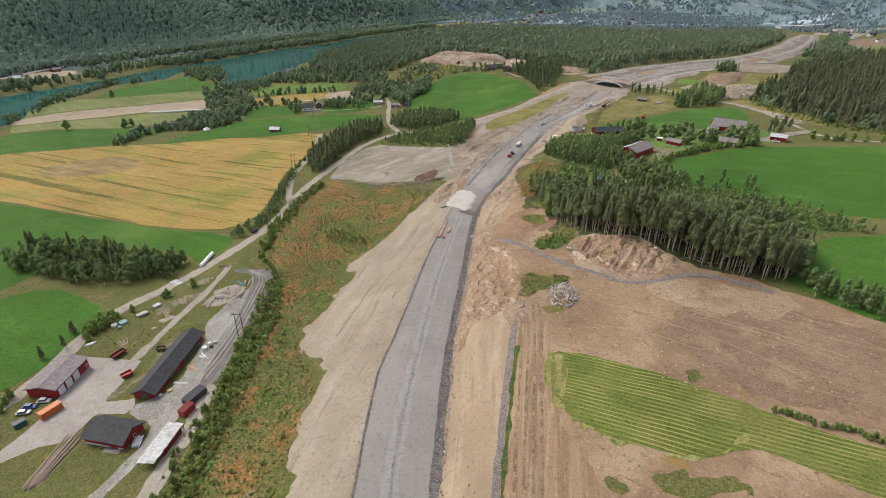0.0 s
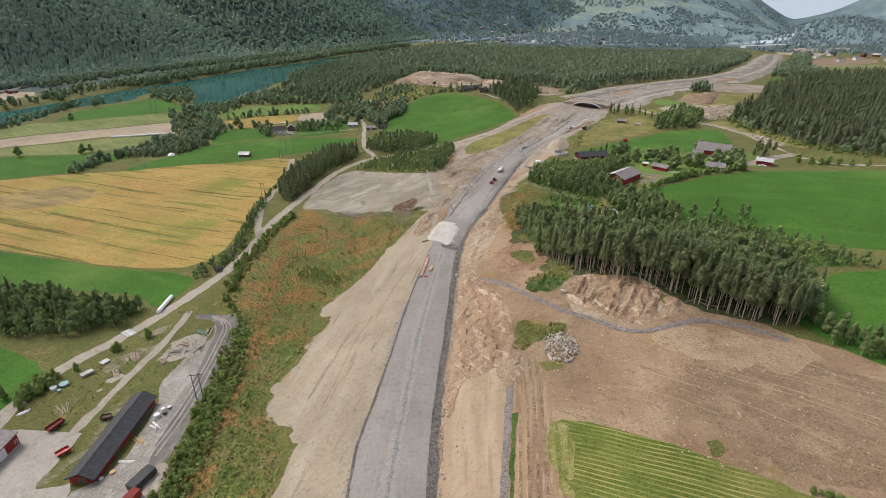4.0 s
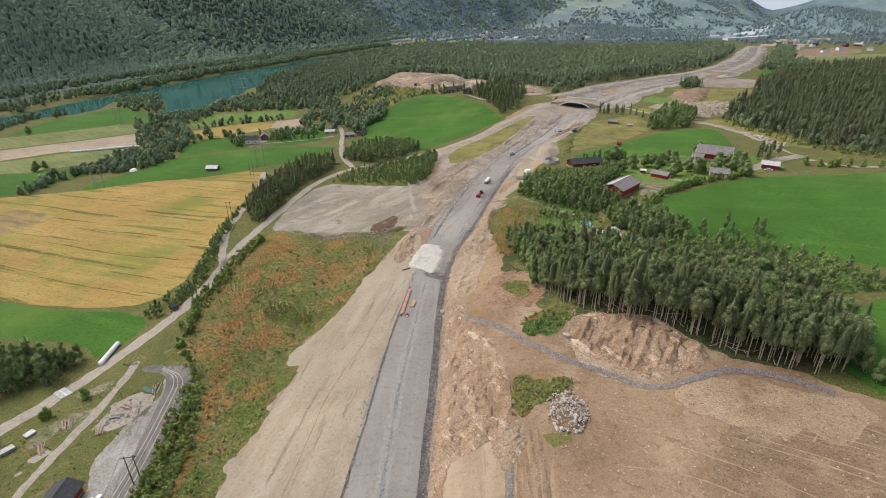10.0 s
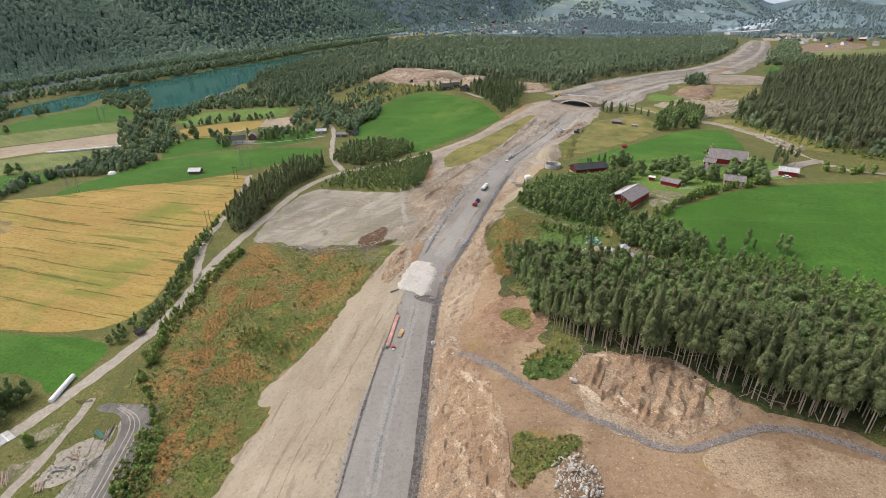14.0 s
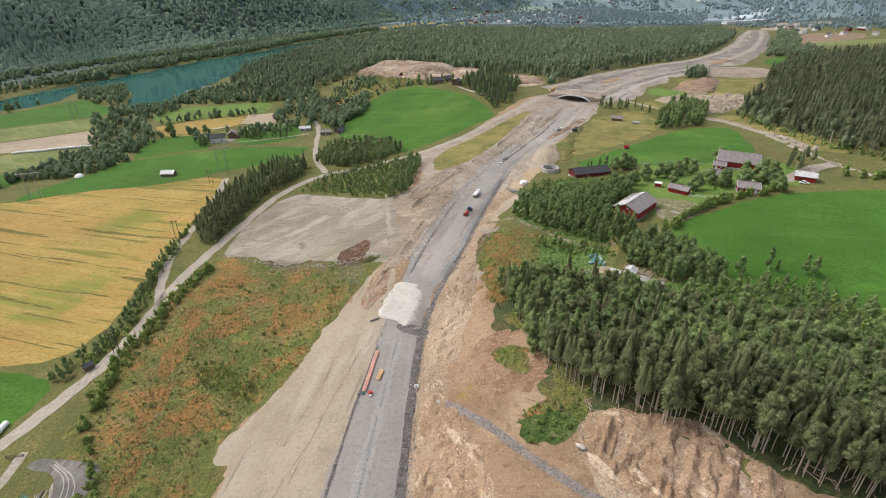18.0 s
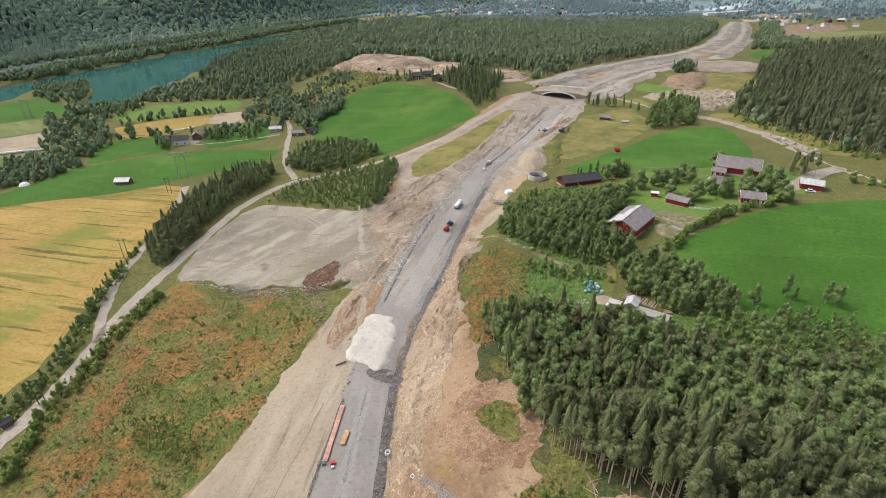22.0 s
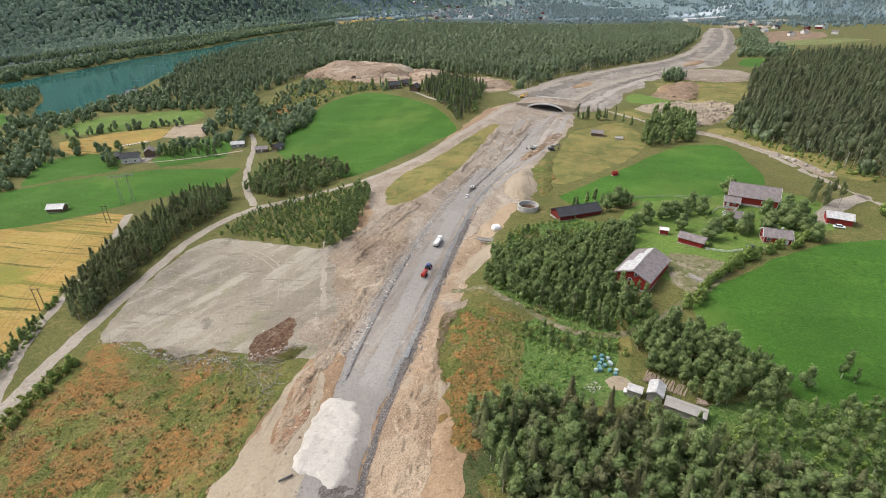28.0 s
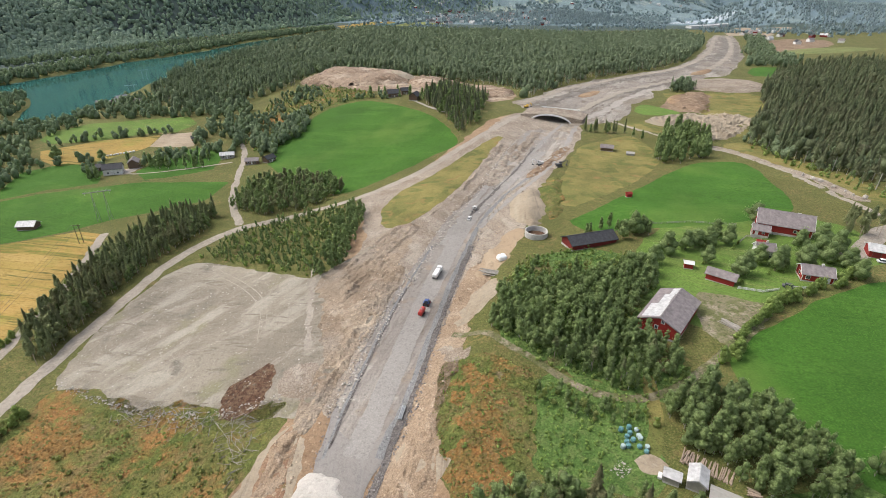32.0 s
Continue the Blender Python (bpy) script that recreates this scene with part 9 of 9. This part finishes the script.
building("low_barn", 67.2, 385.2, 18, 21, 8.5, 2.6, 2.2, "long low barn with a dark roof and red walls", "barn", walls="dark_red_wood", roof="black_roof", trim="none", over=0.6, doors=[("E", 0, 2.6, 2.2, "brown_wood")])
building("log_cabin", 121.5, 536, -20, 8, 5, 2.4, 1.5, "weathered log cabin on the dry meadow", "cabin", walls="brown_wood", roof="mauve_roof", trim="none")
building("log_cabin", 134, 525, -20, 5, 4, 1.2, 0.8, "collapsed grey log cabin on the meadow", "cabin", walls="grey_wood", roof="grey_wood", trim="none", over=0.2)
building("hut", 103, 440, 10, 2.6, 2.2, 1.8, 0.7, "small red hut at the field edge", "hut", roof="red_wood", trim="none", over=0.2)
building("playhouse", 134, 376, -25, 3, 2.4, 1.7, 0.8, "small red playhouse by the fence", "playhouse", roof="red_wood", trim="none", over=0.25)
building("workshop", 58, 267.5, 60, 4.6, 3.6, 2.4, 1.0, "small grey hut with a pale metal roof by the log pile", "hut", walls="grey_wood", roof="pale_roof", trim="none", over=0.3)
building("open_shed", 63, 261.5, -32, 9, 3.4, 2.0, 0.6, "low shed with a long weathered grey roof", "shed", walls="grey_wood", roof="grey_wood", trim="none", over=0.3)
building("open_shed", 53, 268.5, -30, 3.2, 2.4, 1.9, 0.5, "small pale-roofed shed at the glade", "shed", walls="grey_wood", roof="pale_roof", trim="none", over=0.25)
car(170, 358.5, -20, "white_paint", "white van parked beside the garage")
car(159.5, 364, 60, "dark_steel", "dark car parked under the trees")
car(124.5, 342.5, -30, "dark_steel", "dark car parked by the white fence")
car(75, 348, 20, "orange_paint", "orange machine parked behind the barn")
mound("tarp", [(160, 401), (163, 405), (168, 404), (170.5, 400), (167, 398), (162, 398.5)], 4.6, "white_wrap", "large white tarpaulin-covered stack behind the barn", "tarpaulin", 12, 2.2, 0.7)


def fence(points, label, h=1.0, material="grey_wood", gap=2.5, rails=2):
    ob = thing("fence", points[0][0], points[0][1], 0, label, "fence")
    x0, y0, z0 = ob.location
    p = []
    for (ax, ay), (bx, by) in zip(points[:-1], points[1:]):
        n = max(1, int(math.hypot(bx - ax, by - ay) / gap))
        p += [(ax + (bx - ax) * k / n, ay + (by - ay) * k / n) for k in range(n)]
    p.append(points[-1])
    q = [Vector((x - x0, y - y0, zat(x, y) - z0)) for x, y in p]
    for v in q:
        part("post", box(v.x, v.y, v.z + h / 2 - 0.1, 0.14, 0.14, h + 0.2), material, ob)
    for a, b in zip(q[:-1], q[1:]):
        for k in range(rails):
            d = Vector((0, 0, h * (k + 1) / rails - 0.1))
            part("rail", rod(a + d, b + d, 0.08, None, 5), material, ob)
    return ob


fence([(107, 343), (114, 340), (120, 341)], "white board fence beside the red shed", 1.0, "white_paint", 2, 3)
fence([(124, 342), (131, 341)], "white board fence before the cottage", 1.0, "white_paint", 2, 3)
fence([(84, 396), (100, 403), (118, 403), (136, 398)], "weathered rail fence above the gardens", 1.0)
fence([(128, 380), (134, 386), (138, 382)], "grey rail fence by the playhouse", 1.0)
rb = np.random.RandomState(9)
for k, (bx, by) in enumerate(planted([(45.5, 276.5), (46, 283), (50, 284), (52.5, 280), (51, 276)], 1.75, 97, jitter=0.3)):
    bale(float(bx), float(by), 40 * k, ("teal_wrap", "pale_wrap", "teal_wrap")[k % 3], ("teal", "pale grey-green", "teal")[k % 3] + " plastic-wrapped round bale in the glade", "wrapped bales", 0.58, float(rb.uniform(0.8, 1.3)), True)
log_stack("log_pile", 62.5, 271.5, -38, 34, 4.2, 0.17, "old_log", "row of pale peeled logs stacked in the glade", 30, 0.6, 31)
log_stack("log_pile", 69, 264.5, 60, 14, 2.2, 0.14, "old_log", "heap of split firewood in the glade", 6, 0.5, 32)
small_stones("rubble", planted([(41, 272), (44, 275), (46, 272), (43, 269.5)], 0.5, 86), 0.3, 0.9, "stone", "heap of white rubble in the glade", 14)
log_stack("timber_heap", 94, 322, 30, 22, 5, 0.14, "grey_log", "scattered grey timber in the barn yard", 9, 1.4, 33)
shipping_box(51, 269.5, 60, 1.6, 0.8, 0.5, "white_paint", "white chest lying in the glade")
patch("glade_earth", area_field([(46, 275), (52, 276), (55, 271), (49, 269)], 1), 5, "sand", "bare trodden earth in the glade", "bare ground", 0.5, 3)
patch("glade_track", line_field([(52, 276), (56, 283), (58, 292), (60, 300)], 1.8), 4, "yellow_grass", "worn grass track into the glade", "track", 0.4, 4)
garden = [(73, 355), (78, 358), (81, 356), (86, 364), (94, 372), (103, 375), (108, 377), (114, 379), (120, 385), (82, 387), (88, 392), (112, 352), (114.5, 353), (127, 355), (124, 361), (131, 358), (139, 357), (148, 363), (149, 359), (152, 355), (159, 368), (106, 363), (145, 400), (122, 379), (151, 346)]
stand("leafy_tree", garden, 7.5, 11, "grey-green leafy garden tree at the red farm", "garden trees")
stand("leafy_tree", [(146, 371), (156, 357), (160, 378)], 8, 10, "tall grey-green tree by the farm drive", "trees by the farm drive")
stand("bush", [(197, 370), (203, 366), (217, 361), (212, 364), (207, 362), (224, 360), (232, 357)], 4, 7, "broad bush beside the pale road", "bushes beside the road")
stand("spruce", [(178, 381), (180, 390), (185, 386), (187, 392), (182, 384), (183, 395), (179, 387), (190, 387), (176, 385), (186, 381)], 9, 14, "dark spruce behind the garage", "spruces by the garage", (1, 2, 2))
stand("bush", [(117, 386), (122, 374), (112, 380), (126, 378), (104, 362), (110, 346), (123, 352)], 1.6, 3, "round garden bush on the lawn", "garden bushes")
belt2 = along([(68, 392), (80, 398), (92, 396), (98, 392), (90, 402)], 3, 3, 91)
thicket("farm_belt", [("birch", belt2, 6, 9)], "belt of trees between low barn and lawn")

# ---- houses across the fields ----
building("field_barn", -228.5, 464, 5, 9, 6.5, 2.6, 1.8, "small grey field barn with a pale metal roof", "barn", walls="brown_wood", roof="pale_roof", trim="none")
mound("tarp", [(-305, 462), (-299, 463), (-298, 469), (-304, 469)], 2.6, "white_wrap", "white plastic-covered stack in the field", "tarpaulin", 13, 2.0, 0.8)
for k in range(22):
    bale(-400 + 53 * k / 21, 522 + 25 * k / 21, 25, "white_wrap", "white wrapped bale in the long row across the strip fields", "far row of white bales", 1.0, 2.3)
for k in range(9):
    bale(-262 + 1.9 * k, 604 + 1.4 * k, 35, "white_wrap", "white wrapped bale beside the barley plot", "farm row of white bales", 0.7, 1.8)
HOUSES = [(-234, 562, 20, 12.5, 8, 4.6, 3.0, "white_wood", "black_roof", "large farmhouse with white walls and a dark roof"), (-226, 576, 110, 9, 7, 4.5, 2.5, "brown_wood", "mauve_roof", "brown outbuilding beside the farmhouse"),
          (-252, 570, 15, 8, 6, 3, 1.8, "brown_wood", "black_roof", "low dark outhouse by the farmhouse"), (-159, 588, 15, 10, 6, 3, 1.6, "grey_wood", "pale_roof", "grey house with a pale roof on the lane"),
          (-134, 570, 10, 9, 6, 2.8, 1.6, "brown_wood", "mauve_roof", "brown cabin beside the lane"), (-122, 573, 60, 8, 6, 3, 2, "brown_wood", "black_roof", "dark cabin beside the lane"),
          (-376, 803, 10, 16, 9, 4, 3, "grey_wood", "mauve_roof", "long grey barn near the river"), (-366, 822, 60, 12, 9, 5, 3, "white_wood", "grey_roof", "white house near the river"), (-343, 812, 10, 12, 7, 3, 2, "grey_wood", "mauve_roof", "low house near the river"),
          (-37, 722, 15, 12, 9, 4, 3, "brown_wood", "black_roof", "black-stained house on the hill"), (-15, 700, 70, 10, 8, 4, 3, "brown_wood", "black_roof", "dark house on the hill with a white drive"), (-26, 735, 20, 9, 7, 4, 2.5, "brown_wood", "black_roof", "dark cabin on the hill"),
          (-204, 640, 20, 8, 5, 2.5, 1.5, "dark_red_wood", "black_roof", "dark red field shed"), (-742, 640, 70, 12, 8, 4, 2.5, "white_wood", "mauve_roof", "white house on the far bank"), (-735, 690, 70, 14, 9, 4, 2.5, "grey_wood", "pale_roof", "pale barn on the far bank"),
          (-760, 720, 70, 11, 8, 4, 2.5, "white_wood", "black_roof", "house on the far bank under the mountain"), (-750, 780, 70, 12, 8, 4, 2.5, "dark_red_wood", "mauve_roof", "red barn on the far bank")]
for hx, hy, yaw, L, W, wall, rise, wm, rm, lb in HOUSES:
    building("house", hx, hy, yaw, L, W, wall, rise, lb, "house", wm, rm, trim="none", windows=[("S", -L / 4, 1.2, 1.3, 1.3), ("S", L / 4, 1.2, 1.3, 1.3), ("E", 0, 1.2, 1.3, 1.3)], doors=[("S", 0, 1.1, 2.0, "white_paint")])
patch("farm_court", area_field([(-232, 556), (-222, 560), (-218, 578), (-230, 574)], 1), 6, "yard_gravel", "pale court beside the farmhouse", "yard", 1.5, 5)
ribbon("drive", [(-15, 692), (-6, 680), (8, 655), (18, 640)], 1.6, 12, "yard_gravel", "pale drive leading up to the hill houses", "drive", 3, 0.2)
ribbon("drive", [(-226, 560), (-210, 556), (-180, 566), (-150, 575)], 1.1, 12, "dirt_road", "pale drive between farmhouse and lane", "drive", 4, 0.3)
stand("birch", [(-212, 574), (-206, 577), (-200, 573), (-186, 580), (-180, 578), (-172, 583), (-246, 560), (-248, 556), (-232, 580), (-222, 586), (-250, 578), (-214, 590), (-207, 570), (-203, 568), (-196, 567), (-191, 569), (-183, 566.5), (-177, 569), (-170, 566), (-244, 549), (-240, 551)], 8, 13, "broad leafy tree near the farmhouse", "trees at the farmhouse")
stand("birch", [(-30, 708), (-45, 715), (-52, 728), (-20, 715), (-8, 706), (-60, 722), (-4, 716), (-34, 742)], 9, 14, "tree beside the hill houses", "trees at the hill houses")
ribbon("far_bank_road", [(-760, 640), (-771, 760), (-790, 873), (-788, 973), (-772, 1136), (-722, 1330), (-632, 1605), (-520, 1790), (-443, 1925), (-324, 2060)], 5, 60, "dirt_road", "pale road along the far river bank", "road", 5, 0.15)
patch("far_clearing", area_field([(-790, 600), (-700, 600), (-700, 800), (-770, 800)], 1), 3, "ploughed", "cleared ground with houses on the far bank", "clearing", 8, 40)

# ---- the far valley ----
haze = bpy.data.materials.new("far_sky")
haze.use_nodes = True
haze.node_tree.nodes.remove(haze.node_tree.nodes["Principled BSDF"])
glow = haze.node_tree.nodes.new("ShaderNodeEmission")
glow.inputs[0].default_value, glow.inputs[1].default_value = (0.40, 0.45, 0.53, 1), 1.0
haze.node_tree.links.new(glow.outputs[0], haze.node_tree.nodes["Material Output"].inputs[0])
me = raw_mesh("backdrop", [(1300, 5060, -500), (5200, 5060, -500), (5200, 5060, 900), (1300, 5060, 900)], [(0, 1, 2), (0, 2, 3)], [haze])
tagged(new("backdrop", me), "pale overcast sky low over the end of the valley", "sky", kind="structure")
# the far slope's haze sits in these materials' base colours
patch("hillside", area_field([(0, 3000), (800, 3150), (1450, 3150), (1750, 3700), (2400, 4880), (200, 4880)], 1), 10, "haze_meadow", "far hillside of fields, hedges and woods in haze-paled colours", "hillside", 60, 200)
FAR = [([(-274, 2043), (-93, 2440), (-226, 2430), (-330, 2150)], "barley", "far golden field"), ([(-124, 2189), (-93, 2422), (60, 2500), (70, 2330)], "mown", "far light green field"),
       ([(200, 3150), (260, 3400), (480, 3380), (420, 3120)], "haze_field", "green field on the far slope, paled by haze in its colour"), ([(850, 1760), (940, 1950), (1100, 1960), (960, 1740)], "ploughed", "far bare field"), ([(1000, 2050), (1150, 2250), (1350, 2250), (1180, 2030)], "ploughed", "far bare field beside the water")]
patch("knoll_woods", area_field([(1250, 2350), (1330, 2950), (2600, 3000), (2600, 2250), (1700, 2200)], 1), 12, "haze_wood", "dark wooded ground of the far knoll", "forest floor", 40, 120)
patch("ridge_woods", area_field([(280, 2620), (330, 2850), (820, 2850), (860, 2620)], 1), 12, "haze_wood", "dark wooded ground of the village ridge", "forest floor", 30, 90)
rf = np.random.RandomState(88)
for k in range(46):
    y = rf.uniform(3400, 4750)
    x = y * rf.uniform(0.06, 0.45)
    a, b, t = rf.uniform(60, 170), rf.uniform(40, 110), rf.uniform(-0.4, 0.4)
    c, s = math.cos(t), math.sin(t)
    FAR.append(([(x + p * a * c - q * b * s, y + p * a * s + q * b * c) for p, q in ((-1, -1), (1, -0.8), (0.9, 1), (-0.8, 0.9))], ("haze_field", "haze_meadow", "haze_field", "haze_field", "haze_wood")[k % 5], "small field on the far hillside"))
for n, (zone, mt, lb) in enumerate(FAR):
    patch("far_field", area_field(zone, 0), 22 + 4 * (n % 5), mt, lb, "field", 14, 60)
patch("far_lake", area_field([(900, 2385), (1080, 2475), (1301, 2600), (1400, 2720), (1157, 2680), (980, 2500)], 1), 20, "sky_tint_water", "far stretch of water with reflected sky put in its colour", "water", 15, 80)
rv = np.random.RandomState(77)
for k in range(180):
    if k < 116:
        y = rv.uniform(2300, 3300)
        x = y * rv.uniform(-0.03, 0.2)
    elif k < 161:
        y = rv.uniform(3400, 4600)
        x = y * rv.uniform(0.08, 0.44)
    else:
        y = rv.uniform(1450, 2000)
        x = y * rv.uniform(0.5, 0.66)
    building("village_house", x, y, rv.uniform(0, 180), rv.uniform(12, 20), rv.uniform(9, 12), 6, 4, "pale village house far down the valley", "house", ("white_wood", "white_wood", "dark_red_wood", "white_wood")[k % 4], ("mauve_roof", "black_roof", "pale_roof")[k % 3], trim="none", group="village houses", sink=6)
for k in range(8):
    x, y = 930 + 28 * k, 2150 + 26 * k
    building("warehouse", x, y, 20, 50, 26, 9, 1.5, "large white warehouse by the far water", "warehouse", "white_wood", "pale_roof", trim="none", group="warehouses", sink=5)
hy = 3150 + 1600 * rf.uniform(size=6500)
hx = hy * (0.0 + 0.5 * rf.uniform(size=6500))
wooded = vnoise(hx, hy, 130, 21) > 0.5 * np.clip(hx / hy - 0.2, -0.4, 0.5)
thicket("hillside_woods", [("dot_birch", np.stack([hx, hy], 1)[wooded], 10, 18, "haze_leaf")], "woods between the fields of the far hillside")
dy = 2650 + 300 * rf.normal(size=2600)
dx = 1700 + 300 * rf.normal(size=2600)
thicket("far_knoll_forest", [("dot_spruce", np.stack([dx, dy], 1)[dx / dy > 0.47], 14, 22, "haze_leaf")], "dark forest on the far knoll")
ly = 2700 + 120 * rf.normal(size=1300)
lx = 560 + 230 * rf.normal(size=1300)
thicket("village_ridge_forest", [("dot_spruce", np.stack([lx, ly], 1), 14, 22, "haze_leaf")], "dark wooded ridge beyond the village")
